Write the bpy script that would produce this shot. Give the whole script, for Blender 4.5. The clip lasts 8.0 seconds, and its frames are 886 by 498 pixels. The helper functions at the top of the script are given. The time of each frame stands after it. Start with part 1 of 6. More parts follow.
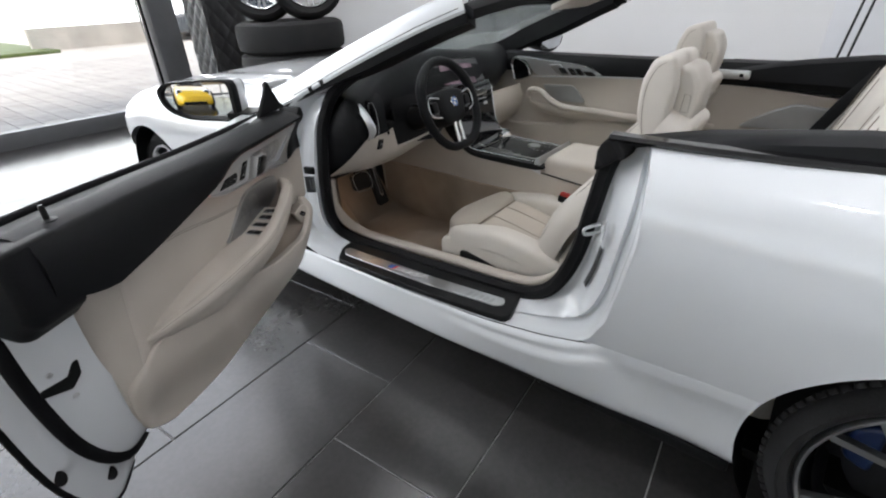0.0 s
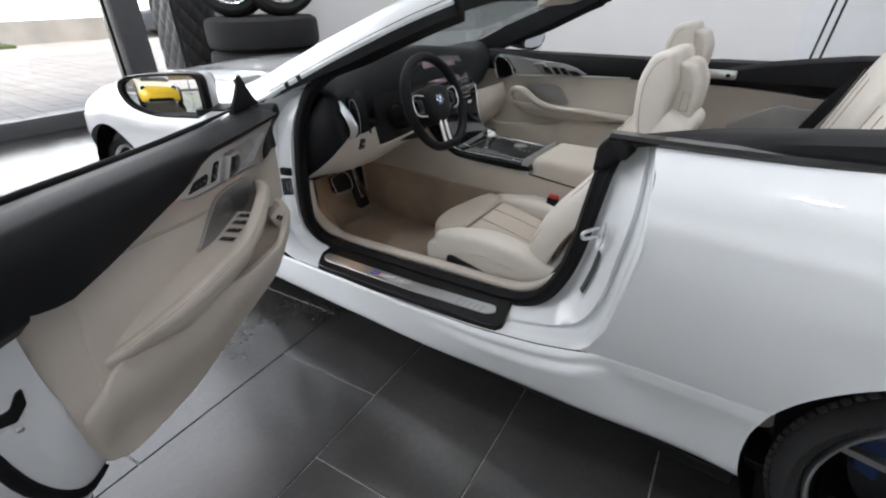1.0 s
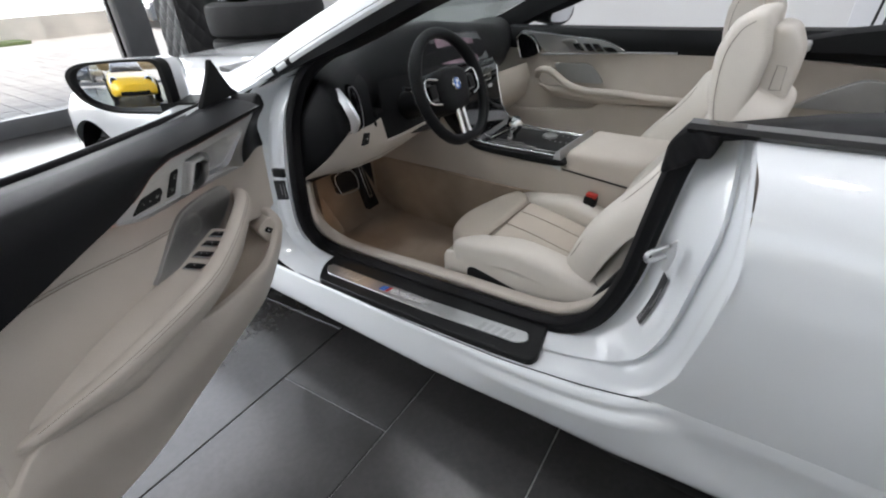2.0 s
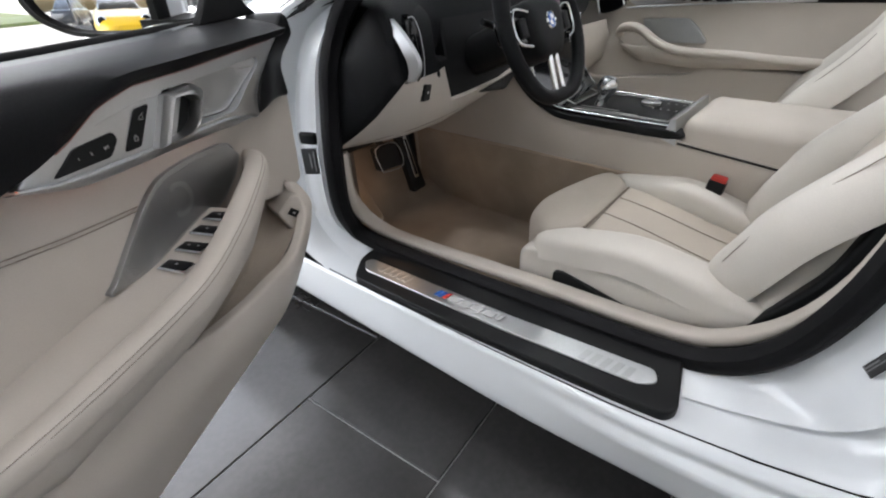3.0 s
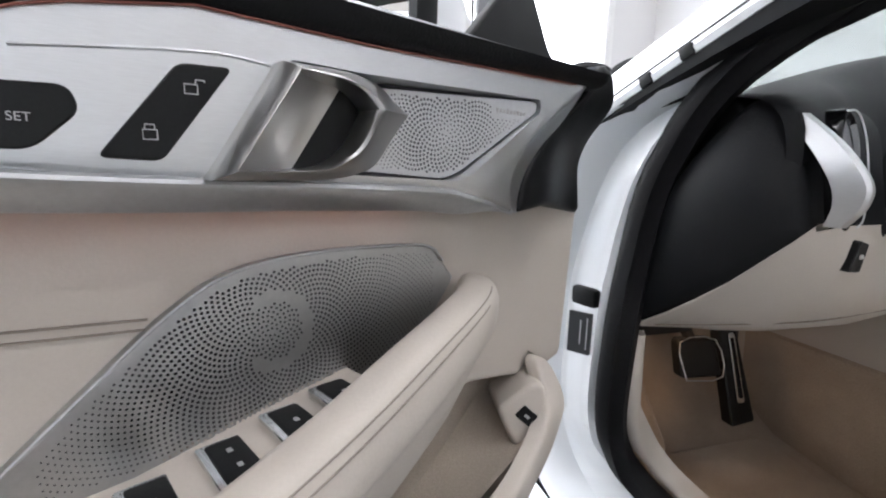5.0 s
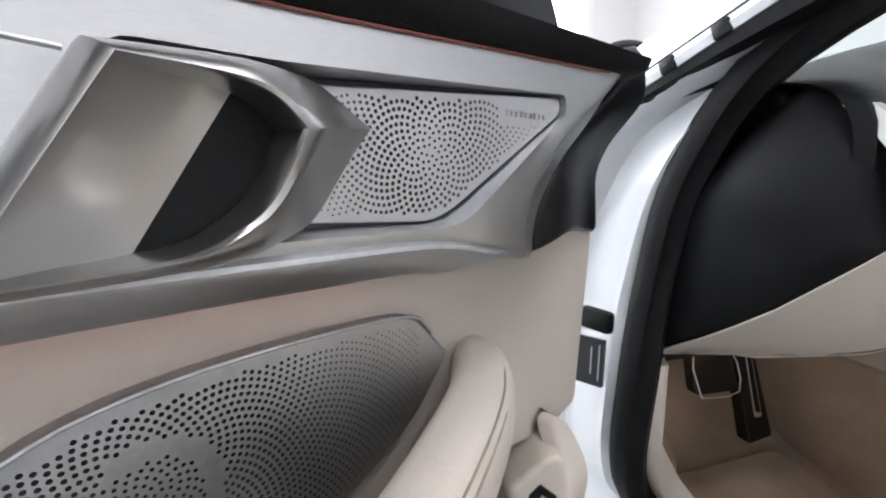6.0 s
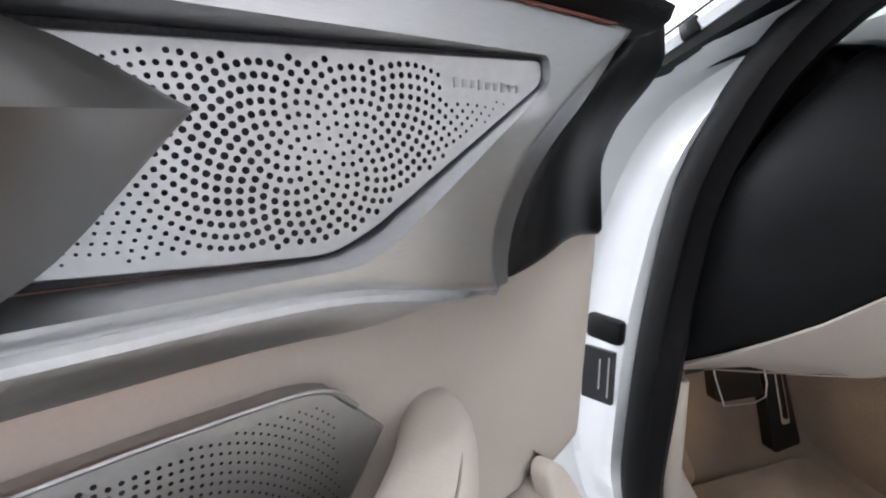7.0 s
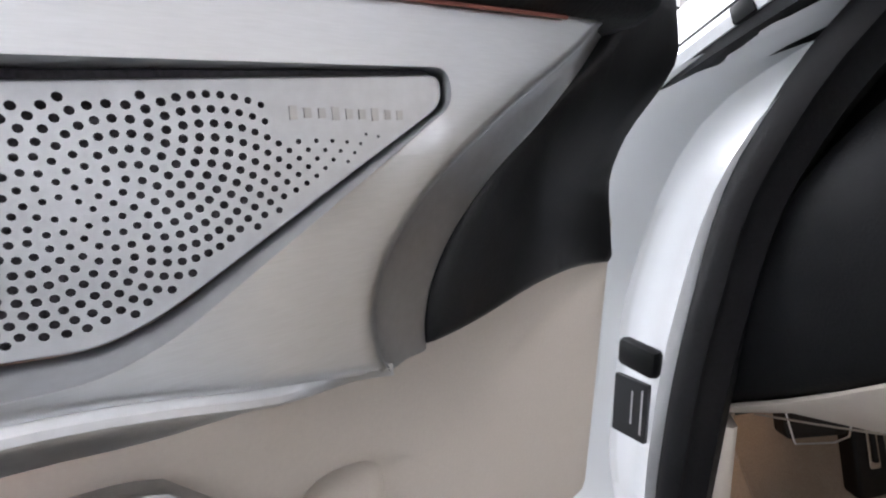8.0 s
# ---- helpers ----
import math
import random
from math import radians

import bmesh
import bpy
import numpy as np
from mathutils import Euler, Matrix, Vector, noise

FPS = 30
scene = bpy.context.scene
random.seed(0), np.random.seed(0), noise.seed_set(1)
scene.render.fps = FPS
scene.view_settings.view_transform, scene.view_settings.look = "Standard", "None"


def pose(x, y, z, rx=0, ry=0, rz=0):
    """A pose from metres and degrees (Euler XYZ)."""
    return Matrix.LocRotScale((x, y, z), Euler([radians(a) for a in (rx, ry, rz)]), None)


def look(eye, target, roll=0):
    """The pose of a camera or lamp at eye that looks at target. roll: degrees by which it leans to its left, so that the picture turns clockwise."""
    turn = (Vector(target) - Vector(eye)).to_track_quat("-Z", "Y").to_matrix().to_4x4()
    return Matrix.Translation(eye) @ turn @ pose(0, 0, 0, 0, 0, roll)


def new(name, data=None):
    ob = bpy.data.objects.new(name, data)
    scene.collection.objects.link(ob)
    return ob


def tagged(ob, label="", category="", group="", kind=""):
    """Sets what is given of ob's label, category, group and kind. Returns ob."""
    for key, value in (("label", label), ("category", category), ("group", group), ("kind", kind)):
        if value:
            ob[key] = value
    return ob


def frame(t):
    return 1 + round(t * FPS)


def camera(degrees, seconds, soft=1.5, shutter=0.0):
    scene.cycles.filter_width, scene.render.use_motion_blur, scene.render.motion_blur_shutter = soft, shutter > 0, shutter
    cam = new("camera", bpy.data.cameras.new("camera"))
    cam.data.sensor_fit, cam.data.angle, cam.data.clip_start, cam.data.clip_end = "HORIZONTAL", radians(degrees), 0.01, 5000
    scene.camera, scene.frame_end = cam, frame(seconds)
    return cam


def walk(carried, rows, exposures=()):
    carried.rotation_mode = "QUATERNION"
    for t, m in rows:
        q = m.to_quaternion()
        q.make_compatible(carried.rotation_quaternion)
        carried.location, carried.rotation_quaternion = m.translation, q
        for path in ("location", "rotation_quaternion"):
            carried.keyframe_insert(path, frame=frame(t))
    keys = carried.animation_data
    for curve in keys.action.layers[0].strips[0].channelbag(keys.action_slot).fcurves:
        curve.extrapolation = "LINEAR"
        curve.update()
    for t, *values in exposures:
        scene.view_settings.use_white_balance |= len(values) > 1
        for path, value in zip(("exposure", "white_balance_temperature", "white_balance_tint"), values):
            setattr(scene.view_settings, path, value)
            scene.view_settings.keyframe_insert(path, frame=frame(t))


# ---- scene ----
from mathutils.geometry import delaunay_2d_cdt

cam = camera(86.2, 8.0, soft=2.1)
PATH = [
    (0, (0.403, -0.017, 1.32), (-0.717, 1.331, 0.356), -2.4),
    (0.5, (0.374, -0.02, 1.304), (-0.693, 1.375, 0.347), -1.3),
    (1, (0.323, 0.021, 1.293), (-0.717, 1.433, 0.33), -1.3),
    (1.2, (0.311, 0.055, 1.279), (-0.755, 1.456, 0.329), -2.2),
    (2.3, (0.064, 0.287, 1.201), (-1.022, 1.612, 0.169), -3.2),
    (2.5, (-0.005, 0.317, 1.163), (-1.092, 1.635, 0.123), -2.8),
    (3, (-0.154, 0.4, 1.067), (-1.289, 1.674, 0.024), -3.0),
    (3.5, (-0.285, 0.483, 0.967), (-1.631, 1.622, 0.022), -2.4),
    (4, (-0.392, 0.554, 0.902), (-2.05, 1.432, 0.209), -0.9),
    (4.5, (-0.467, 0.601, 0.892), (-2.298, 1.265, 0.44), 0.1),
    (5, (-0.531, 0.623, 0.904), (-2.417, 1.189, 0.553), 1.4),
    (5.2, (-0.557, 0.628, 0.906), (-2.443, 1.203, 0.571), 1.1),
    (6.5, (-0.682, 0.678, 0.931), (-2.528, 1.310, 0.489), -0.6),
    (7, (-0.709, 0.708, 0.926), (-2.569, 1.286, 0.474), -1.1),
    (7.5, (-0.720, 0.741, 0.925), (-2.554, 1.386, 0.455), -1.8),
    (8, (-0.738, 0.776, 0.938), (-2.656, 1.073, 0.457), -1.9),
]
walk(cam, [(t, look(eye, target, roll)) for t, eye, target, roll in PATH],
     exposures=[(0, 0.77, 6500, 10), (2.5, 0.92, 6450, 10), (3.5, 1.36, 6500, 11), (4.0, 1.62, 6500, 11), (4.5, 1.67, 6450, 12), (5.0, 1.65, 6430, 12), (6.5, 1.93, 6420, 12), (8.0, 1.76, 6430, 14)])

# ---- world and light ----
world = bpy.data.worlds.new("overcast_sky")
scene.world = world
world.use_nodes = True
wn = world.node_tree
sky = wn.nodes.new("ShaderNodeTexSky")
sky.sky_type, sky.sun_disc = "NISHITA", False
sky.sun_elevation, sky.sun_rotation = radians(57), radians(140)
sky.air_density, sky.dust_density = 1.5, 4.0
wn.links.new(sky.outputs[0], wn.nodes["Background"].inputs[0])
wn.nodes["Background"].inputs[1].default_value = 0.15
SUN = new("sun", bpy.data.lights.new("sun", "SUN"))
SUN.data.energy, SUN.data.angle, SUN.data.color = 1.6, radians(14), (1.0, 0.97, 0.93)
SUN.matrix_world = look((5, -6, 12), (0, 0, 0))


def window_light(name, eye, target, w, h, power):
    lamp = new(name, bpy.data.lights.new(name, "AREA"))
    lamp.data.shape, lamp.data.size, lamp.data.size_y = "RECTANGLE", w, h
    lamp.data.energy, lamp.data.color = power, (0.96, 0.965, 1.0)
    lamp.matrix_world = look(eye, target)


window_light("facade_daylight", (-6.1, -1.6, 3.85), (-5.0, -1.6, 3.5), 8.4, 3.9, 195)
window_light("rear_facade_daylight", (-1.0, -11.8, 3.85), (-1.0, -10.8, 3.5), 9.0, 3.9, 40)
for k, (lx, ly) in enumerate([(-2.6, 0.2), (0.4, 0.2), (2.6, 0.2), (-2.6, 3.2), (0.4, 3.2), (2.6, 3.2)]):
    window_light("ceiling_lamp", (lx, ly, 5.9), (lx, ly, 0), 0.28, 0.28, 13)

foot = new("footwell_lamp", bpy.data.lights.new("footwell_lamp", "AREA"))
foot.data.size, foot.data.energy, foot.data.color = 0.04, 0.07, (1.0, 0.62, 0.34)
foot.matrix_world = look((-1.25, 1.32, 0.66), (-1.36, 1.30, 0.3))


# ---- materials ----
def material(name, colour, rough=0.5, metal=0.0, coat=0.0, grain=0.0, scale=200.0, bump=0.0, mottle=0.0, mscale=6.0, rough_var=0.0,
             sheen=0.0, specular=0.5, stretch=None, transmission=0.0, emission=0.0, per_piece=0.0, alpha=1.0):
    m = bpy.data.materials.new(name)
    m.use_nodes = True
    nt = m.node_tree
    b = nt.nodes["Principled BSDF"]
    b.inputs["Base Color"].default_value = (*colour, 1)
    b.inputs["Roughness"].default_value = rough
    b.inputs["Metallic"].default_value = metal
    b.inputs["Coat Weight"].default_value = coat
    b.inputs["Coat Roughness"].default_value = 0.03
    b.inputs["Sheen Weight"].default_value = sheen
    b.inputs["Specular IOR Level"].default_value = specular
    b.inputs["Transmission Weight"].default_value = transmission
    if emission:
        b.inputs["Emission Color"].default_value = (*colour, 1)
        b.inputs["Emission Strength"].default_value = emission
    tc = nt.nodes.new("ShaderNodeTexCoord")
    source = tc.outputs["Object"]
    if stretch:
        mp = nt.nodes.new("ShaderNodeMapping")
        mp.inputs["Scale"].default_value = stretch
        nt.links.new(source, mp.inputs[0])
        source = mp.outputs[0]
    fine = nt.nodes.new("ShaderNodeTexNoise")
    fine.inputs["Scale"].default_value, fine.inputs["Detail"].default_value = scale, 4
    nt.links.new(source, fine.inputs["Vector"])
    broad = nt.nodes.new("ShaderNodeTexNoise")
    broad.inputs["Scale"].default_value, broad.inputs["Detail"].default_value = mscale, 3
    nt.links.new(tc.outputs["Object"], broad.inputs["Vector"])
    last = None
    for node, amount in ((fine, grain), (broad, mottle)):
        if not amount:
            continue
        rg = nt.nodes.new("ShaderNodeMapRange")
        rg.inputs["From Min"].default_value, rg.inputs["From Max"].default_value = 0.3, 0.7
        rg.inputs["To Min"].default_value, rg.inputs["To Max"].default_value = 1 - amount, 1 + amount
        nt.links.new(node.outputs["Fac"], rg.inputs["Value"])
        mx = nt.nodes.new("ShaderNodeVectorMath")
        mx.operation = "SCALE"
        if last:
            nt.links.new(last, mx.inputs[0])
        else:
            mx.inputs[0].default_value = colour
        nt.links.new(rg.outputs[0], mx.inputs["Scale"])
        last = mx.outputs[0]
    if per_piece:
        oi = nt.nodes.new("ShaderNodeObjectInfo")
        rg = nt.nodes.new("ShaderNodeMapRange")
        rg.inputs["To Min"].default_value, rg.inputs["To Max"].default_value = 1 - per_piece, 1 + per_piece
        nt.links.new(oi.outputs["Random"], rg.inputs["Value"])
        mx = nt.nodes.new("ShaderNodeVectorMath")
        mx.operation = "SCALE"
        if last:
            nt.links.new(last, mx.inputs[0])
        else:
            mx.inputs[0].default_value = colour
        nt.links.new(rg.outputs[0], mx.inputs["Scale"])
        last = mx.outputs[0]
    if last:
        nt.links.new(last, b.inputs["Base Color"])
    if rough_var:
        rg = nt.nodes.new("ShaderNodeMapRange")
        rg.inputs["From Min"].default_value, rg.inputs["From Max"].default_value = 0.3, 0.7
        rg.inputs["To Min"].default_value, rg.inputs["To Max"].default_value = max(rough - rough_var, 0.02), rough + rough_var
        nt.links.new(broad.outputs["Fac"], rg.inputs["Value"])
        nt.links.new(rg.outputs[0], b.inputs["Roughness"])
    if bump:
        bp = nt.nodes.new("ShaderNodeBump")
        bp.inputs["Strength"].default_value, bp.inputs["Distance"].default_value = bump, 0.001
        nt.links.new(fine.outputs["Fac"], bp.inputs["Height"])
        nt.links.new(bp.outputs[0], b.inputs["Normal"])
    return m


PAINT = material("white_paint", (0.68, 0.705, 0.73), 0.30, coat=1.0, grain=0.012, scale=900, mottle=0.015, mscale=3)
CREAM = material("cream_leather", (0.50, 0.455, 0.405), 0.5, grain=0.022, scale=520, bump=0.10, mottle=0.035, mscale=7, specular=0.35)
# Lit copy of CREAM: paler to carry the daylight falling on the seats
CREAM_LIT = material("cream_leather_lit", (0.63, 0.592, 0.54), 0.5, grain=0.03, scale=480, bump=0.12, mottle=0.035, mscale=7, specular=0.35)
IVORY2 = material("ivory_perforated_leather", (0.47, 0.42, 0.36), 0.55, grain=0.05, scale=520, bump=0.2, mottle=0.04, mscale=7, specular=0.3)
BLACKL = material("black_leather", (0.008, 0.0084, 0.0096), 0.50, grain=0.12, scale=500, bump=0.35, mottle=0.1, mscale=9, specular=0.15)
BLACKP = material("black_plastic", (0.008, 0.0083, 0.009), 0.42, grain=0.1, scale=700, bump=0.1, mottle=0.12, mscale=8, specular=0.2)
RUBBER = material("rubber_seal", (0.008, 0.008, 0.009), 0.65, grain=0.15, scale=300, bump=0.2, specular=0.14)
GLOSSB = material("gloss_black", (0.006, 0.006, 0.007), 0.08, coat=0.5, mottle=0.1)
ALU = material("brushed_aluminium", (0.60, 0.61, 0.62), 0.36, metal=1.0, grain=0.035, scale=160, bump=0.05, stretch=(1, 1, 14), mottle=0.03)
ALUG = material("grille_aluminium", (0.52, 0.53, 0.54), 0.4, metal=1.0, grain=0.04, scale=300, mottle=0.05, mscale=12)
# Dark brown for the shade in the groove behind the thigh support
SEAM = material("seam_shadow_thread", (0.20, 0.165, 0.135), 0.8, grain=0.1)
ALUS = material("speaker_aluminium", (0.46, 0.47, 0.475), 0.42, metal=1.0, grain=0.04, scale=300, mottle=0.06, mscale=12)
SATIN = material("satin_metal", (0.45, 0.445, 0.435), 0.30, metal=1.0, mottle=0.03)
CHROME = material("satin_chrome", (0.78, 0.79, 0.80), 0.14, metal=1.0, mottle=0.03)
DARKBACK = material("speaker_backing", (0.070, 0.066, 0.078), 0.7, grain=0.3, scale=900)
CARPET = material("beige_carpet", (0.353, 0.285, 0.222), 0.95, grain=0.22, scale=650, bump=0.9, mottle=0.2, mscale=5, sheen=0.3, specular=0.1)
TYRE = material("tyre_rubber", (0.019, 0.019, 0.020), 0.72, grain=0.2, scale=220, bump=0.3, mottle=0.15, specular=0.3)
TILE = material("charcoal_tile", (0.036, 0.035, 0.035), 0.20, specular=0.75, grain=0.10, scale=60, bump=0.05, mottle=0.14, mscale=3.5, rough_var=0.03, per_piece=0.07)
GROUT = material("grey_grout", (0.30, 0.30, 0.30), 0.9, grain=0.15, scale=150, mottle=0.15)
WALL = material("white_wall_paint", (0.74, 0.74, 0.745), 0.7, grain=0.015, scale=90, bump=0.08, mottle=0.02, mscale=1.5)
FRAME = material("grey_window_frame", (0.17, 0.175, 0.185), 0.42, metal=0.2, grain=0.05, scale=120, mottle=0.06)
PAVE = material("paving_slab", (0.40, 0.375, 0.35), 0.85, grain=0.1, scale=45, bump=0.3, mottle=0.12, mscale=1.2, per_piece=0.10)
CONC = material("concrete", (0.45, 0.42, 0.38), 0.85, grain=0.1, scale=30, bump=0.3, mottle=0.18, mscale=1.0)
YELLOW = material("yellow_paint", (0.80, 0.52, 0.015), 0.3, coat=1.0, grain=0.01, scale=900, mottle=0.02)
DARKCAR = material("dark_blue_paint", (0.03, 0.035, 0.045), 0.3, coat=1.0, mottle=0.05)
RED = material("red_plastic", (0.45, 0.03, 0.02), 0.4, mottle=0.05)
BLUE = material("blue_enamel", (0.03, 0.12, 0.42), 0.3, mottle=0.05)
BLUEC = material("blue_caliper", (0.006, 0.024, 0.10), 0.35, coat=0.5, mottle=0.05)
WHITEP = material("white_print", (0.80, 0.80, 0.80), 0.5, mottle=0.03)
GREYP = material("grey_print", (0.42, 0.42, 0.42), 0.5, mottle=0.03)
SCREEN = material("lit_screen", (0.13, 0.09, 0.11), 0.2, emission=0.10, mottle=0.5, mscale=14)
LAMP = material("lamp_diffuser", (1.0, 0.98, 0.95), 0.5, emission=14.0)
MIRROR = material("mirror_glass", (0.93, 0.94, 0.95), 0.015, metal=1.0)
COPPER = material("copper_piping", (0.24, 0.085, 0.065), 0.5, grain=0.05)
GRASS = material("grass", (0.09, 0.12, 0.035), 0.9, grain=0.4, scale=60, bump=0.6, mottle=0.3)
SATINDARK = material("dark_satin_alloy", (0.035, 0.036, 0.04), 0.3, metal=0.6, mottle=0.05)
AMBER = material("amber_light_strip", (1.0, 0.36, 0.22), 0.4, emission=0.45)
THREAD = material("beige_thread", (0.27, 0.235, 0.20), 0.8, grain=0.1)
# Cream toned down to tan, standing in for the shade inside the door pocket
TAN = material("pocket_shade_tan", (0.44, 0.38, 0.315), 0.9, grain=0.1, scale=600, bump=0.3, mottle=0.05, sheen=0.2, specular=0.15)
DIMP = material("dim_grey_print", (0.16, 0.16, 0.165), 0.5, mottle=0.1)
TUFTL = material("tufted_black_leather", (0.028, 0.028, 0.030), 0.4, grain=0.12, scale=300, bump=0.3, mottle=0.1, mscale=9)
STICKER = material("black_sticker", (0.02, 0.02, 0.022), 0.35, mottle=0.05)
GLASS = material("clear_glass", (0.95, 0.97, 0.97), 0.0, transmission=1.0)
TINT = material("tinted_windscreen_glass", (0.66, 0.72, 0.71), 0.0, transmission=1.0)
HEADL = material("headlight_glass", (0.75, 0.78, 0.8), 0.06, coat=1.0, mottle=0.1, mscale=40)


# ---- mesh helpers ----
BASES = {}


def adopt(ob, parent):
    if parent:
        ob.parent = parent
        ob.matrix_parent_inverse = Matrix.Translation(-BASES.get(parent.name, Vector()))


def build(name, verts, faces, mat, parent=None, label="", angle=38):
    me = bpy.data.meshes.new(name)
    me.from_pydata([tuple(v) for v in verts], [], faces)
    bm = bmesh.new()
    bm.from_mesh(me)
    bmesh.ops.remove_doubles(bm, verts=bm.verts, dist=1e-5)
    bmesh.ops.recalc_face_normals(bm, faces=bm.faces)
    bm.to_mesh(me)
    bm.free()
    me.shade_smooth()
    me.set_sharp_from_angle(angle=radians(angle))
    me.materials.append(mat)
    ob = new(name, me)
    adopt(ob, parent)
    if label:
        tagged(ob, label)
    return ob


def lerp_row(rows, f):
    """The place at the share f along a row of points."""
    k = f * (len(rows) - 1)
    i = min(int(k), len(rows) - 2)
    return np.array(rows[i]) + (np.array(rows[i + 1]) - np.array(rows[i])) * (k - i)


def thing(name, label, category, group="", kind="", base=(0, 0, 0)):
    ob = tagged(new(name), label, category, group, kind)
    ob.location = base
    BASES[ob.name] = Vector(base)
    return ob


def curve(points, n=6, closed=False):
    """A smooth line through the points; a point given twice stays a corner."""
    p = [np.array(q, float) for q in points]
    m, out = len(p), []
    for i in range(m if closed else m - 1):
        a, b = p[i], p[(i + 1) % m]
        if np.allclose(a, b):
            continue
        z = p[i - 1] if (i > 0 or closed) else a
        c = p[(i + 2) % m] if (i + 2 < m or closed) else b
        for k in range(n):
            t = k / n
            out.append(0.5 * (2 * a + (b - z) * t + (2 * z - 5 * a + 4 * b - c) * t ** 2 + (3 * a - z - 3 * b + c) * t ** 3))
    if not closed:
        out.append(p[-1])
    return np.array(out)


def rounded(points, r, n=4):
    """A closed polygon with its corners rounded by the radius r."""
    p = [np.array(q, float) for q in points]
    out = []
    for i in range(len(p)):
        a, b, c = p[i - 1], p[i], p[(i + 1) % len(p)]
        u, v = a - b, c - b
        lu, lv = np.linalg.norm(u), np.linalg.norm(v)
        k = min(r, lu * 0.45, lv * 0.45)
        s, e = b + u / lu * k, b + v / lv * k
        for j in range(n + 1):
            t = j / n
            out.append((1 - t) ** 2 * s + 2 * t * (1 - t) * b + t * t * e)
    return np.array(out)


def edge_distance(q, poly):
    a = poly
    d = np.roll(poly, -1, 0) - a
    w = q[:, None, :] - a[None]
    t = np.clip((w * d).sum(2) / np.maximum((d * d).sum(1), 1e-12), 0, 1)
    dist = np.linalg.norm(w - t[..., None] * d, axis=2).min(1)
    b = np.roll(poly, -1, 0)
    cond = (a[None, :, 1] > q[:, None, 1]) != (b[None, :, 1] > q[:, None, 1])
    xs = a[:, 0] + (q[:, None, 1] - a[:, 1]) * d[:, 0] / np.where(np.abs(d[:, 1]) < 1e-12, 1e-12, d[:, 1])
    inside = (cond & (q[:, None, 0] < xs)).sum(1) % 2 == 1
    return np.where(inside, dist, -dist)


def pad(name, outline, at, mat, parent, label="", h=0.0, thick=0.02, edge=0.006, bulge=0.0, step=0.0, shape=None, holes=(), angle=50):
    """A padded or bevelled plate: a closed outline in two coordinates, rounded over at its edge, set in space by at(a, b, height)."""
    o = np.array(outline, float)
    fine_o, gap = [], max(edge * 1.6, 0.003)
    for p0, p1 in zip(o, np.roll(o, -1, 0)):
        cuts = int(np.linalg.norm(p1 - p0) / gap) + 1
        fine_o += [p0 + (p1 - p0) * k / cuts for k in range(cuts)]
    o = np.array(fine_o)
    area = 0.5 * np.sum(o[:, 0] * np.roll(o[:, 1], -1) - np.roll(o[:, 0], -1) * o[:, 1])
    if area < 0:
        o = o[::-1]
    pts = [o]
    tang = np.roll(o, -1, 0) - np.roll(o, 1, 0)
    nrm = np.stack([-tang[:, 1], tang[:, 0]], 1)
    nrm /= np.maximum(np.linalg.norm(nrm, axis=1), 1e-9)[:, None]
    for f in (0.1, 0.3, 0.6, 1.0):
        q = o + nrm * edge * f
        pts.append(q[edge_distance(q, o) > edge * f * 0.93])
    lo, hi = o.min(0), o.max(0)
    if step:
        gx, gy = np.meshgrid(np.arange(lo[0], hi[0], step), np.arange(lo[1], hi[1], step))
        q = np.stack([gx.ravel(), gy.ravel()], 1)
        q = q[edge_distance(q, o) > edge * 1.15]
        pts.append(q)
    flat = np.concatenate(pts)
    faces_in = [list(range(len(o)))]
    base = len(flat)
    for hole in holes:
        faces_in.append(list(range(base, base + len(hole))))
        base += len(hole)
    if len(holes):
        flat = np.concatenate([flat] + [np.array(x) for x in holes])
    vs, _, fs, _, _, of = delaunay_2d_cdt([Vector(p) for p in flat], [], faces_in, 1, 1e-7, True)
    q = np.array([tuple(v) for v in vs])
    fs = [tuple(f) for f, ids in zip(fs, of) if max(ids, default=0) == 0 or not len(holes)]
    cen = np.array([q[list(f)].mean(0) for f in fs])
    fs = [f for f, far in zip(fs, edge_distance(cen, o)) if far > 0]
    d = np.maximum(edge_distance(q, o), 0)
    x = np.clip(1 - d / edge, 0, 1)
    z = h - edge * (1 - np.sqrt(np.maximum(1 - x * x, 0)))
    if bulge:
        z = z + bulge * (1 - (1 - np.clip(d / max(d.max(), 1e-6), 0, 1)) ** 2)
    if shape:
        z = z + np.array([shape(*p) for p in q])
    verts = [at(p[0], p[1], k) for p, k in zip(q, z)]
    n = len(verts)
    count = {}
    for f in fs:
        for i in range(3):
            e = (f[i], f[(i + 1) % 3])
            count[tuple(sorted(e))] = count.get(tuple(sorted(e)), 0) + 1
    rim = [e for e, c in count.items() if c == 1 and d[e[0]] < 1e-5 and d[e[1]] < 1e-5]
    low = {}
    for e in rim:
        for i in e:
            if i not in low:
                low[i] = len(verts)
                verts.append(at(q[i][0], q[i][1], z[i] - thick))
    fs += [(e[0], e[1], low[e[1]], low[e[0]]) for e in rim]
    ob = build(name, verts, fs, mat, parent, label, angle)
    if not (bulge or shape):
        w = ob.modifiers.new("face_weighted", "WEIGHTED_NORMAL")
        w.keep_sharp, w.weight = True, 100
    return ob


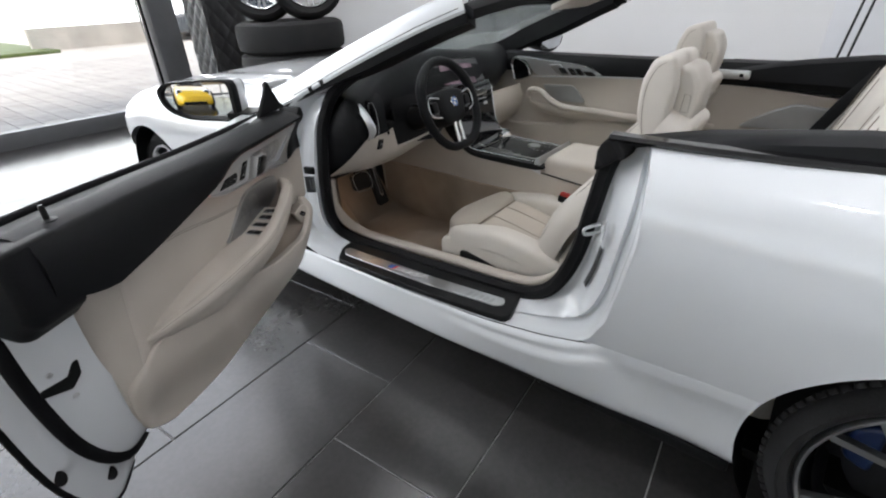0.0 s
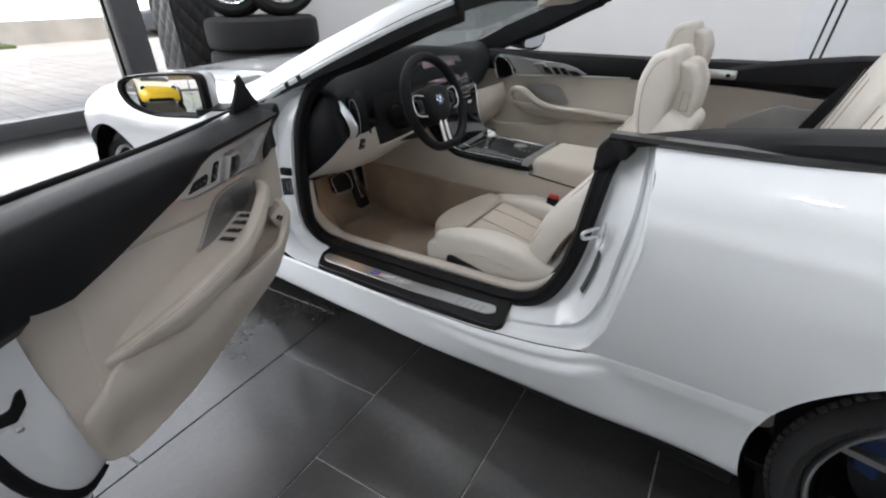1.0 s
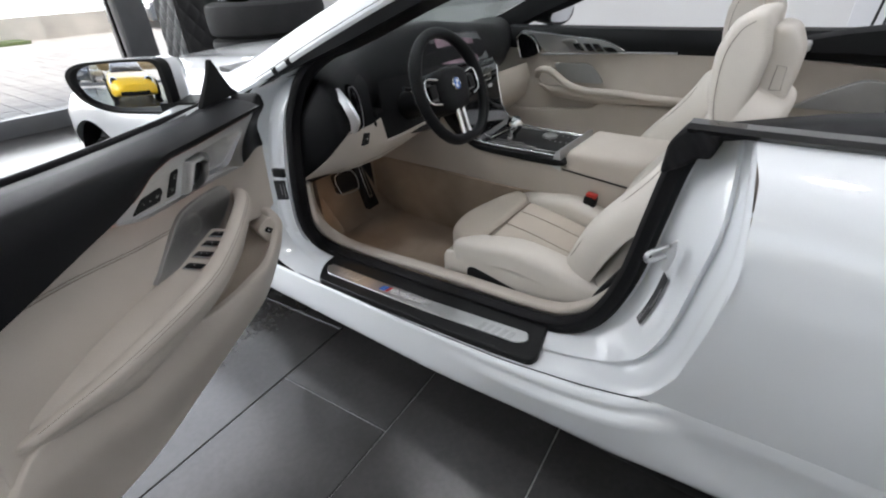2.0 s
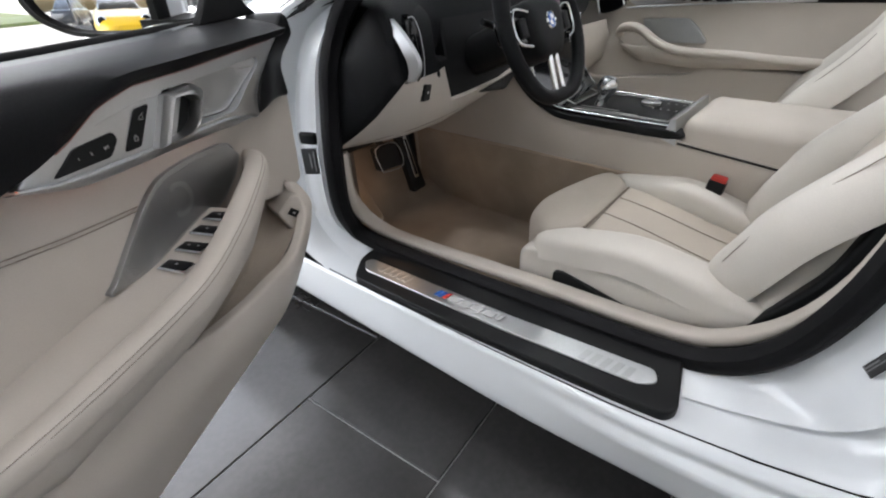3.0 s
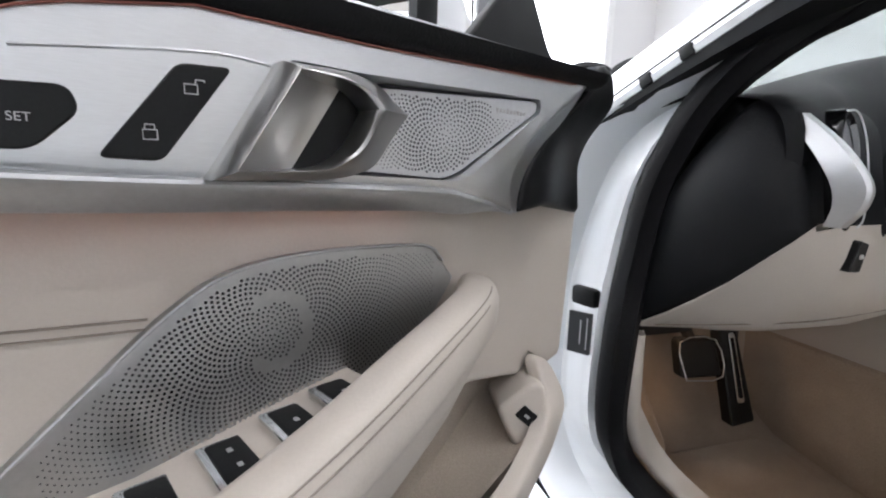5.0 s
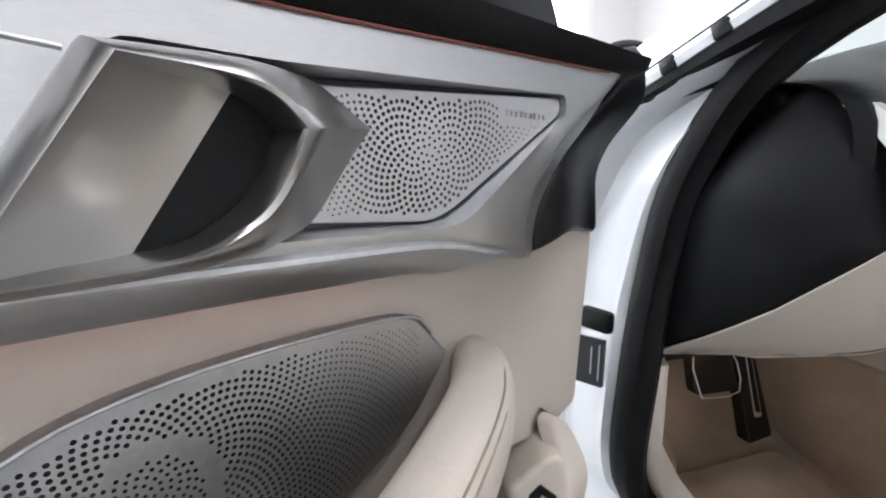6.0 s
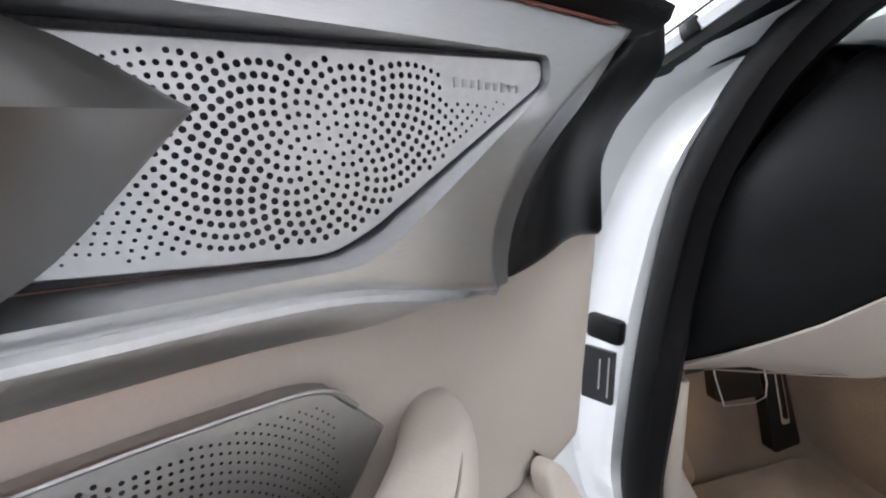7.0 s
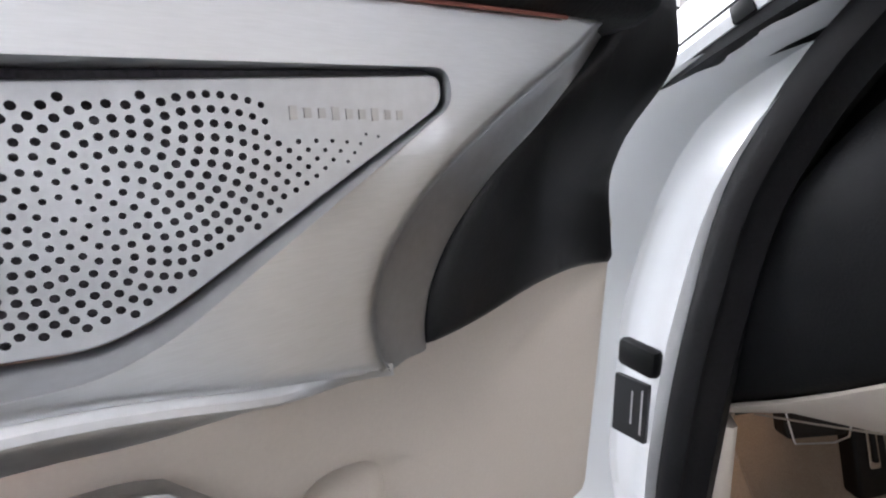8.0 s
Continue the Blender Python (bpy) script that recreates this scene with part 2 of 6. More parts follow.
def plate(name, outline, at, mat, parent, label="", h=0.0, thick=0.006, edge=0.0015):
    """A flat convex plate with a softened edge."""
    o = np.array(outline, float)
    c = o.mean(0)
    reach = np.linalg.norm(o - c, axis=1).mean()
    rows = [[at(*(c + (p - c) * s), z) for p in o] for s, z in ((1, h - thick), (1, h - edge), (1 - 0.3 * edge / reach, h - 0.3 * edge), (1 - edge / reach, h), (1 - 1.5 * edge / reach, h), (0.5, h), (0.002, h))]
    return loft(name, rows, mat, parent, label, closed=True, angle=30)


def loft(name, rows, mat, parent=None, label="", closed=False, caps=False, thick=0.0, angle=38):
    """A skin over rows of points; closed: each row is a ring."""
    n = len(rows[0])
    verts = [tuple(p) for r in rows for p in r]
    faces = []
    for i in range(len(rows) - 1):
        for j in range(n if closed else n - 1):
            k = (j + 1) % n
            faces.append((i * n + j, i * n + k, (i + 1) * n + k, (i + 1) * n + j))
    if caps:
        faces += [tuple((len(rows) - 1) * n + j for j in range(n))] + ([] if caps == "end" else [tuple(range(n))])
    ob = build(name, verts, faces, mat, parent, label, angle)
    if thick:
        s = ob.modifiers.new("thickness", "SOLIDIFY")
        s.thickness, s.offset = thick, -1
    return ob


def ring_rows(path, section, up=(0, 0, 1)):
    """Places the closed section (a list of side, up pairs, or a function of the step) along a path."""
    path = [np.array(p, float) for p in path]
    rows = []
    for i, p in enumerate(path):
        t = path[min(i + 1, len(path) - 1)] - path[max(i - 1, 0)]
        t /= np.linalg.norm(t)
        s = np.cross(t, up(i / (len(path) - 1)) if callable(up) else up)
        s /= np.linalg.norm(s)
        v = np.cross(s, t)
        sec = section(i / (len(path) - 1)) if callable(section) else section
        rows.append([p + s * a + v * b for a, b in sec])
    return rows


def oval(a, b, n=12):
    return [(a * math.cos(2 * math.pi * k / n), b * math.sin(2 * math.pi * k / n)) for k in range(n)]


def tube(name, path, r, mat, parent=None, label="", n=10, up=(0, 0, 1), r2=None):
    return loft(name, ring_rows(path, oval(r, r2 or r, n), up), mat, parent, label, closed=True, caps=True)


def block(name, m, size, mat, parent=None, label="", bevel=0.004, seg=2):
    bm = bmesh.new()
    bmesh.ops.create_cube(bm, size=1)
    for v in bm.verts:
        v.co = Vector((v.co.x * size[0], v.co.y * size[1], v.co.z * size[2]))
    if bevel:
        bmesh.ops.bevel(bm, geom=bm.edges, offset=min(bevel, min(size) * 0.45), segments=seg, affect="EDGES", profile=0.5)
    bmesh.ops.transform(bm, matrix=m, verts=bm.verts)
    me = bpy.data.meshes.new(name)
    bm.to_mesh(me)
    bm.free()
    me.shade_smooth()
    me.set_sharp_from_angle(angle=radians(38))
    me.materials.append(mat)
    ob = new(name, me)
    adopt(ob, parent)
    if label:
        tagged(ob, label)
    return ob


def turned(name, profile, m, mat, parent=None, label="", n=40, angle=38):
    """A body of revolution about the local z axis from (radius, height) pairs."""
    rows = [[m @ Vector((r * math.cos(2 * math.pi * k / n), r * math.sin(2 * math.pi * k / n), z)) for k in range(n)] for r, z in profile]
    return loft(name, rows, mat, parent, label, closed=True, angle=angle)


def text(name, words, m, size, mat, parent, label="", depth=0.0003):
    cu = bpy.data.curves.new(name, "FONT")
    cu.body, cu.size, cu.extrude, cu.align_x, cu.align_y = words, size, depth, "CENTER", "CENTER"
    tmp = bpy.data.objects.new(name, cu)
    scene.collection.objects.link(tmp)
    me = bpy.data.meshes.new_from_object(tmp.evaluated_get(bpy.context.evaluated_depsgraph_get()))
    bpy.data.objects.remove(tmp)
    me.materials.clear()
    me.materials.append(mat)
    me.transform(m)
    ob = new(name, me)
    adopt(ob, parent)
    if label:
        tagged(ob, label)
    return ob


def lerp(x, xs, ys):
    return float(np.interp(x, xs, ys))


def smooth(a, b, x):
    t = min(max((x - a) / (b - a), 0), 1)
    return t * t * (3 - 2 * t)


def axes(o, a, b, c):
    """A matrix from an origin and three directions."""
    m = Matrix.Identity(4)
    for i, v in enumerate((a, b, c)):
        m.col[i][:3] = Vector(v)
    m.col[3][:3] = Vector(o)
    return m


# ---- the showroom ----
XW, XE, YS, YN, TOP = -6.25, 6.0, -12.0, 5.2, 6.0
YC = 1.85


def wall(name, lo, hi, mat, label, category="wall"):
    c = [(a + b) / 2 for a, b in zip(lo, hi)]
    ob = block(name, Matrix.Translation(c), [b - a for a, b in zip(lo, hi)], mat, None, label, bevel=0)
    return tagged(ob, category=category, kind="structure")


floor = wall("floor", (XW, YS, -0.12), (XE, YN, -0.006), GROUT, "grey grout bed under dark showroom floor tiles", "floor")
wall("ceiling", (XW - 0.2, YS - 0.2, TOP), (XE + 0.2, YN + 0.2, TOP + 0.15), WALL, "plain white showroom ceiling", "ceiling")
wall("wall_north", (XW, YN, 0), (XE, YN + 0.2, TOP), WALL, "plain light grey painted showroom wall")
wall("wall_east", (XE, YS, 0), (XE + 0.2, YN, TOP), WALL, "plain white painted showroom wall")
wall("wall_west", (XW - 0.15, 4.56, 0), (XW + 0.05, YN, TOP), WALL, "white painted wall beside the glazed shopfront")

facade = thing("window_1", "tall glazed shopfront in dark grey aluminium frame", "window", kind="structure", base=(XW, 0, 0))
block("bottom_rail", Matrix.Translation((XW, -3.7, 0.085)), (0.12, 16.4, 0.17), FRAME, facade)
block("top_rail", Matrix.Translation((XW, -3.7, TOP - 0.06)), (0.12, 16.4, 0.12), FRAME, facade)
for yy in (-11.9, -10.3, -7.8, -5.3, -2.8, -0.3):
    block("mullion", Matrix.Translation((XW, yy, TOP / 2)), (0.13, 0.08, TOP - 0.3), FRAME, facade)
block("mullion", Matrix.Translation((XW, 2.83, TOP / 2)), (0.16, 0.30, TOP - 0.01), FRAME, facade, "broad grey aluminium corner post")
block("mullion", Matrix.Translation((XW, 4.51, TOP / 2)), (0.13, 0.09, TOP - 0.01), WHITEP, facade, "white end post of the shopfront")
block("mullion", Matrix.Translation((XW - 0.03, 2.63, TOP / 2)), (0.10, 0.03, TOP - 0.01), GLOSSB, facade)
for y0, y1 in ((-10.26, -7.84), (-7.76, -5.34), (-5.26, -2.84), (-2.76, -0.34), (-0.26, 2.6), (2.99, 4.46)):
    g = block("pane", Matrix.Translation((XW, (y0 + y1) / 2, 3.0)), (0.012, y1 - y0, 5.7), GLASS, facade, bevel=0)
    g.visible_shadow = False
rear = thing("window_2", "glazed shopfront with slim grey aluminium frames", "window", kind="structure", base=(0, YS, 0))
block("bottom_rail", Matrix.Translation((-0.1, YS, 0.085)), (12.2, 0.12, 0.17), FRAME, rear)
block("top_rail", Matrix.Translation((-0.1, YS, TOP - 0.06)), (12.2, 0.12, 0.12), FRAME, rear)
for xx in (-6.2, -3.6, -1.0, 1.6, 4.2, 5.95):
    block("mullion", Matrix.Translation((xx, YS, TOP / 2)), (0.08, 0.13, TOP - 0.3), FRAME, rear)
for x0 in (-6.16, -3.56, -0.96, 1.64):
    g = block("pane", Matrix.Translation((x0 + 1.26, YS, 3.0)), (2.5, 0.012, 5.7), GLASS, rear, bevel=0)
    g.visible_shadow = False

# a white panel and two thin dark poles at the back wall
panel = block("wall_panel", Matrix.Translation((1.30, YN - 0.03, 1.3)), (2.2, 0.05, 2.6), material("white_panel", (0.72, 0.73, 0.76), 0.35, mottle=0.02), None,
              "tall white display panel against the back wall")
tagged(panel, category="panel")
pole = thing("leaning_pole", "two thin dark poles leaning on the wall panel", "pole", base=(0.5, YN - 0.5, 0))
for dx in (0, 0.06):
    tube("rod", [(0.24 + dx, YN - 0.60, 0.0), (0.46 + dx, YN - 0.07, 1.9)], 0.009, BLACKP, pole)

# outdoors: yard, kerb, low wall, fence
ground = wall("ground", (-60, -60, -0.3), (60, 60, -0.125), CONC, "pale concrete yard outside the showroom", "ground")
grass = wall("verge", (-32, -5.0, -0.12), (-20.6, 5.4, -0.02), GRASS, "strip of grass beside the paved forecourt", "grass")
wall("low_wall", (-22.3, 5.0, -0.14), (-22.0, 24, 0.62), CONC, "low weathered concrete boundary wall", "wall")
# Glowing wall added for the bright sky; also lights the floor reflections
backdrop = wall("backdrop", (-45.2, -40, -0.14), (-45, 60, 26.0), material("glowing_sky_white", (0.85, 0.87, 0.9), 0.8, mottle=0.03, mscale=0.6, emission=2.3), "tall glowing wall standing in for the bright sky beyond the yard", "sky")
fence = thing("fence", "white metal yard fence with slim bars", "fence", base=(-22.15, 5.2, 0.42))
for k in range(40):
    block("bar", Matrix.Translation((-22.15, 5.2 + 0.2 * k, 0.85)), (0.03, 0.03, 0.86), WHITEP, fence, bevel=0.003)
for zz in (0.5, 1.22):
    block("rail", Matrix.Translation((-22.15, 9.1, zz)), (0.04, 8.0, 0.04), WHITEP, fence, bevel=0.003)


def parked_car(name, m, paint, label):
    """A simple saloon seen from afar: body, cabin, grille, lamps, wheels."""
    t = thing(name, label, "car", base=m.translation)
    rows = []
    for x, hw, z0, z1 in ((-2.2, 0.6, 0.35, 0.62), (-2.1, 0.82, 0.25, 0.78), (-1.2, 0.9, 0.2, 0.92), (0.0, 0.91, 0.2, 0.96), (1.4, 0.9, 0.22, 0.98), (2.1, 0.8, 0.3, 0.9), (2.2, 0.65, 0.4, 0.75)):
        sec = rounded([(-hw, z0), (hw, z0), (hw * 0.93, z1), (-hw * 0.93, z1)], 0.12)
        rows.append([m @ Vector((x, y, z)) for y, z in sec])
    loft("body", rows, paint, t, closed=True, caps=True)
    rows = []
    for x, hw, z1 in ((-1.0, 0.74, 0.95), (-0.4, 0.66, 1.38), (0.7, 0.66, 1.42), (1.5, 0.72, 0.98)):
        sec = rounded([(-hw - 0.08, 0.9), (hw + 0.08, 0.9), (hw, z1), (-hw, z1)], 0.08)
        rows.append([m @ Vector((x, y, z)) for y, z in sec])
    loft("cabin", rows, GLOSSB, t, closed=True, caps=True)
    block("grille", m @ pose(-2.2, 0, 0.56), (0.06, 0.8, 0.2), CHROME, t, bevel=0.02)
    for s in (-1, 1):
        block("headlight", m @ pose(-2.12, s * 0.62, 0.68), (0.12, 0.3, 0.12), HEADL, t, bevel=0.03)
        for x in (-1.4, 1.35):
            turned("wheel", [(0.0, 0.02), (0.2, 0.03), (0.24, 0.0), (0.31, 0.01), (0.33, -0.05), (0.33, -0.18), (0.0, -0.18)], m @ pose(x, s * 0.86, 0.33, -90 * s), TYRE, t, n=24)
    return t


parked_car("parked_car", pose(-20.6, 11.9, -0.12, 0, 0, 74) @ Matrix.Scale(1.15, 4), DARKCAR, "dark parked saloon outside the shop window")
parked_car("parked_car", pose(-4.4, -16.2, -0.12, 0, 0, 100), DARKCAR, "dark parked car behind the rear shopfront")

# tufted black leather column and the tyre display
tuft = thing("tufted_column", "black button-tufted leather clad square column", "column", base=(-5.35, 3.05, 0))
block("core", Matrix.Translation((-5.35, 3.05, 0.88)), (0.46, 0.46, 1.76), TUFTL, tuft, bevel=0.03)


def pillow(a, b):
    return 0.016 * (abs(math.sin(math.pi * (a / 0.16 + b / 0.2))) * abs(math.sin(math.pi * (a / 0.16 - b / 0.2)))) ** 0.45


for face in (0, 1):
    at = (lambda a, b, h: (-5.35 + a, 2.818 - h, b)) if face == 0 else (lambda a, b, h: (-5.118 + h, 3.05 + a, b))
    tp = pad("tufted_panel", rounded([(-0.22, 0.05), (0.22, 0.05), (0.22, 1.75), (-0.22, 1.75)], 0.01), at, TUFTL, tuft, thick=0.01, edge=0.008, step=0.011, shape=pillow)
    for i in range(17):
        for a in ((-0.16, 0, 0.16) if i % 2 == 0 else (-0.08, 0.08)):
            z = 0.1 + 0.1 * i
            block("button", Matrix.Translation(at(a, z, 0.002)), (0.02, 0.02, 0.02), TUFTL, tp, bevel=0.008)


def alloy(m, parent, r, face, spokes=10, spread=1.3, wide=0.009):
    """A spoked alloy rim round the local z axis, its face towards +z."""
    rim = turned("rim", [(r, -0.16), (r, 0.0), (r - 0.004, 0.006), (r - 0.011, 0.003), (r - 0.014, -0.012)], m, face, parent, n=64)
    turned("rim_well", [(r - 0.0145, -0.012), (r - 0.02, -0.04), (r - 0.03, -0.15)], m, SATINDARK, rim, n=56)
    turned("hub", [(0.0, -0.01), (0.055, -0.012), (0.06, -0.03), (0.06, -0.09), (0.0, -0.09)], m, SATINDARK, rim, n=28)
    for k in range(spokes):
        a = 2 * math.pi * k / spokes
        for off in (-0.10, 0.10):
            p = [m @ Vector((math.cos(a + off * f) * q, math.sin(a + off * f) * q, z)) for q, z, f in ((0.05, -0.03, 0.4), (r * 0.55, -0.022, 0.8), (r - 0.012, -0.006, spread))]
            loft("spoke", ring_rows(p, [(-wide, -0.012), (wide, -0.012), (wide * 0.78, 0.006), (-wide * 0.78, 0.006)], m.to_3x3() @ Vector((0, 0, 1))), face, rim, closed=True, caps=True)
    return rim


def tyre(m, parent, r, ri, w, blocks=0):
    t = turned("tyre", [(ri, -0.02), (ri + 0.012, 0.006), (ri + 0.03, 0.012), ((r + ri) / 2, 0.022), (r - 0.03, 0.012), (r - 0.008, -0.01), (r, -0.03), (r, -w + 0.03), (r - 0.01, -w), (ri, -w)], m, TYRE, parent, n=64)
    for k in range(blocks):
        a = 2 * math.pi * k / blocks
        block("tread_block", m @ pose(0, 0, 0, 0, 0, math.degrees(a)) @ pose(r - 0.0075, 0, -0.040, 0, 25, 0), (0.014, 2 * math.pi * r / blocks * 0.8, 0.05), TYRE, t, bevel=0.004)
    return t


stack = thing("tyre_stack", "stack of four wide black tyres lying flat", "tyres", base=(-4.05, 3.1, 0))
for k in range(4):
    turned("tyre", [(0.3, 0.02), (0.34, 0.0), (0.46, 0.0), (0.51, 0.03), (0.52, 0.07), (0.52, 0.21), (0.51, 0.25), (0.46, 0.275), (0.34, 0.275), (0.3, 0.25)], pose(-4.05, 3.1, 0.275 * k + 0.002), TYRE, stack, n=48)
for k, (dx, dy, yaw) in enumerate(((-0.17, -0.16, 52), (0.20, 0.14, 60))):
    t = thing("display_wheel", "polished multi-spoke alloy wheel with tyre standing upright", "wheel", group="display wheels", base=(-4.05 + dx, 3.1 + dy, 1.103))
    m = pose(-4.05 + dx, 3.1 + dy, 1.103 + 0.352, 0, 0, yaw) @ pose(0, 0, 0, 84, 0, 0)
    tyre(m, t, 0.35, 0.25, 0.25)
    alloy(m, t, 0.25, CHROME, 8)

# ceiling lamps
for k, (lx, ly) in enumerate([(-2.6, 0.2), (0.4, 0.2), (2.6, 0.2), (-2.6, 3.2), (0.4, 3.2), (2.6, 3.2)]):
    t = thing("ceiling_spotlight", "round recessed white ceiling spotlight", "lamp", group="ceiling spotlights", base=(lx, ly, TOP))
    turned("trim_ring", [(0.17, -0.001), (0.17, -0.02), (0.15, -0.025), (0.145, -0.005)], pose(lx, ly, TOP), WHITEP, t, n=32)
    turned("diffuser", [(0.145, -0.006), (0.0, -0.006)], pose(lx, ly, TOP), LAMP, t, n=32)

# yellow sports car that the door mirror shows
yc = thing("yellow_sports_car", "bright yellow sports car with round headlights", "car", base=(-1.1, -7.3, 0))
YM = pose(-1.1, -7.3, 0, 0, 0, 88)
rows = []
for x, hw, z0, z1, crown in ((2.15, 0.55, 0.3, 0.55, 0.02), (2.0, 0.78, 0.2, 0.66, 0.03), (1.6, 0.88, 0.16, 0.76, 0.03), (0.9, 0.92, 0.16, 0.86, 0.03), (0.2, 0.93, 0.18, 0.92, 0.03), (-1.0, 0.94, 0.18, 0.96, 0.03), (-1.9, 0.9, 0.2, 0.9, 0.03), (-2.2, 0.7, 0.35, 0.75, 0.02)):
    sec = rounded([(-hw * 0.96, z0), (hw * 0.96, z0), (hw, z1 - 0.18), (hw * 0.8, z1), (0, z1 + crown), (-hw * 0.8, z1), (-hw, z1 - 0.18)], 0.12)
    rows.append([YM @ Vector((x, y, z)) for y, z in sec])
loft("body", rows, YELLOW, yc, closed=True, caps=True)
rows = []
for x, hw, z1 in ((0.75, 0.62, 0.9), (0.1, 0.58, 1.24), (-0.7, 0.58, 1.27), (-1.5, 0.62, 0.95)):
    sec = rounded([(-hw - 0.1, 0.85), (hw + 0.1, 0.85), (hw, z1), (-hw, z1)], 0.09)
    rows.append([YM @ Vector((x, y, z)) for y, z in sec])
loft("cabin", rows, GLOSSB, yc, closed=True, caps=True)
block("air_intake", YM @ pose(2.1, 0, 0.3), (0.12, 1.0, 0.14), BLACKP, yc, bevel=0.03)
for s in (-1, 1):
    hl = turned("headlight", [(0.0, 0.02), (0.05, 0.018), (0.12, 0.008), (0.15, -0.02), (0.155, -0.08)], YM @ pose(1.93, s * 0.6, 0.66, 0, 62, 0), HEADL, yc, "round clear headlight", n=28)
    turned("headlight_bowl", [(0.0, 0.032), (0.08, 0.030), (0.105, 0.012)], YM @ pose(1.93, s * 0.6, 0.66, 0, 62, 0), BLACKP, hl, n=24)
    for x in (1.25, -1.3):
        tw = turned("wheel", [(0.0, 0.02), (0.2, 0.03), (0.25, 0.0), (0.32, 0.01), (0.34, -0.05), (0.34, -0.2), (0.0, -0.2)], YM @ pose(x, s * 0.93, 0.34, -90 * s), TYRE, yc, n=28)


# ---- the white convertible ----
car = thing("convertible_car", "white convertible with cream leather interior, driver door wide open", "car", base=(-0.8, YC, 0))


def both(f):
    """Near and far side of the car from one description: f(flip) with flip turning y over at the middle."""
    f(lambda y: y)
    f(lambda y: 2 * YC - y)


def sill_top(x):
    return lerp(x, (-1.5, -1.08, -0.6, -0.3, -0.1, 0.0, 0.06, 0.47, 0.6), (0.315, 0.325, 0.338, 0.358, 0.39, 0.415, 0.432, 0.464, 0.47))


RW, FW, WZ, AR = 0.832, -2.49, 0.333, 0.392   # wheel centres, hub height, arch radius


def rear_sill(z):
    return RW - math.sqrt(max(AR ** 2 - (z - WZ) ** 2, 0))


def side_y(z):
    return lerp(z, (0.16, 0.3, 0.41, 0.5, 0.6, 0.75, 0.85, 0.92, 0.96, 0.985), (1.08, 1.045, 1.035, 1.022, 1.01, 1.0, 1.008, 1.04, 1.085, 1.13))


def quarter_y(x, z):
    return side_y(z) - 0.035 * smooth(0.15, 0.85, x) * smooth(0.3, 0.6, z) + 0.05 * smooth(1.2, 2.0, x) + 0.16 * smooth(1.85, 2.36, x)


SHUT_Z = (0.43, 0.45, 0.53, 0.68, 0.81, 0.93, 0.985)
SHUT_X = (0.03, 0.05, 0.09, 0.122, 0.139, 0.128, 0.10)


def wing_top(x):
    return lerp(x, (-3.2, -3.05, -2.85, -2.5, -2.0, -1.6, -1.37), (0.66, 0.76, 0.84, 0.91, 0.945, 0.962, 0.97))


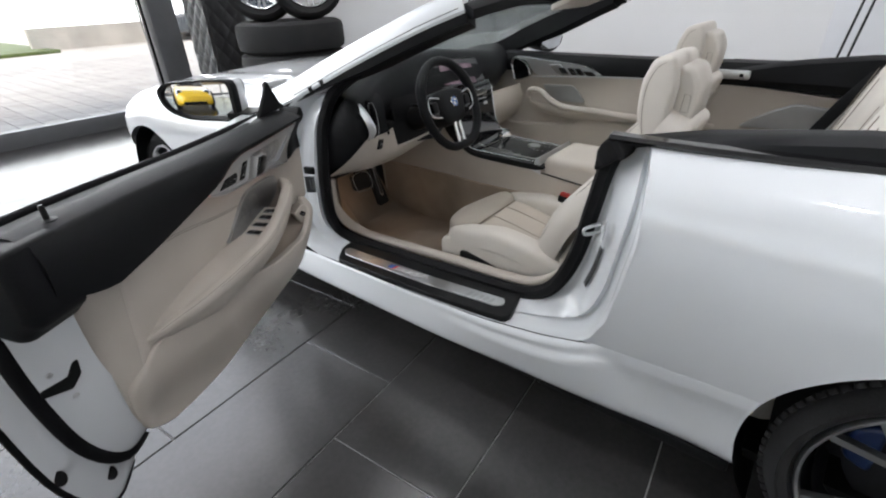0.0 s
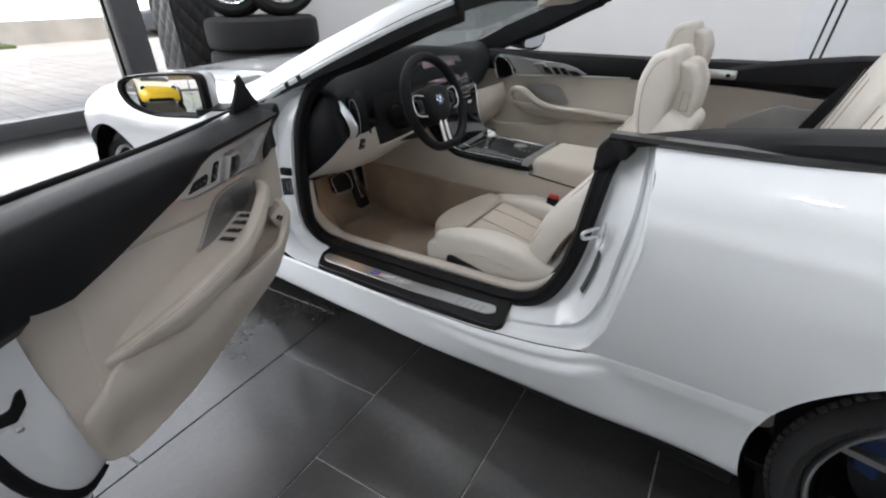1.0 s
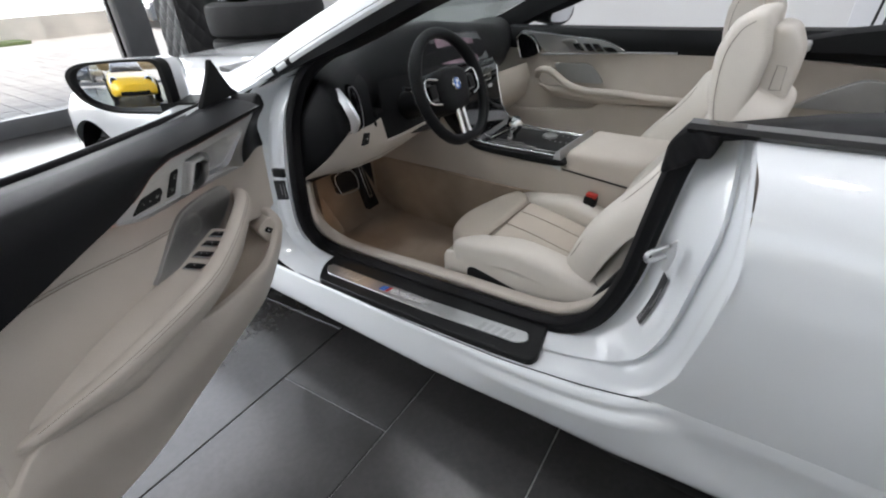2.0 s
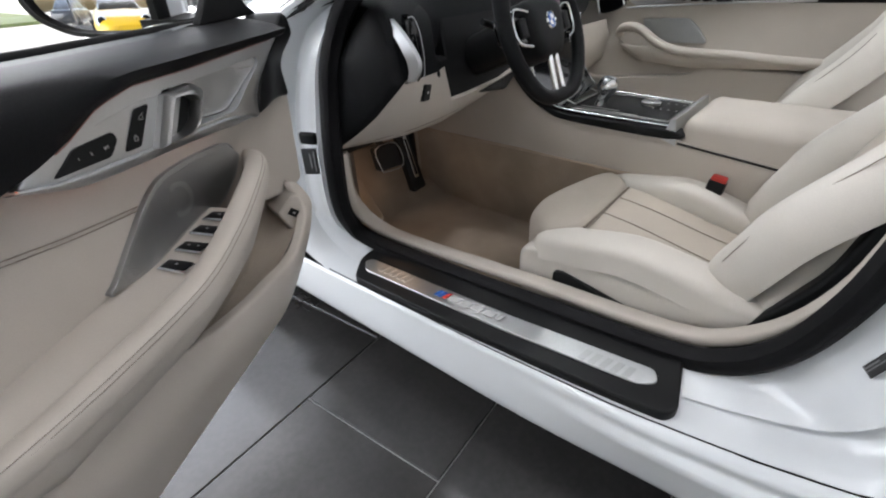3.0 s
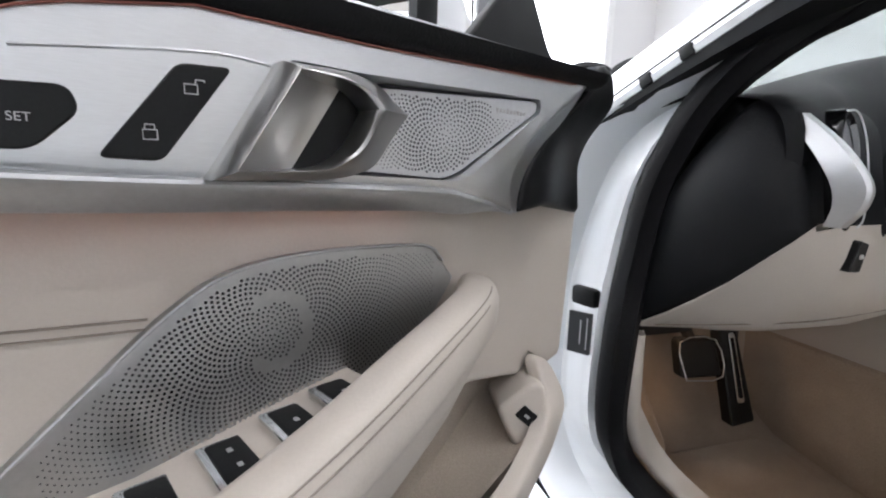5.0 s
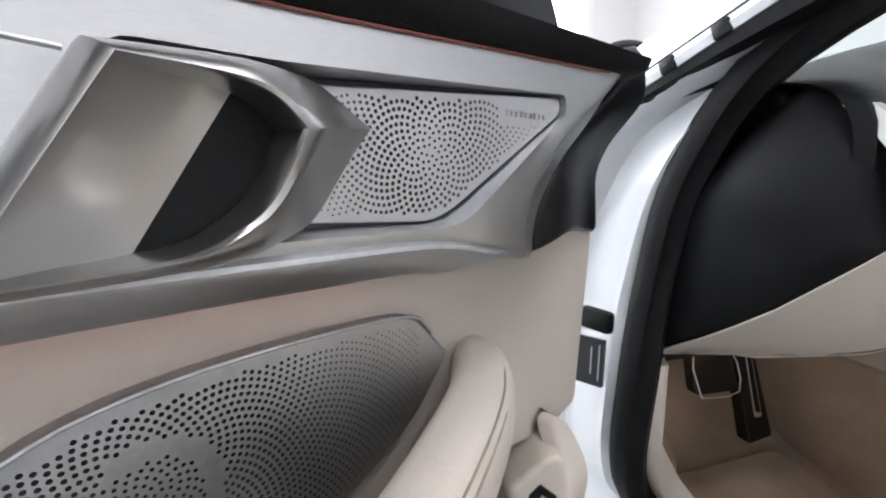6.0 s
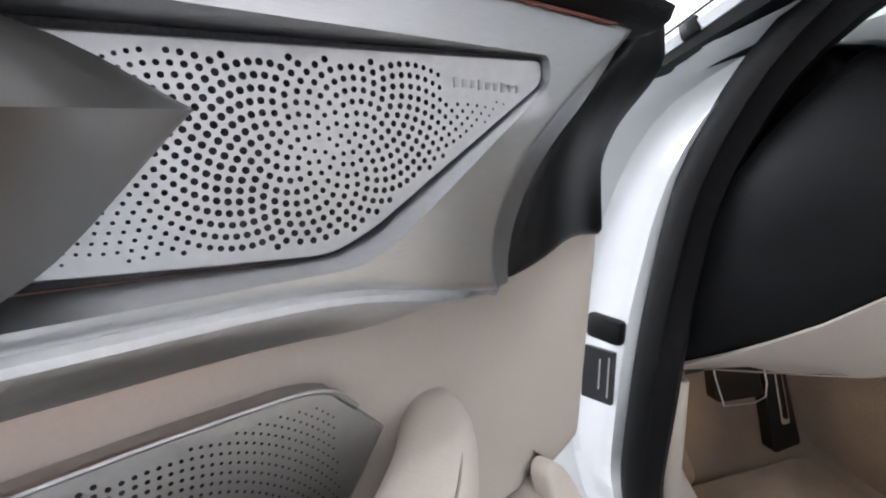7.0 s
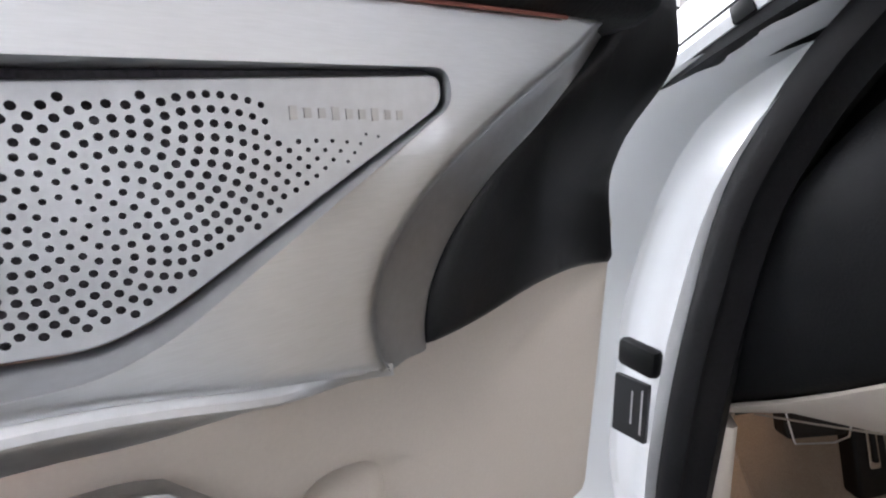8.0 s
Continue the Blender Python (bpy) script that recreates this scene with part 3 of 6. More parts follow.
def side_panels(flip):
    # sill: a rounded step below the door, flush with the quarter behind it
    rows = []
    prof = [(1.03, 1.03, 0.0, 0.0), (1.023, 1.019, -0.002, 0.0), (1.0205, 1.012, -0.008, 0.0), (1.0195, 1.0095, -0.014, 0.001), (1.018, 1.0125, -0.020, 0.001), (1.0165, 1.0085, -0.026, 0.003), (1.0145, 0.999, -0.034, 0.006), (1.0125, 0.9945, -0.043, 0.010), (1.011, 0.9965, -0.049, 0.012),
            (1.0065, 1.003, -0.072, 0.017), (1.0035, 1.010, -0.100, 0.020), (1.0045, 1.020, -0.118, 0.022), (1.016, 1.03, -0.132, 0.024), (1.062, 1.062, -0.155, 0.040), (1.075, 1.075, -0.165, 0.056), (1.10, 1.10, -0.17, 0.09), (1.3, 1.3, -0.172, 0.28)]
    xs = np.concatenate([np.linspace(-1.42, -0.14, 20), np.linspace(-0.1, 0.32, 16), np.linspace(0.34, 0.56, 12)])
    for x in xs:
        row = []
        top, f = sill_top(x), smooth(-0.02, 0.10, x)
        low = 0.165 + 0.022 * smooth(0.0, 0.4, x)
        bead = smooth(-0.55, -0.15, x)
        for y0, y1, dz, dy in prof:
            y = y0 + (y1 - y0) * bead
            z = top + dz * (top - low) / 0.17
            xx = x if x < 0.34 else 0.34 + (x - 0.34) / 0.22 * (rear_sill(z) - 0.34)
            g = f if dz > -0.024 else smooth(-0.02, 0.10 + 1.8 * min(-dz, 0.16), x)
            row.append((xx, flip(y + g * (quarter_y(xx, top) + dy - y)), z))
        rows.append(row)
    loft("sill", rows, PAINT, car, angle=60)
    block("sill_underside", Matrix.Translation((-0.5, flip(1.22), 0.155)), (1.9, 0.26, 0.04), BLACKP, car)
    # rear quarter, its lower edge along the sill joint and round the wheel arch
    xa = rear_sill(0.4635)
    edge = [(x, sill_top(x) + 0.0025) for x in np.linspace(0.03, xa, 14)[:-1]]
    a0 = math.acos((xa - RW) / AR)
    edge += [(RW + AR * math.cos(a), WZ + AR * math.sin(a)) for a in np.linspace(a0, 0.0, 44)]
    edge += [(x, 0.3) for x in np.linspace(RW + AR + 0.02, 2.32, 16)]
    rows = [[(x, flip(quarter_y(x, z) + 0.02), z) for x, z in edge]]
    for s in np.linspace(0, 1, 30) ** 1.3:
        row = []
        for xb, zb in edge:
            xt = 0.10 + (xb - 0.03) * (2.22 / 2.29)
            z = zb + (0.985 + 0.02 * smooth(0.1, 1.0, xt) - zb) * s
            x = xb + (xt - xb) * s + (lerp(z, SHUT_Z, SHUT_X) - (0.03 + 0.07 * s)) * (1 - smooth(0.03, 0.5, xb))
            row.append((x, flip(quarter_y(x, z)), z))
        rows.append(row)
    loft("rear_quarter", rows, PAINT, car, angle=60)
    # arch liner
    arc = [RW + AR * math.cos(a) for a in np.linspace(math.pi + 0.6, -0.6, 24)]
    arz = [WZ + AR * math.sin(a) for a in np.linspace(math.pi + 0.6, -0.6, 24)]
    loft("rear_arch_liner", [[(x, flip(quarter_y(x, max(z, 0.3)) + 0.004), z) for x, z in zip(arc, arz)], [(x, flip(1.04), z) for x, z in zip(arc, arz)], [(x, flip(1.42), z) for x, z in zip(arc, arz)]], BLACKP, car)
    # belt strip and folded-roof cover
    xs = np.concatenate([[0.0, 0.03, 0.06], np.linspace(0.1, 1.9, 20)])
    loft("belt_strip", [[(x, flip(1.115 + 0.05 * smooth(1.2, 2, x) + dy), 0.98 + 0.022 * smooth(0.1, 1.0, x) + dz) for dy, dz in ((0.0, 0.0), (-0.004, 0.008), (0.004, 0.016), (0.03, 0.018))] for x in xs], GLOSSB, car, "gloss black waistline strip")
    cover = lambda x: lerp(x, (0.0, 0.18, 0.35, 0.5, 0.9, 1.9), (0.962, 1.004, 1.027, 1.045, 1.058, 1.03))
    loft("roof_cover_edge", [[(x, flip(y), min(z, cover(x) + dz)) for y, z, dz in ((1.14, 0.99, 0.0), (1.15, 2.0, -0.012), (1.19, 2.0, -0.003), (1.24, 2.0, 0.0), (1.265, 2.0, -0.014), (1.27, 0.93, 0.0))] for x in xs], BLACKL, car, "matt black folded-roof cover")
    # front fender
    rows = []
    for s in np.linspace(0, 1, 14):
        row = []
        for x in np.concatenate([np.linspace(-1.37, -2.95, 40), np.linspace(-2.98, -3.2, 8)]):
            low = 0.2
            if abs(x - FW) < AR:
                low = WZ + math.sqrt(AR ** 2 - (x - FW) ** 2)
            top = wing_top(x)
            z = low + (top - low) * s
            y = side_y(z * 0.985 / top) - 0.03 * smooth(-1.6, -2.3, x) * smooth(0.35, 0.6, z) + lerp(x, (-3.2, -3.1, -2.95, -2.75), (0.30, 0.16, 0.06, 0.0))
            row.append((x, flip(y), z))
        rows.append(row)
    loft("front_fender", rows, PAINT, car, angle=60)
    arc = [FW + AR * math.cos(a) for a in np.linspace(math.pi + 0.4, -0.4, 20)]
    arz = [WZ + AR * math.sin(a) for a in np.linspace(math.pi + 0.4, -0.4, 20)]
    loft("front_arch_liner", [[(x, flip(1.0), z) for x, z in zip(arc, arz)], [(x, flip(1.4), z) for x, z in zip(arc, arz)]], BLACKP, car)
    pad("headlight", rounded([(0, 0), (0.30, 0.05), (0.34, 0.12), (0.05, 0.10)], 0.03), lambda a, b, h: (-3.11 + a * 0.8, flip(1.17 - a * 0.5 - h), 0.62 + b), HEADL, car, "clear swept headlight", thick=0.03, edge=0.012)
    # windscreen pillar
    path = curve([(-1.40, flip(1.06), 0.90), (-1.19, flip(1.08), 0.975), (-0.92, flip(1.13), 1.095), (-0.66, flip(1.19), 1.205), (-0.51, flip(1.24), 1.262)], 5)
    sg = -1 if flip(1.0) == 1.0 else 1
    loft("windscreen_pillar", ring_rows(path, lambda f: [(a * sg, b * (1 - 0.25 * f) if b > 0.01 else b) for a, b in ((-0.034, -0.006), (-0.036, 0.003), (-0.031, 0.008), (-0.030, 0.012), (-0.022, 0.040), (-0.004, 0.064), (0.022, 0.080), (0.048, 0.084), (0.050, 0.05), (0.03, -0.006))]), PAINT, car, closed=True, caps=True)
    loft("pillar_trim", ring_rows(path, lambda f: [(a * sg, b * (1 - 0.25 * f) if b > 0.01 else b * (0.42 + 0.58 * smooth(0.28, 0.62, f)) if b < -0.02 else b) for a, b in ((-0.033, -0.0065), (0.018, 0.0), (0.042, 0.045), (0.048, 0.083), (0.058, 0.080), (0.064, 0.04), (0.056, -0.03), (0.030, -0.054), (0.004, -0.038), (-0.033, -0.034))]), BLACKL, car, closed=True, caps=True)
    strip = lambda f, o: tuple(lerp_row(path, f) + np.array((0, 0.0345 * sg, -0.0015)) + np.array((0, 0, o)))
    tube("pillar_joint", [strip(f, 0.0105) for f in np.linspace(0.27, 0.98, 16)], 0.0012, BLACKP, car, n=6)
    for f in (0.362, 0.412):
        block("pillar_clip", look(strip(f - 0.01, 0.0), strip(f + 0.01, 0.0)), (0.006, 0.016, 0.020), BLACKP, car, bevel=0.003)


both(side_panels)

# bonnet, nose, scuttle
rows = []
for x in np.linspace(-1.44, -3.17, 18):
    top = wing_top(x)
    hw = 0.72 - 0.22 * smooth(-2.6, -3.2, x)
    rows.append([(x, YC + hw * k, top + 0.035 * (1 - k * k) + 0.012 * math.exp(-((abs(k) - 0.72) / 0.08) ** 2)) for k in np.linspace(-1, 1, 25)])
loft("bonnet", rows, PAINT, car, thick=0.01, angle=60)
loft("nose", [[(-3.2 - 0.06 * math.cos(k * 1.5), YC + 0.62 * k, z) for k in np.linspace(-1, 1, 15)] for z in (0.66, 0.55, 0.4, 0.2)], PAINT, car)
both(lambda flip: loft("wing_top", [[(x, flip(y), wing_top(x) - 0.002 + d) for y, d in ((1.128 + lerp(x, (-3.2, -2.95), (0.28, 0.0)), 0), (1.14 + lerp(x, (-3.2, -2.95), (0.3, 0.0)), 0.004), (1.2 + lerp(x, (-3.2, -2.95), (0.26, 0.0)), -0.003))] for x in np.linspace(-1.37, -3.15, 14)], PAINT, car))
block("scuttle", pose(-1.47, YC, 0.965, 0, 6, 0), (0.22, 1.36, 0.02), BLACKP, car)
tube("wiper", [(-1.52, 1.35, 0.99), (-1.5, 1.6, 1.0), (-1.47, 1.95, 1.005)], 0.011, BLACKP, car)
g = loft("windscreen", [[(x, YC + w * k, z + 0.02 * (1 - k * k)) for k in np.linspace(-1, 1, 9)] for x, w, z in ((-1.46, 0.735, 0.955), (-1.1, 0.695, 1.105), (-0.75, 0.635, 1.228), (-0.49, 0.59, 1.282))], TINT, car, thick=0.005)
g.visible_shadow = False
loft("windscreen_header", ring_rows(curve([(-0.515, 1.225, 1.26), (-0.465, 1.43, 1.29), (-0.45, YC, 1.302), (-0.465, 2.27, 1.29), (-0.515, 2.475, 1.26)], 4), [(-0.05, -0.012), (-0.045, 0.014), (0.02, 0.02), (0.05, 0.005), (0.045, -0.022)]), BLACKL, car, closed=True, caps=True)
block("visor_lamp", pose(-0.415, 2.25, 1.275, 0, 0, 0), (0.05, 0.1, 0.01), GREYP, car)
pad("sun_visor", rounded([(0, 0), (0.36, 0), (0.36, 0.12), (0, 0.12)], 0.03), lambda a, b, h: (-0.5 - b * 0.95, 1.95 + a, 1.262 - b * 0.34 - h), CREAM, car, thick=0.015, edge=0.006)


# wheels
def car_wheel(x, flip):
    sg = 1 if flip(1.0) == 1.0 else -1
    m = pose(x, flip(1.035), WZ, 90 * sg)
    w = tyre(m, car, 0.333, 0.266, 0.25, 84 if sg > 0 else 0)
    rim = alloy(m, w, 0.268, ALU, 5, 2.1, 0.0105)
    turned("wheel_barrel", [(0.235, -0.03), (0.225, -0.22), (0.0, -0.22)], m, SATINDARK, w)
    turned("brake_disc", [(0.06, -0.13), (0.185, -0.13), (0.185, -0.155), (0.06, -0.155)], m, SATINDARK, w)
    pad("brake_caliper", rounded([(-0.185, -0.05), (-0.125, -0.075), (-0.125, 0.075), (-0.185, 0.05)], 0.02), lambda a, b, h: m @ Vector((a, b + 0.02, h)), BLUEC, w, h=-0.11, thick=0.05, edge=0.012)


both(lambda flip: (car_wheel(RW, flip), car_wheel(FW, flip)))

# door opening: jamb, seal, inner trim, built from the same nodes round the opening
SEAL = [(-0.80, 1.185, 1.138), (-0.997, 1.126, 1.028), (-1.066, 1.089, 0.904), (-1.081, 1.069, 0.769), (-1.078, 1.053, 0.643), (-1.105, 1.0745, 0.516), (-1.136, 1.127, 0.424), (-1.084, 1.165, 0.372), (-0.9, 1.185, 0.358),
        (-0.6, 1.19, 0.37), (-0.3, 1.19, 0.39), (-0.19, 1.185, 0.425), (-0.115, 1.175, 0.505), (-0.065, 1.17, 0.63), (-0.035, 1.17, 0.78), (-0.012, 1.175, 0.90), (0.012, 1.185, 0.965)]
LIP = [(-0.80, 1.185, 1.13), (-1.02, 1.095, 1.024), (-1.20, 1.035, 0.952), (-1.345, 1.045, 0.74), (-1.355, 1.04, 0.60), (-1.345, 1.03, 0.47), (-1.29, 1.025, 0.375), (-1.15, 1.03, 0.322), (-0.9, 1.03, 0.327),
       (-0.6, 1.03, 0.338), (-0.3, 1.03, 0.358), (-0.1, 1.032, 0.39), (0.035, 1.033, 0.432), (0.092, 1.022, 0.53), (0.122, 1.006, 0.68), (0.139, 1.006, 0.82), (0.105, 1.125, 0.985)]
seal_line, lip_line = curve(SEAL, 5), curve(LIP, 5)


def between(f, dy, dz=0.0):
    return [s + (l - s) * f + np.array((0, dy, dz)) for s, l in zip(seal_line, lip_line)]


def hollow(f, i):
    """The front pillar swells out beside the seal, close to a rounded post."""
    return np.array((0, (-0.036 * smooth(0.0, 0.10, f) * (1 - smooth(0.30, 0.75, f)) + 0.02 * smooth(0.25, 0.5, f) * (1 - smooth(0.6, 0.9, f))) * smooth(3, 9, i) * (1 - smooth(28, 36, i)), 0))


def faced(f):
    """The front pillar's seal faces the seat, the rest of it the outside."""
    k = 1 - smooth(0.33, 0.46, f)
    return (0.95 * k, -1 + 0.7 * k, 0)


jamb_rows = [[p + hollow(f, i) for i, p in enumerate(between(f, d))] for f, d in ((0.0, 0.02), (0.12, 0.02), (0.15, 0.03), (0.40, 0.032), (0.56, 0.026), (0.68, 0.026), (0.73, 0.046), (0.86, 0.045), (0.90, 0.012), (0.96, 0.001), (1.0, 0.0))]
jamb_rows = [[r + np.array((0, 0.0 if not 34 < i < 52 else -0.005, 0)) for i, r in enumerate(row)] for row in jamb_rows]
loft("door_jamb", jamb_rows, PAINT, car, "painted door jamb with stepped edge", angle=50)
loft("door_seal", ring_rows(seal_line, [(-0.02, -0.012), (-0.024, 0.006), (-0.012, 0.020), (0.004, 0.016), (0.012, 0.022), (0.022, 0.012), (0.022, -0.008), (0.0, -0.018)], faced), RUBBER, car, "black rubber door seal", closed=True, caps=True, angle=60)
inner = [p + np.array((0, 0.042, 0)) for p in seal_line[19:-2]]
cen = np.array((-0.62, 0, 0.70))
n_in = len(inner)
inner = [p + (0.040 * smooth(-0.05, 0.14, i / n_in) - 0.022 * smooth(0.62, 0.78, i / n_in)) * np.array(((cen - p)[0], 0, (cen - p)[2])) / np.linalg.norm((cen - p)[[0, 2]]) * 0.55 for i, p in enumerate(inner)]
inner = [p + np.array((-0.012, -0.010, 0)) * (1 - smooth(0.08, 0.2, i / n_in)) for i, p in enumerate(inner)]
loft("entry_trim", ring_rows(inner, lambda f: [(a * (1 - 0.55 * smooth(0.62, 0.78, f)), b) for a, b in ((-0.013, -0.02), (-0.013, 0.010), (-0.008, 0.015), (0.006, 0.015), (0.012, 0.008), (0.012, -0.02))], lambda f: (0.9 * (1 - smooth(0.04, 0.2, f)), -1 + 0.6 * (1 - smooth(0.04, 0.2, f)), 0)), CREAM, car, "cream sill trim inside the seal", closed=True, caps=True, angle=60)

# carpeted side of the footwell, inside the pillar
loft("kick_panel", [[(p[0] + dx, p[1] + dy, p[2]) for dx, dy in ((0.0, 0.03), (-0.02, 0.06), (-0.06, 0.10), (-0.12, 0.14), (-0.18, 0.165), (-0.30, 0.185))] for p in seal_line[19:30]], CARPET, car, "beige carpeted footwell side", angle=60)

# sill plate


def on_sill(a, b, h):
    return (a, b, sill_top(a) + 0.018 + (b - 1.03) * 0.10 + h)


pad("sill_plate", rounded([(-1.045, 1.032), (-0.235, 1.041), (-0.222, 1.062), (-0.255, 1.20), (-1.10, 1.165), (-1.095, 1.10)], 0.02), on_sill, BLACKP, car, "black plastic sill plate", thick=0.03, edge=0.006, step=0.05)
# White bead along the joint, put there for the highlight on the gap edge
tube("sill_joint_glint", [(x, quarter_y(x, sill_top(x)) + 0.0005, sill_top(x) + 0.001) for x in np.linspace(0.05, 0.455, 12)], 0.0011, PAINT, car, n=6)
tube("sill_shut_line", [(x, 1.0315, sill_top(x) + 0.0012) for x in np.linspace(-1.34, 0.03, 24)], 0.0014, RUBBER, car, n=6)
# Unseen plain plate, added to keep light off the floor beneath the car
block("underbody", pose(-0.45, YC, 0.185), (5.0, 1.42, 0.03), BLACKP, car)
pad("pillar_rubber", curve([(-0.036, 0.905), (-0.028, 0.954), (-0.004, 0.984), (0.03, 0.987), (0.030, 0.987), (0.05, 0.965), (0.044, 0.940), (0.020, 0.930), (-0.008, 0.908), (-0.028, 0.895)], 4, True), lambda a, b, h: (a, 1.125 - h - (a - 0.03) * 0.2, b), RUBBER, car, "black rubber cap on the door pillar", h=0.010, thick=0.06, edge=0.008, step=0.012, shape=lambda a, b: 0.006 * math.sin(a * 90 + b * 70))
strip = pad("tread_strip", rounded([(-1.035, 1.066), (-0.30, 1.082), (-0.268, 1.098), (-0.285, 1.130), (-1.055, 1.113), (-1.068, 1.095)], 0.014), on_sill, ALU, car, "brushed aluminium tread strip", h=0.004, thick=0.006, edge=0.0025, step=0.04)
SM = axes(on_sill(-0.70, 1.098, 0.0068), (0.998, 0.022, 0.045), (-0.022, 0.995, 0.1), (-0.045, -0.1, 0.995))
for dx, mt in ((-0.105, BLUE), (-0.092, BLUE), (-0.079, RED)):
    pad("badge_stripe", [(dx, -0.011), (dx + 0.010, -0.011), (dx + 0.018, 0.011), (dx + 0.008, 0.011)], lambda a, b, h: SM @ Vector((a, b, h)), mt, strip, thick=0.001, edge=0.0003)
for k in range(5):
    pad("badge_bar", rounded([(-0.060 + 0.034 * k, -0.010), (-0.034 + 0.034 * k - (0.014 if k == 4 else 0), -0.010), (-0.030 + 0.034 * k - (0.014 if k == 4 else 0), 0.010), (-0.056 + 0.034 * k, 0.010)], 0.004), lambda a, b, h: SM @ Vector((a, b, h)), GREYP, strip, thick=0.001, edge=0.0003)
for x0 in (-1.0, -0.42):
    for k in range(5):
        pad("tread_mark", [(x0 + 0.022 * k, 1.083), (x0 + 0.013 + 0.022 * k, 1.083), (x0 + 0.020 + 0.022 * k, 1.112), (x0 + 0.007 + 0.022 * k, 1.112)], on_sill, ALUG, strip, h=0.0052, thick=0.001, edge=0.0003)

# striker, sticker and hinge strap on the jambs
st = pad("striker_plate", rounded([(0.004, -0.034), (0.018, -0.038), (0.028, 0.0), (0.026, 0.036), (0.012, 0.024)], 0.006), lambda a, b, h: (0.0 + a, 1.118 - a * 0.5 - h, 0.735 + b + a * 0.4), ALU, car, "zinc door striker", h=0.002, thick=0.004, edge=0.001)
tube("striker_loop", curve([(0.008, 1.112, 0.735), (-0.012, 1.075, 0.738), (-0.016, 1.066, 0.748), (-0.012, 1.07, 0.758), (0.01, 1.108, 0.762)], 4), 0.005, ALU, st)


# ---- interior ----
# floor pan, footwell, carpet
loft("carpet", [[(x, y, z) for y in np.linspace(1.235, 1.72, 6)] for x, z in ((-0.1, 0.245), (-0.6, 0.245), (-1.15, 0.25), (-1.32, 0.27), (-1.42, 0.33), (-1.52, 0.45), (-1.56, 0.62), (-1.5, 0.75))], CARPET, car, "beige velour footwell carpet")
loft("far_carpet", [[(x, y, z) for y in np.linspace(1.95, 2.48, 6)] for x, z in ((0.9, 0.26), (-0.6, 0.245), (-1.3, 0.27), (-1.5, 0.45), (-1.5, 0.75))], CARPET, car)
loft("footwell_side", [[(x, 1.235 + d, z) for x in np.linspace(-1.52, -0.05, 14)] for d, z in ((0.0, 0.24), (-0.004, 0.30), (-0.012, 0.345))], CARPET, car)
loft("kick_panel", [[(-1.23, 1.235, z), (-1.34, 1.25, z), (-1.52, 1.27, z)] for z in (0.25, 0.45, 0.62, 0.70)], CARPET, car)
pad("floor_mat", rounded([(-1.30, 1.27), (-0.70, 1.27), (-0.70, 1.68), (-1.30, 1.66)], 0.05), lambda a, b, h: (a, b, 0.262 + h + 0.03 * smooth(-1.15, -1.35, a)), CARPET, car, "beige velour floor mat", thick=0.012, edge=0.006, step=0.06)
pad("foot_rest", rounded([(0, 0), (0.13, 0), (0.12, 0.28), (0, 0.28)], 0.03), lambda a, b, h: (-1.30 - b * 0.62 + h * 0.7, 1.265 + a, 0.285 + b * 0.75 + h * 0.6), CARPET, car, thick=0.05, edge=0.012, step=0.05)
pedals = pad("brake_pedal", rounded([(0.0, 0.005), (0.105, 0.0), (0.10, 0.075), (0.005, 0.078)], 0.012), lambda a, b, h: (-1.245 - b * 0.35 + h, 1.345 + a, 0.485 + b), BLACKP, car, "black rubber pedal with steel edge", thick=0.015, edge=0.006)
tube("pedal_arm", [(-1.275, 1.40, 0.54), (-1.36, 1.37, 0.66), (-1.42, 1.36, 0.75)], 0.012, BLACKP, pedals)
tube("pedal_frame", curve([(-1.24, 1.352, 0.49), (-1.242, 1.445, 0.487), (-1.268, 1.442, 0.558), (-1.268, 1.352, 0.56), (-1.24, 1.352, 0.49)], 3), 0.0013, ALU, pedals)
acc = pad("accelerator_pedal", rounded([(0.02, 0.0), (0.085, 0.005), (0.052, 0.215), (0.005, 0.212)], 0.008), lambda a, b, h: (-1.235 - b * 0.25 + h, 1.462 + a, 0.37 + b), BLACKP, car, "black accelerator pedal with steel inlay", thick=0.02, edge=0.006)
pad("pedal_inlay", rounded([(0.036, 0.05), (0.056, 0.05), (0.042, 0.195), (0.026, 0.195)], 0.006), lambda a, b, h: (-1.233 - b * 0.25 + h, 1.462 + a, 0.37 + b), CHROME, acc, h=0.002, thick=0.004, edge=0.001)
pad("pedal_rubber", rounded([(0.041, 0.06), (0.051, 0.06), (0.038, 0.185), (0.031, 0.185)], 0.004), lambda a, b, h: (-1.231 - b * 0.25 + h, 1.462 + a, 0.37 + b), RUBBER, acc, h=0.002, thick=0.004, edge=0.001)

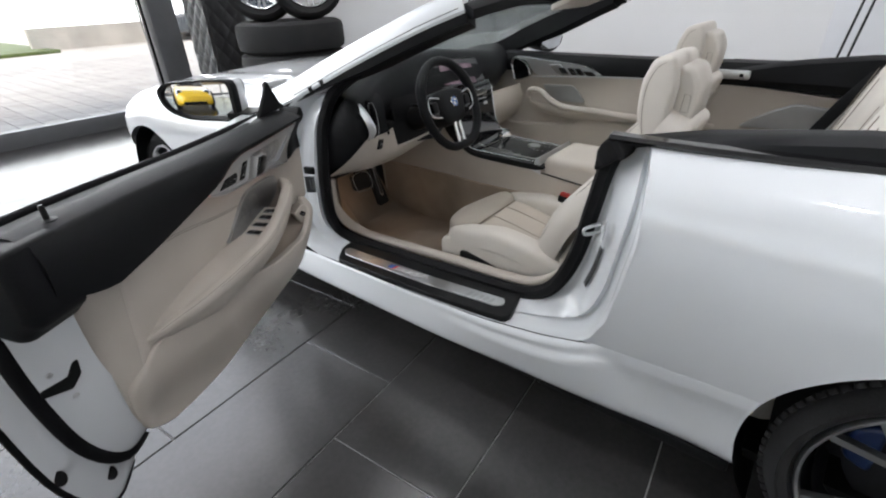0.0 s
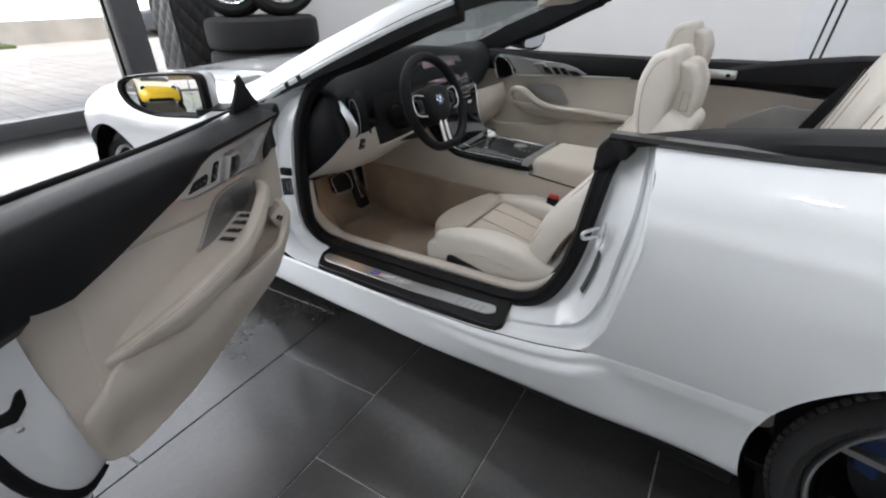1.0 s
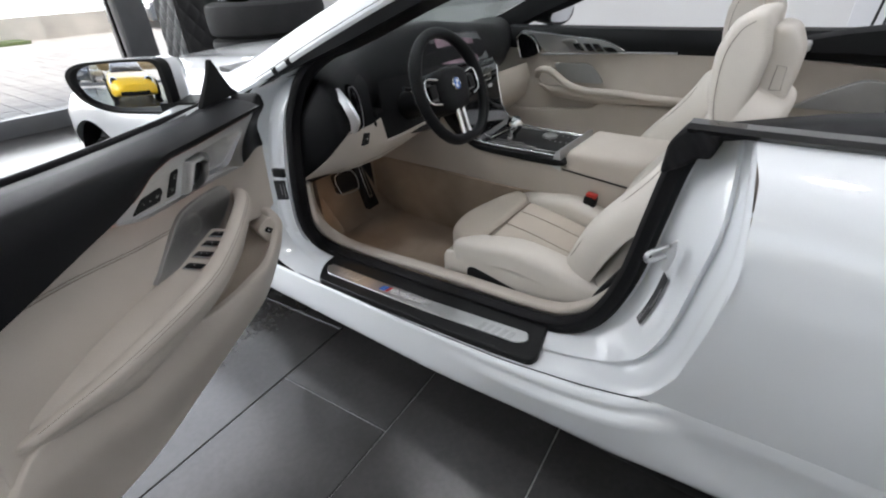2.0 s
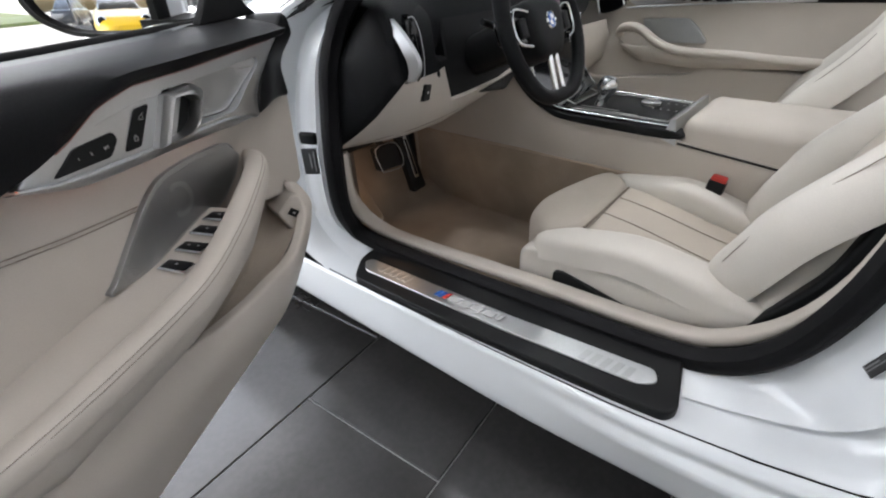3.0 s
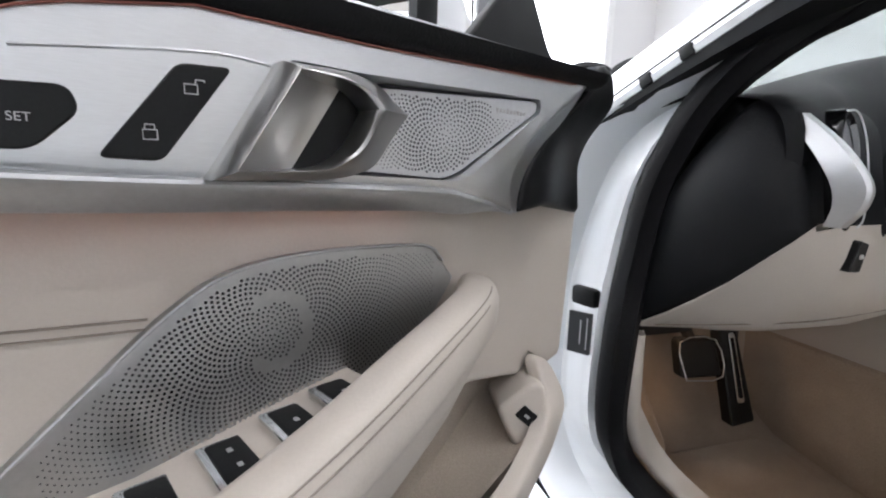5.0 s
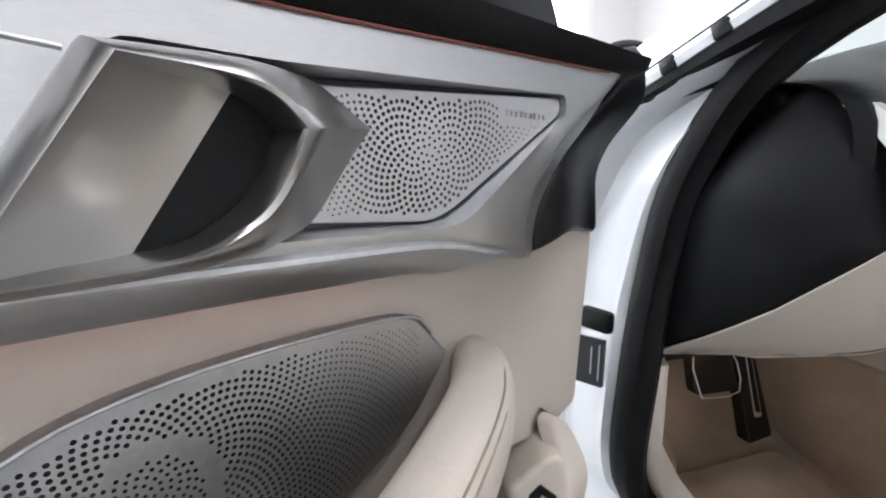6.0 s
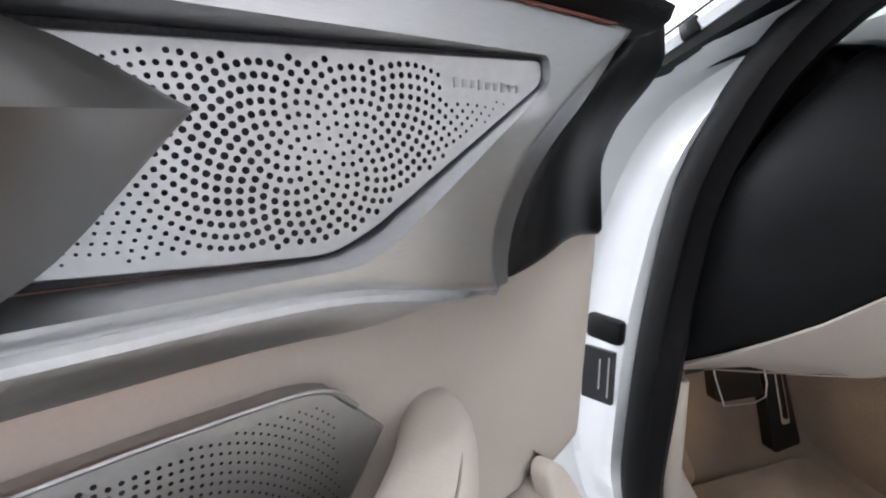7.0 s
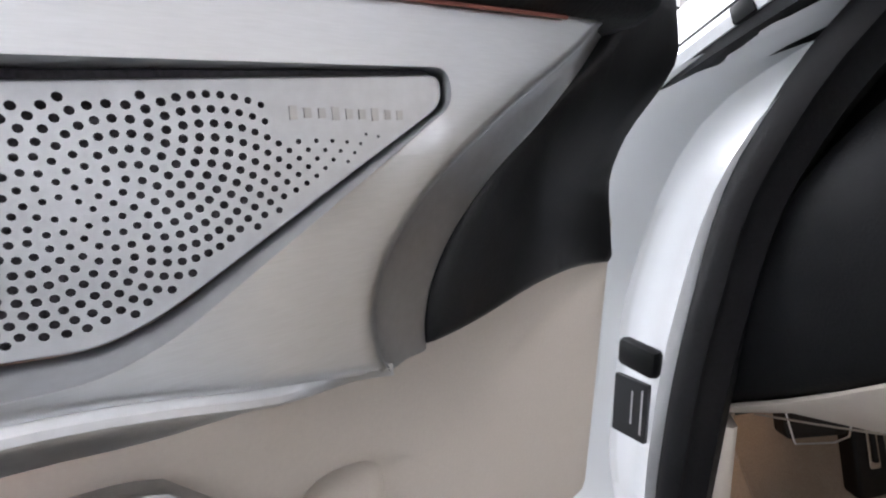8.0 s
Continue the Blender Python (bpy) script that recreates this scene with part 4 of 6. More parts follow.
# dashboard: crowned black top, end cap, instrument hood, lower cream panel
dash_prof = [(-1.44, 0.955), (-1.3, 0.985), (-1.12, 1.012), (-1.03, 1.012), (-0.985, 0.995), (-0.965, 0.955), (-0.97, 0.90), (-1.0, 0.86), (-1.05, 0.83)]
rows = []
for y in (1.125, 1.135, 1.17, 1.21, 1.25, 1.29, 1.33, 1.37, 1.41, 1.45, 1.5, 1.55, 1.6, 1.75, 1.95, 2.2, 2.42, 2.47):
    k = 0.16 * smooth(2.1, 2.5, y) - 0.05 * smooth(1.32, 1.15, y) + (0.012 if y == 1.125 else 0)
    hood = 0.070 * smooth(1.16, 1.52, y) * (1 - 0.75 * smooth(1.72, 2.2, y))
    rows.append([(x - k, y, z + hood * smooth(-0.955, -1.03, x) * smooth(-1.38, -1.12, x) * (z > 0.93) - 0.02 * smooth(1.25, 1.12, y)) for x, z in curve(dash_prof, 3)])
loft("dashboard", rows, BLACKL, car, "black leather dashboard")


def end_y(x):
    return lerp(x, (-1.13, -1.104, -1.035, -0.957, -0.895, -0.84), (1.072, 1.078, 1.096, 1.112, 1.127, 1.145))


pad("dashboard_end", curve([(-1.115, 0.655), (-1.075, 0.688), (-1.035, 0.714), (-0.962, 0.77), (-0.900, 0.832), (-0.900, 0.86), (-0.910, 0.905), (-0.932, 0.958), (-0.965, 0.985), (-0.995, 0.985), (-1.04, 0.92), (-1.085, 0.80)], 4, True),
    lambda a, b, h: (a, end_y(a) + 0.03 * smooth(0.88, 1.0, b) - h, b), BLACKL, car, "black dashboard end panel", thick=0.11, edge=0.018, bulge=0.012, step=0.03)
pad("pillar_foot_trim", rounded([(-1.18, 0.82), (-1.03, 0.82), (-0.99, 0.93), (-1.01, 0.995), (-1.12, 1.01), (-1.18, 0.98)], 0.02), lambda a, b, h: (a, 1.15 - h, b), BLACKL, car, "black trim at the foot of the pillar", h=0.004, thick=0.03, edge=0.008, step=0.04)
ends = curve([(-0.951, 0.968, 0.026), (-0.912, 0.932, 0.033), (-0.885, 0.898, 0.035), (-0.878, 0.874, 0.028), (-0.882, 0.851, 0.016)], 5)
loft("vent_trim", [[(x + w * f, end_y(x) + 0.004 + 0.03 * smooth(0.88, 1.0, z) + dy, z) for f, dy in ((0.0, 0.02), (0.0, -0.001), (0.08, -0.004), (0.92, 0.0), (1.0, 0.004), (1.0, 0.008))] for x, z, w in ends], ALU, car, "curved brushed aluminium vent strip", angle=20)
tube("vent_ring", [(-0.884 - (b - 0.06) * 0.18, 1.158 + a * 0.36 + 0.4 * b * b, 0.850 + b * 0.85) for a, b in curve([(0.03, 0.0), (0.062, 0.012), (0.085, 0.055), (0.080, 0.105), (0.045, 0.138), (0.0, 0.14)], 4)], 0.0009, ALU, car)
vent = pad("side_vent", curve([(0.0, 0.0), (0.05, 0.008), (0.082, 0.055), (0.078, 0.115), (0.035, 0.145), (0.0, 0.11)], 4, True), lambda a, b, h: (-0.891 + h - (b - 0.06) * 0.18, 1.160 + a * 0.36 + 0.4 * b * b, 0.850 + b * 0.85), GLOSSB, car, "black oval air vent", thick=0.03, edge=0.006)
pad("instrument_panel", rounded([(1.34, 0.83), (1.66, 0.80), (1.68, 1.0), (1.34, 0.985)], 0.02), lambda a, b, h: (-0.955 + h - (b - 0.9) * 0.2, a, b), BLACKP, car, "dark instrument panel", thick=0.05, edge=0.008)
loft("steering_column", ring_rows([(-0.98, 1.465, 0.835), (-0.86, 1.465, 0.885), (-0.78, 1.465, 0.915)], oval(0.055, 0.05, 16)), BLACKP, car, closed=True, caps=True)
pad("knee_panel_black", rounded([(1.305, 0.775), (1.56, 0.745), (1.68, 0.80), (1.68, 0.87), (1.305, 0.865)], 0.012), lambda a, b, h: (-0.93 + h - (b - 0.8) * 0.3, a, b), BLACKP, car, thick=0.05, edge=0.01)
# lower cream panel: light-switch corner, then a sloping underside
BORDER = ((-0.884, 0.853), (-0.903, 0.832), (-0.962, 0.774), (-1.0, 0.743), (-1.036, 0.716), (-1.075, 0.690), (-1.112, 0.660))
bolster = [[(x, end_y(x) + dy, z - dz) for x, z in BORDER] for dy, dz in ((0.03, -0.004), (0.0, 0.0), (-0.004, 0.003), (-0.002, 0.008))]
for y, sec in ((1.17, ((-0.882, 0.851), (-0.878, 0.80), (-0.90, 0.762), (-0.96, 0.715), (-1.02, 0.688), (-1.064, 0.676), (-1.10, 0.70))),
               (1.236, ((-0.893, 0.85), (-0.890, 0.79), (-0.905, 0.752), (-0.95, 0.712), (-1.01, 0.685), (-1.046, 0.677), (-1.10, 0.70))),
               (1.30, ((-0.921, 0.85), (-0.911, 0.78), (-0.92, 0.745), (-0.955, 0.708), (-1.0, 0.688), (-1.03, 0.683), (-1.10, 0.705))),
               (1.312, ((-0.921, 0.775), (-0.911, 0.77), (-0.92, 0.745), (-0.955, 0.708), (-1.0, 0.688), (-1.028, 0.684), (-1.10, 0.706))),
               (1.37, ((-0.923, 0.775), (-0.915, 0.77), (-0.925, 0.745), (-0.955, 0.715), (-0.99, 0.697), (-1.009, 0.692), (-1.08, 0.715))),
               (1.45, ((-0.925, 0.78), (-0.917, 0.774), (-0.927, 0.752), (-0.955, 0.727), (-0.988, 0.711), (-1.003, 0.706), (-1.075, 0.73))),
               (1.53, ((-0.927, 0.785), (-0.92, 0.78), (-0.93, 0.762), (-0.955, 0.74), (-0.985, 0.726), (-0.998, 0.72), (-1.07, 0.745))),
               (1.62, ((-0.929, 0.80), (-0.92, 0.795), (-0.93, 0.782), (-0.955, 0.765), (-0.98, 0.752), (-0.99, 0.747), (-1.06, 0.77))),
               (1.711, ((-0.93, 0.815), (-0.92, 0.81), (-0.93, 0.80), (-0.95, 0.787), (-0.97, 0.777), (-0.977, 0.773), (-1.05, 0.79)))):
    bolster.append([(x, y, z) for x, z in sec])
loft("knee_bolster", bolster, CREAM, car, "cream leather knee bolster", angle=60)
tube("bolster_seam", curve([(-1.06, 1.098, 0.688), (-1.0, 1.14, 0.705), (-0.945, 1.19, 0.722), (-0.928, 1.236, 0.729), (-0.936, 1.30, 0.728), (-0.938, 1.37, 0.732)], 5), 0.0009, THREAD, car, n=6)
loft("far_knee_bolster", [[(x, y, z) for x, z in ((-1.03, 0.83), (-1.01, 0.77), (-1.03, 0.68), (-1.12, 0.60), (-1.4, 0.55))] for y in np.linspace(1.98, 2.46, 4)], CREAM, car)
ls = pad("light_switch", rounded([(0.0, 0.004), (0.034, 0.0), (0.052, 0.030), (0.022, 0.036)], 0.004), lambda a, b, h: (-0.873 - 0.30 * a + h, 1.163 + a * 0.95, 0.800 + b), BLACKP, car, "black light switch", h=0.004, thick=0.012, edge=0.002)
block("switch_key", pose(-0.8765, 1.188, 0.818, 14, 0, -16), (0.002, 0.007, 0.005), ALU, ls, bevel=0.001)

# centre screen and stack
sc = pad("centre_screen", rounded([(1.66, 0.93), (2.02, 0.89), (1.955, 1.030), (1.64, 1.055)], 0.012), lambda a, b, h: (-0.955 + h - (b - 0.9) * 0.25, a, b), GLOSSB, car, "glossy centre display", thick=0.03, edge=0.005)
pad("display", rounded([(1.685, 0.945), (1.925, 0.922), (1.905, 1.010), (1.675, 1.035)], 0.006), lambda a, b, h: (-0.953 + h - (b - 0.9) * 0.25, a, b), SCREEN, sc, "lit map display", h=0.001, thick=0.002, edge=0.0008)
loft("centre_fascia", [[(x, YC + w * k, z) for k in (-1, -0.96, -0.5, 0.5, 0.96, 1)] for x, z, w in ((-0.965, 0.925, 0.176), (-0.946, 0.895, 0.174), (-0.935, 0.86, 0.170), (-0.922, 0.80, 0.162), (-0.899, 0.735, 0.153), (-0.855, 0.688, 0.144), (-0.80, 0.666, 0.14))], GLOSSB, car, "gloss black centre stack", thick=0.004)
vt = block("centre_vent", pose(-0.934, 1.85, 0.872, 0, 8, 0), (0.012, 0.24, 0.045), GLOSSB, car, "central air vents in chrome frame", bevel=0.004)
for yy in (1.795, 1.905):
    tube("vent_frame", [(-0.924, yy - 0.05, 0.852), (-0.924, yy + 0.05, 0.852), (-0.930, yy + 0.05, 0.892), (-0.930, yy - 0.05, 0.892), (-0.924, yy - 0.05, 0.852)], 0.003, CHROME, vt)
    block("vent_slat", pose(-0.928, yy, 0.872), (0.004, 0.1, 0.004), CHROME, vt, bevel=0.001)
for k in range(6):
    block("climate_button", pose(-0.925, 1.75 + 0.04 * k, 0.825), (0.008, 0.03, 0.014), GREYP if k in (0, 5) else BLACKP, car, bevel=0.002)
for flip in (lambda y: y, lambda y: 2 * YC - y):
    tube("stack_rail", curve([(-0.940, flip(1.675), 0.895), (-0.918, flip(1.687), 0.80), (-0.895, flip(1.696), 0.735), (-0.85, flip(1.705), 0.690), (-0.8, flip(1.71), 0.670), (-0.51, flip(1.718), 0.665)], 4), 0.0036, CHROME, car)

# centre console
rail_low = lambda x: lerp(x, (-1.45, -1.1, -0.985, -0.93, -0.86, -0.78, -0.5, -0.1), (0.83, 0.82, 0.762, 0.700, 0.662, 0.645, 0.638, 0.60))
loft("console_side", [[(x, y, z0 + (rail_low(x) - z0) * f) for x in np.linspace(-1.45, -0.1, 34)] for y, z0, f in ((1.735, 0.24, 0.0), (1.725, 0.40, 0.0), (1.706, 0.40, 0.6), (1.701, 0.40, 0.85), (1.706, 0.40, 1.0), (1.74, 0.402, 1.0))], CREAM, car, "cream leather console side", angle=60)
loft("console_far_side", [[(x, y, z) for x in np.linspace(-1.4, -0.1, 8)] for y, z in ((1.97, 0.24), (1.985, 0.5), (1.99, 0.62), (1.96, 0.64))], CREAM, car)
pad("console_rail", curve([(-0.985, 0.755), (-0.93, 0.695), (-0.86, 0.657), (-0.78, 0.640), (-0.50, 0.636), (-0.492, 0.66), (-0.78, 0.66), (-0.85, 0.675), (-0.90, 0.71), (-0.945, 0.76)], 4, True), lambda a, b, h: (a, 1.702 - h, b), BLACKP, car, "dark console edge", h=0.006, thick=0.04, edge=0.005, step=0.04)
ct = block("console_top", pose(-0.67, YC, 0.660), (0.36, 0.27, 0.012), BLACKP, car, "black console top", bevel=0.004)
tube("console_frame", [(-0.84, 1.74, 0.668), (-0.52, 1.745, 0.668), (-0.52, 1.96, 0.668), (-0.84, 1.96, 0.668), (-0.84, 1.74, 0.668)], 0.0022, SATIN, ct)
turned("gear_selector", [(0.022, 0.0), (0.016, 0.02), (0.017, 0.035), (0.026, 0.05), (0.031, 0.066), (0.029, 0.082), (0.018, 0.093), (0.0, 0.094)], pose(-0.745, 1.82, 0.658, 0, 14, 0), CHROME, car, "crystal-topped gear selector", n=10)
turned("rotary_dial", [(0.028, 0.0), (0.028, 0.016), (0.022, 0.02), (0.0, 0.02)], pose(-0.62, 1.90, 0.658), SATIN, car, "satin metal rotary controller", n=28)
for yy, ln in ((1.765, 0.20), (1.785, 0.12)):
    block("console_inlay", pose(-0.76 + ln / 4, yy, 0.6665), (ln, 0.006, 0.002), SATIN, ct, bevel=0.0008)
pad("tray_lid", rounded([(-0.90, 1.775), (-0.80, 1.765), (-0.80, 1.935), (-0.90, 1.925)], 0.015), lambda a, b, h: (a, b, 0.672 + (-0.80 - a) * 0.25 + h), GLOSSB, car, "gloss black tray lid with satin edge", thick=0.006, edge=0.002)
tube("lid_edge", [(-0.80, 1.765, 0.674), (-0.90, 1.775, 0.699), (-0.90, 1.925, 0.699), (-0.80, 1.935, 0.674), (-0.80, 1.765, 0.674)], 0.0018, SATIN, car)
for k in range(4):
    for yy in (1.86, 1.93):
        block("button_mark", pose(-0.60 + 0.022 * k, yy, 0.6668), (0.006, 0.010, 0.0006), GREYP, ct, bevel=0)
for k in range(5):
    block("console_button", pose(-0.60 + 0.02 * k, 1.80, 0.66), (0.015, 0.03, 0.006), BLACKP, car, bevel=0.002)
pad("armrest", rounded([(-0.475, 1.708), (-0.06, 1.708), (-0.06, 1.992), (-0.475, 1.992)], 0.035), lambda a, b, h: (a, b, 0.692 + h), CREAM, car, "cream leather centre armrest", thick=0.07, edge=0.030, bulge=0.012, step=0.03)
loft("armrest_trim", ring_rows([(-0.492, y, 0.655) for y in np.linspace(1.700, 1.995, 4)], [(-0.024, -0.022), (-0.010, 0.030), (0.004, 0.036), (0.014, -0.035)]), ALU, car, "satin metal armrest edge", closed=True, caps=True)
tube("armrest_joint", [(x, 1.7035, rail_low(x) - 0.008) for x in np.linspace(-0.475, -0.1, 8)], 0.003, BLACKP, car, n=6)
loft("console_carpet", [[(x, y, z) for x in np.linspace(-1.42, -0.5, 12)] for y, z in ((1.722, 0.24), (1.712, 0.40), (1.705, 0.515), (1.712, 0.522))], CARPET, car, "beige carpet on the lower console side")
bk = block("belt_buckle", pose(-0.367, 1.690, 0.472, 0, 8, 0), (0.042, 0.03, 0.175), BLACKP, car, "black seat-belt buckle with red button", bevel=0.006)
block("release_button", pose(-0.354, 1.690, 0.561, 0, 8, 0), (0.036, 0.024, 0.014), RED, bk, bevel=0.003)

# steering wheel
WC, WN, WU = Vector((-0.748, 1.452, 0.926)), Vector((0.9285, 0.06, 0.366)), Vector((-0.367, 0, 0.93))
WM = axes(WC, WU.cross(WN).normalized(), WU, WN.normalized())
wheel = None
rows = []
for k in range(64):
    a = 2 * math.pi * k / 64
    rr = 0.166 - 0.01 * math.exp(-((a - 1.5 * math.pi) / 0.35) ** 2)
    grip = 0.0165 + 0.0025 * (math.exp(-((abs(a - math.pi / 2) - 1.0) / 0.3) ** 2))
    rows.append([WM @ Vector(((rr + grip * math.cos(b)) * math.cos(a), (rr + grip * math.cos(b)) * math.sin(a), grip * 1.05 * math.sin(b))) for b in np.linspace(0, 2 * math.pi, 14, endpoint=False)])
wheel = loft("steering_wheel", rows + [rows[0]], BLACKL, car, "thick black leather steering wheel", closed=True, angle=80)
on_wheel = lambda a, b, h: WM @ Vector((a, b, h))
pad("airbag_cover", curve([(-0.080, 0.052), (0.0, 0.064), (0.080, 0.052), (0.086, 0.0), (0.056, -0.060), (0.0, -0.074), (-0.056, -0.060), (-0.086, 0.0)], 4, True), on_wheel, BLACKL, wheel, h=0.012, thick=0.05, edge=0.02, bulge=0.008, step=0.02)
for s in (-1, 1):
    pad("spoke", rounded([(0.06 * s, 0.03), (0.165 * s, 0.035), (0.168 * s, -0.02), (0.06 * s, -0.03)], 0.012), on_wheel, GLOSSB, wheel, h=0.0, thick=0.02, edge=0.005)
    tube("spoke_bezel", [on_wheel(*p) for p in curve([(0.078 * s, 0.034, 0.010), (0.125 * s, 0.042, 0.008), (0.142 * s, 0.02, 0.006), (0.135 * s, -0.022, 0.006), (0.09 * s, -0.036, 0.010)], 4)], 0.0036, CHROME, wheel)
    block("button_group", WM @ pose(0.105 * s, 0.004, 0.006), (0.03, 0.04, 0.008), BLACKP, wheel, bevel=0.003)
    tube("lower_spoke", [on_wheel(0.014 * s, -0.06, 0.004), on_wheel(0.018 * s, -0.155, 0.0)], 0.0075, CHROME, wheel)
em = turned("emblem", [(0.0, 0.003), (0.014, 0.0025), (0.0165, 0.0)], WM @ pose(0, 0.008, 0.0205), BLUE, wheel, "round blue and white emblem", n=28)
turned("emblem_ring", [(0.0165, 0.0), (0.018, 0.004), (0.020, 0.0)], WM @ pose(0, 0.008, 0.0205), CHROME, em, n=28)
for q in (0, 180):
    pad("emblem_field", [(0, 0), (0.0125, 0), (0.0088, 0.0088), (0, 0.0125)], lambda a, b, h: WM @ pose(0, 0.008, 0.0238, 0, 0, q + 20) @ Vector((a, b, h)), WHITEP, em, thick=0.0008, edge=0.0002)
for s in (-1, 1):
    tube("column_stalk", [WM @ Vector((0.03 * s, 0.01, -0.06)), WM @ Vector((0.14 * s, 0.035, -0.05)), WM @ Vector((0.165 * s, 0.042, -0.048))], 0.007, BLACKP, wheel)


# seats
def front_seat(yc, dx, rest):
    at = lambda a, b, h: (a + dx + 0.022, yc + b, h)
    seat = pad("front_seat", rounded([(-0.70, -0.215), (-0.10, -0.215), (-0.10, 0.215), (-0.70, 0.215)], 0.12), at, CREAM_LIT, car, "cream leather sports seat with stitched bolsters", h=0.44, thick=0.16, edge=0.03, step=0.06)
    top = lambda a, b: -0.028 * (1 - smooth(-0.76, -0.66, a)) - 0.06 * smooth(-0.6, -0.2, a)
    pad("thigh_support", curve([(-0.745, -0.10), (-0.765, 0.0), (-0.745, 0.10), (-0.70, 0.175), (-0.65, 0.21), (-0.588, 0.165), (-0.588, 0.165), (-0.578, 0.0), (-0.572, -0.15), (-0.572, -0.15), (-0.64, -0.205), (-0.70, -0.165)], 4, True), at, IVORY2, seat, h=0.512, thick=0.12, edge=0.022, bulge=0.006, step=0.02, shape=top)
    pad("seat_centre", rounded([(-0.570, -0.148), (-0.17, -0.13), (-0.17, 0.13), (-0.586, 0.150)], 0.012), at, IVORY2, seat, h=0.504, thick=0.08, edge=0.008, bulge=0.008, step=0.02, shape=top)
    for s in (-1, 1):
        pad("side_bolster", curve([(-0.665, s * 0.205), (-0.585, s * 0.152), (-0.585, s * 0.152), (-0.35, s * 0.140), (-0.16, s * 0.135), (-0.09, s * 0.19), (-0.16, s * 0.228), (-0.40, s * 0.240), (-0.56, s * 0.240), (-0.64, s * 0.232)], 4, True), at, CREAM_LIT, seat, h=0.510, thick=0.04, edge=0.024, bulge=0.006, step=0.016,
            shape=lambda a, b: 0.03 * smooth(-0.65, -0.40, a) - (0.05 if b < 0 else 0.085) * smooth(-0.48, -0.12, a) - 0.02 * (1 - smooth(-0.72, -0.6, a)))
        tube("cushion_seam", [at(a, s * 0.052, 0.5125 + top(a, 0)) for a in np.linspace(-0.57, -0.2, 10)], 0.0013, THREAD, seat, n=6)
    tube("thigh_seam", [at(-0.578 + 0.05 * -b * 0.2, b, 0.5055 + top(-0.58, 0)) for b in np.linspace(-0.14, 0.14, 12)], 0.0032, SEAM, seat, n=6)
    # lower side, rounded front and adjuster recess
    pad("seat_skirt", rounded([(-0.70, 0.32), (-0.08, 0.32), (-0.08, 0.45), (-0.36, 0.46), (-0.60, 0.468), (-0.70, 0.462)], 0.04), lambda a, b, h: (a + dx + 0.022, yc - 0.226 - h, b), CREAM_LIT, seat, "cream seat side cover", h=0.004, thick=0.04, edge=0.012, step=0.03)
    pad("seat_control", rounded([(-0.60, 0.425), (-0.575, 0.430), (-0.40, 0.395), (-0.385, 0.355), (-0.60, 0.365)], 0.012), lambda a, b, h: (a + dx + 0.022, yc - 0.232 - h, b), BLACKP, seat, "black seat adjustment panel", h=0.006, thick=0.012, edge=0.004)
    block("adjuster_key", pose(-0.50 + dx, yc - 0.240, 0.392, 0, 10, 0), (0.07, 0.012, 0.012), BLACKP, seat, bevel=0.005)
    # backrest
    th = radians(25)
    ax, nx = Vector((math.sin(th), 0, math.cos(th))), Vector((-math.cos(th), 0, math.sin(th)))
    bo = Vector((-0.20 + dx, yc, 0.43))
    back_at = lambda a, b, h: bo + Vector((0, a, 0)) + ax * b + nx * h
    back = pad("backrest", curve([(-0.19, 0.0), (-0.20, 0.2), (-0.20, 0.36), (-0.175, 0.48), (-0.12, 0.55), (0.12, 0.55), (0.175, 0.48), (0.20, 0.36), (0.20, 0.2), (0.19, 0.0)], 4, True), back_at, CREAM_LIT, seat, h=0.015, thick=0.07, edge=0.03, step=0.04)
    pad("back_centre", curve([(-0.125, 0.03), (-0.135, 0.25), (-0.12, 0.42), (-0.10, 0.53), (0.10, 0.53), (0.12, 0.42), (0.135, 0.25), (0.125, 0.03)], 4, True), back_at, IVORY2, back, h=0.036, thick=0.05, edge=0.012, bulge=0.012, step=0.03)
    for s in (-1, 1):
        pad("back_bolster", curve([(s * 0.128, 0.06), (s * 0.138, 0.25), (s * 0.125, 0.42), (s * 0.11, 0.53), (s * 0.165, 0.53), (s * 0.215, 0.44), (s * 0.240, 0.30), (s * 0.238, 0.16), (s * 0.210, 0.05), (s * 0.16, 0.01)], 4, True), back_at, CREAM_LIT, back, h=0.030, thick=0.022, edge=0.036, bulge=0.034, step=0.018, shape=lambda a, b: 0.050 * smooth(0.46, 0.18, b))
        tube("bolster_stitch", [back_at(s * 0.212, b, 0.052 + 0.050 * smooth(0.46, 0.18, b)) for b in np.linspace(0.10, 0.46, 14)], 0.0011, THREAD, back, n=6)
    pad("back_shell", curve([(-0.17, 0.0), (-0.175, 0.2), (-0.19, 0.36), (-0.175, 0.50), (-0.12, 0.62), (0.12, 0.62), (0.175, 0.50), (0.19, 0.36), (0.175, 0.2), (0.17, 0.0)], 4, True), lambda a, b, h: back_at(a, b, -h), CREAM_LIT, back, h=0.075, thick=0.05, edge=0.03, step=0.04)
    # head restraint: padded front and rear halves with a deep groove between
    front_half = rounded([(0.0, 0.905), (-0.030, 1.01), (-0.030, 1.095), (-0.004, 1.160), (0.052, 1.170), (0.067, 1.09), (0.045, 0.915)], 0.022, 5)
    rear_half = rounded([(0.056, 1.142), (0.094, 1.136), (0.118, 1.085), (0.114, 1.02), (0.085, 0.90), (0.046, 0.90)], 0.020, 5)
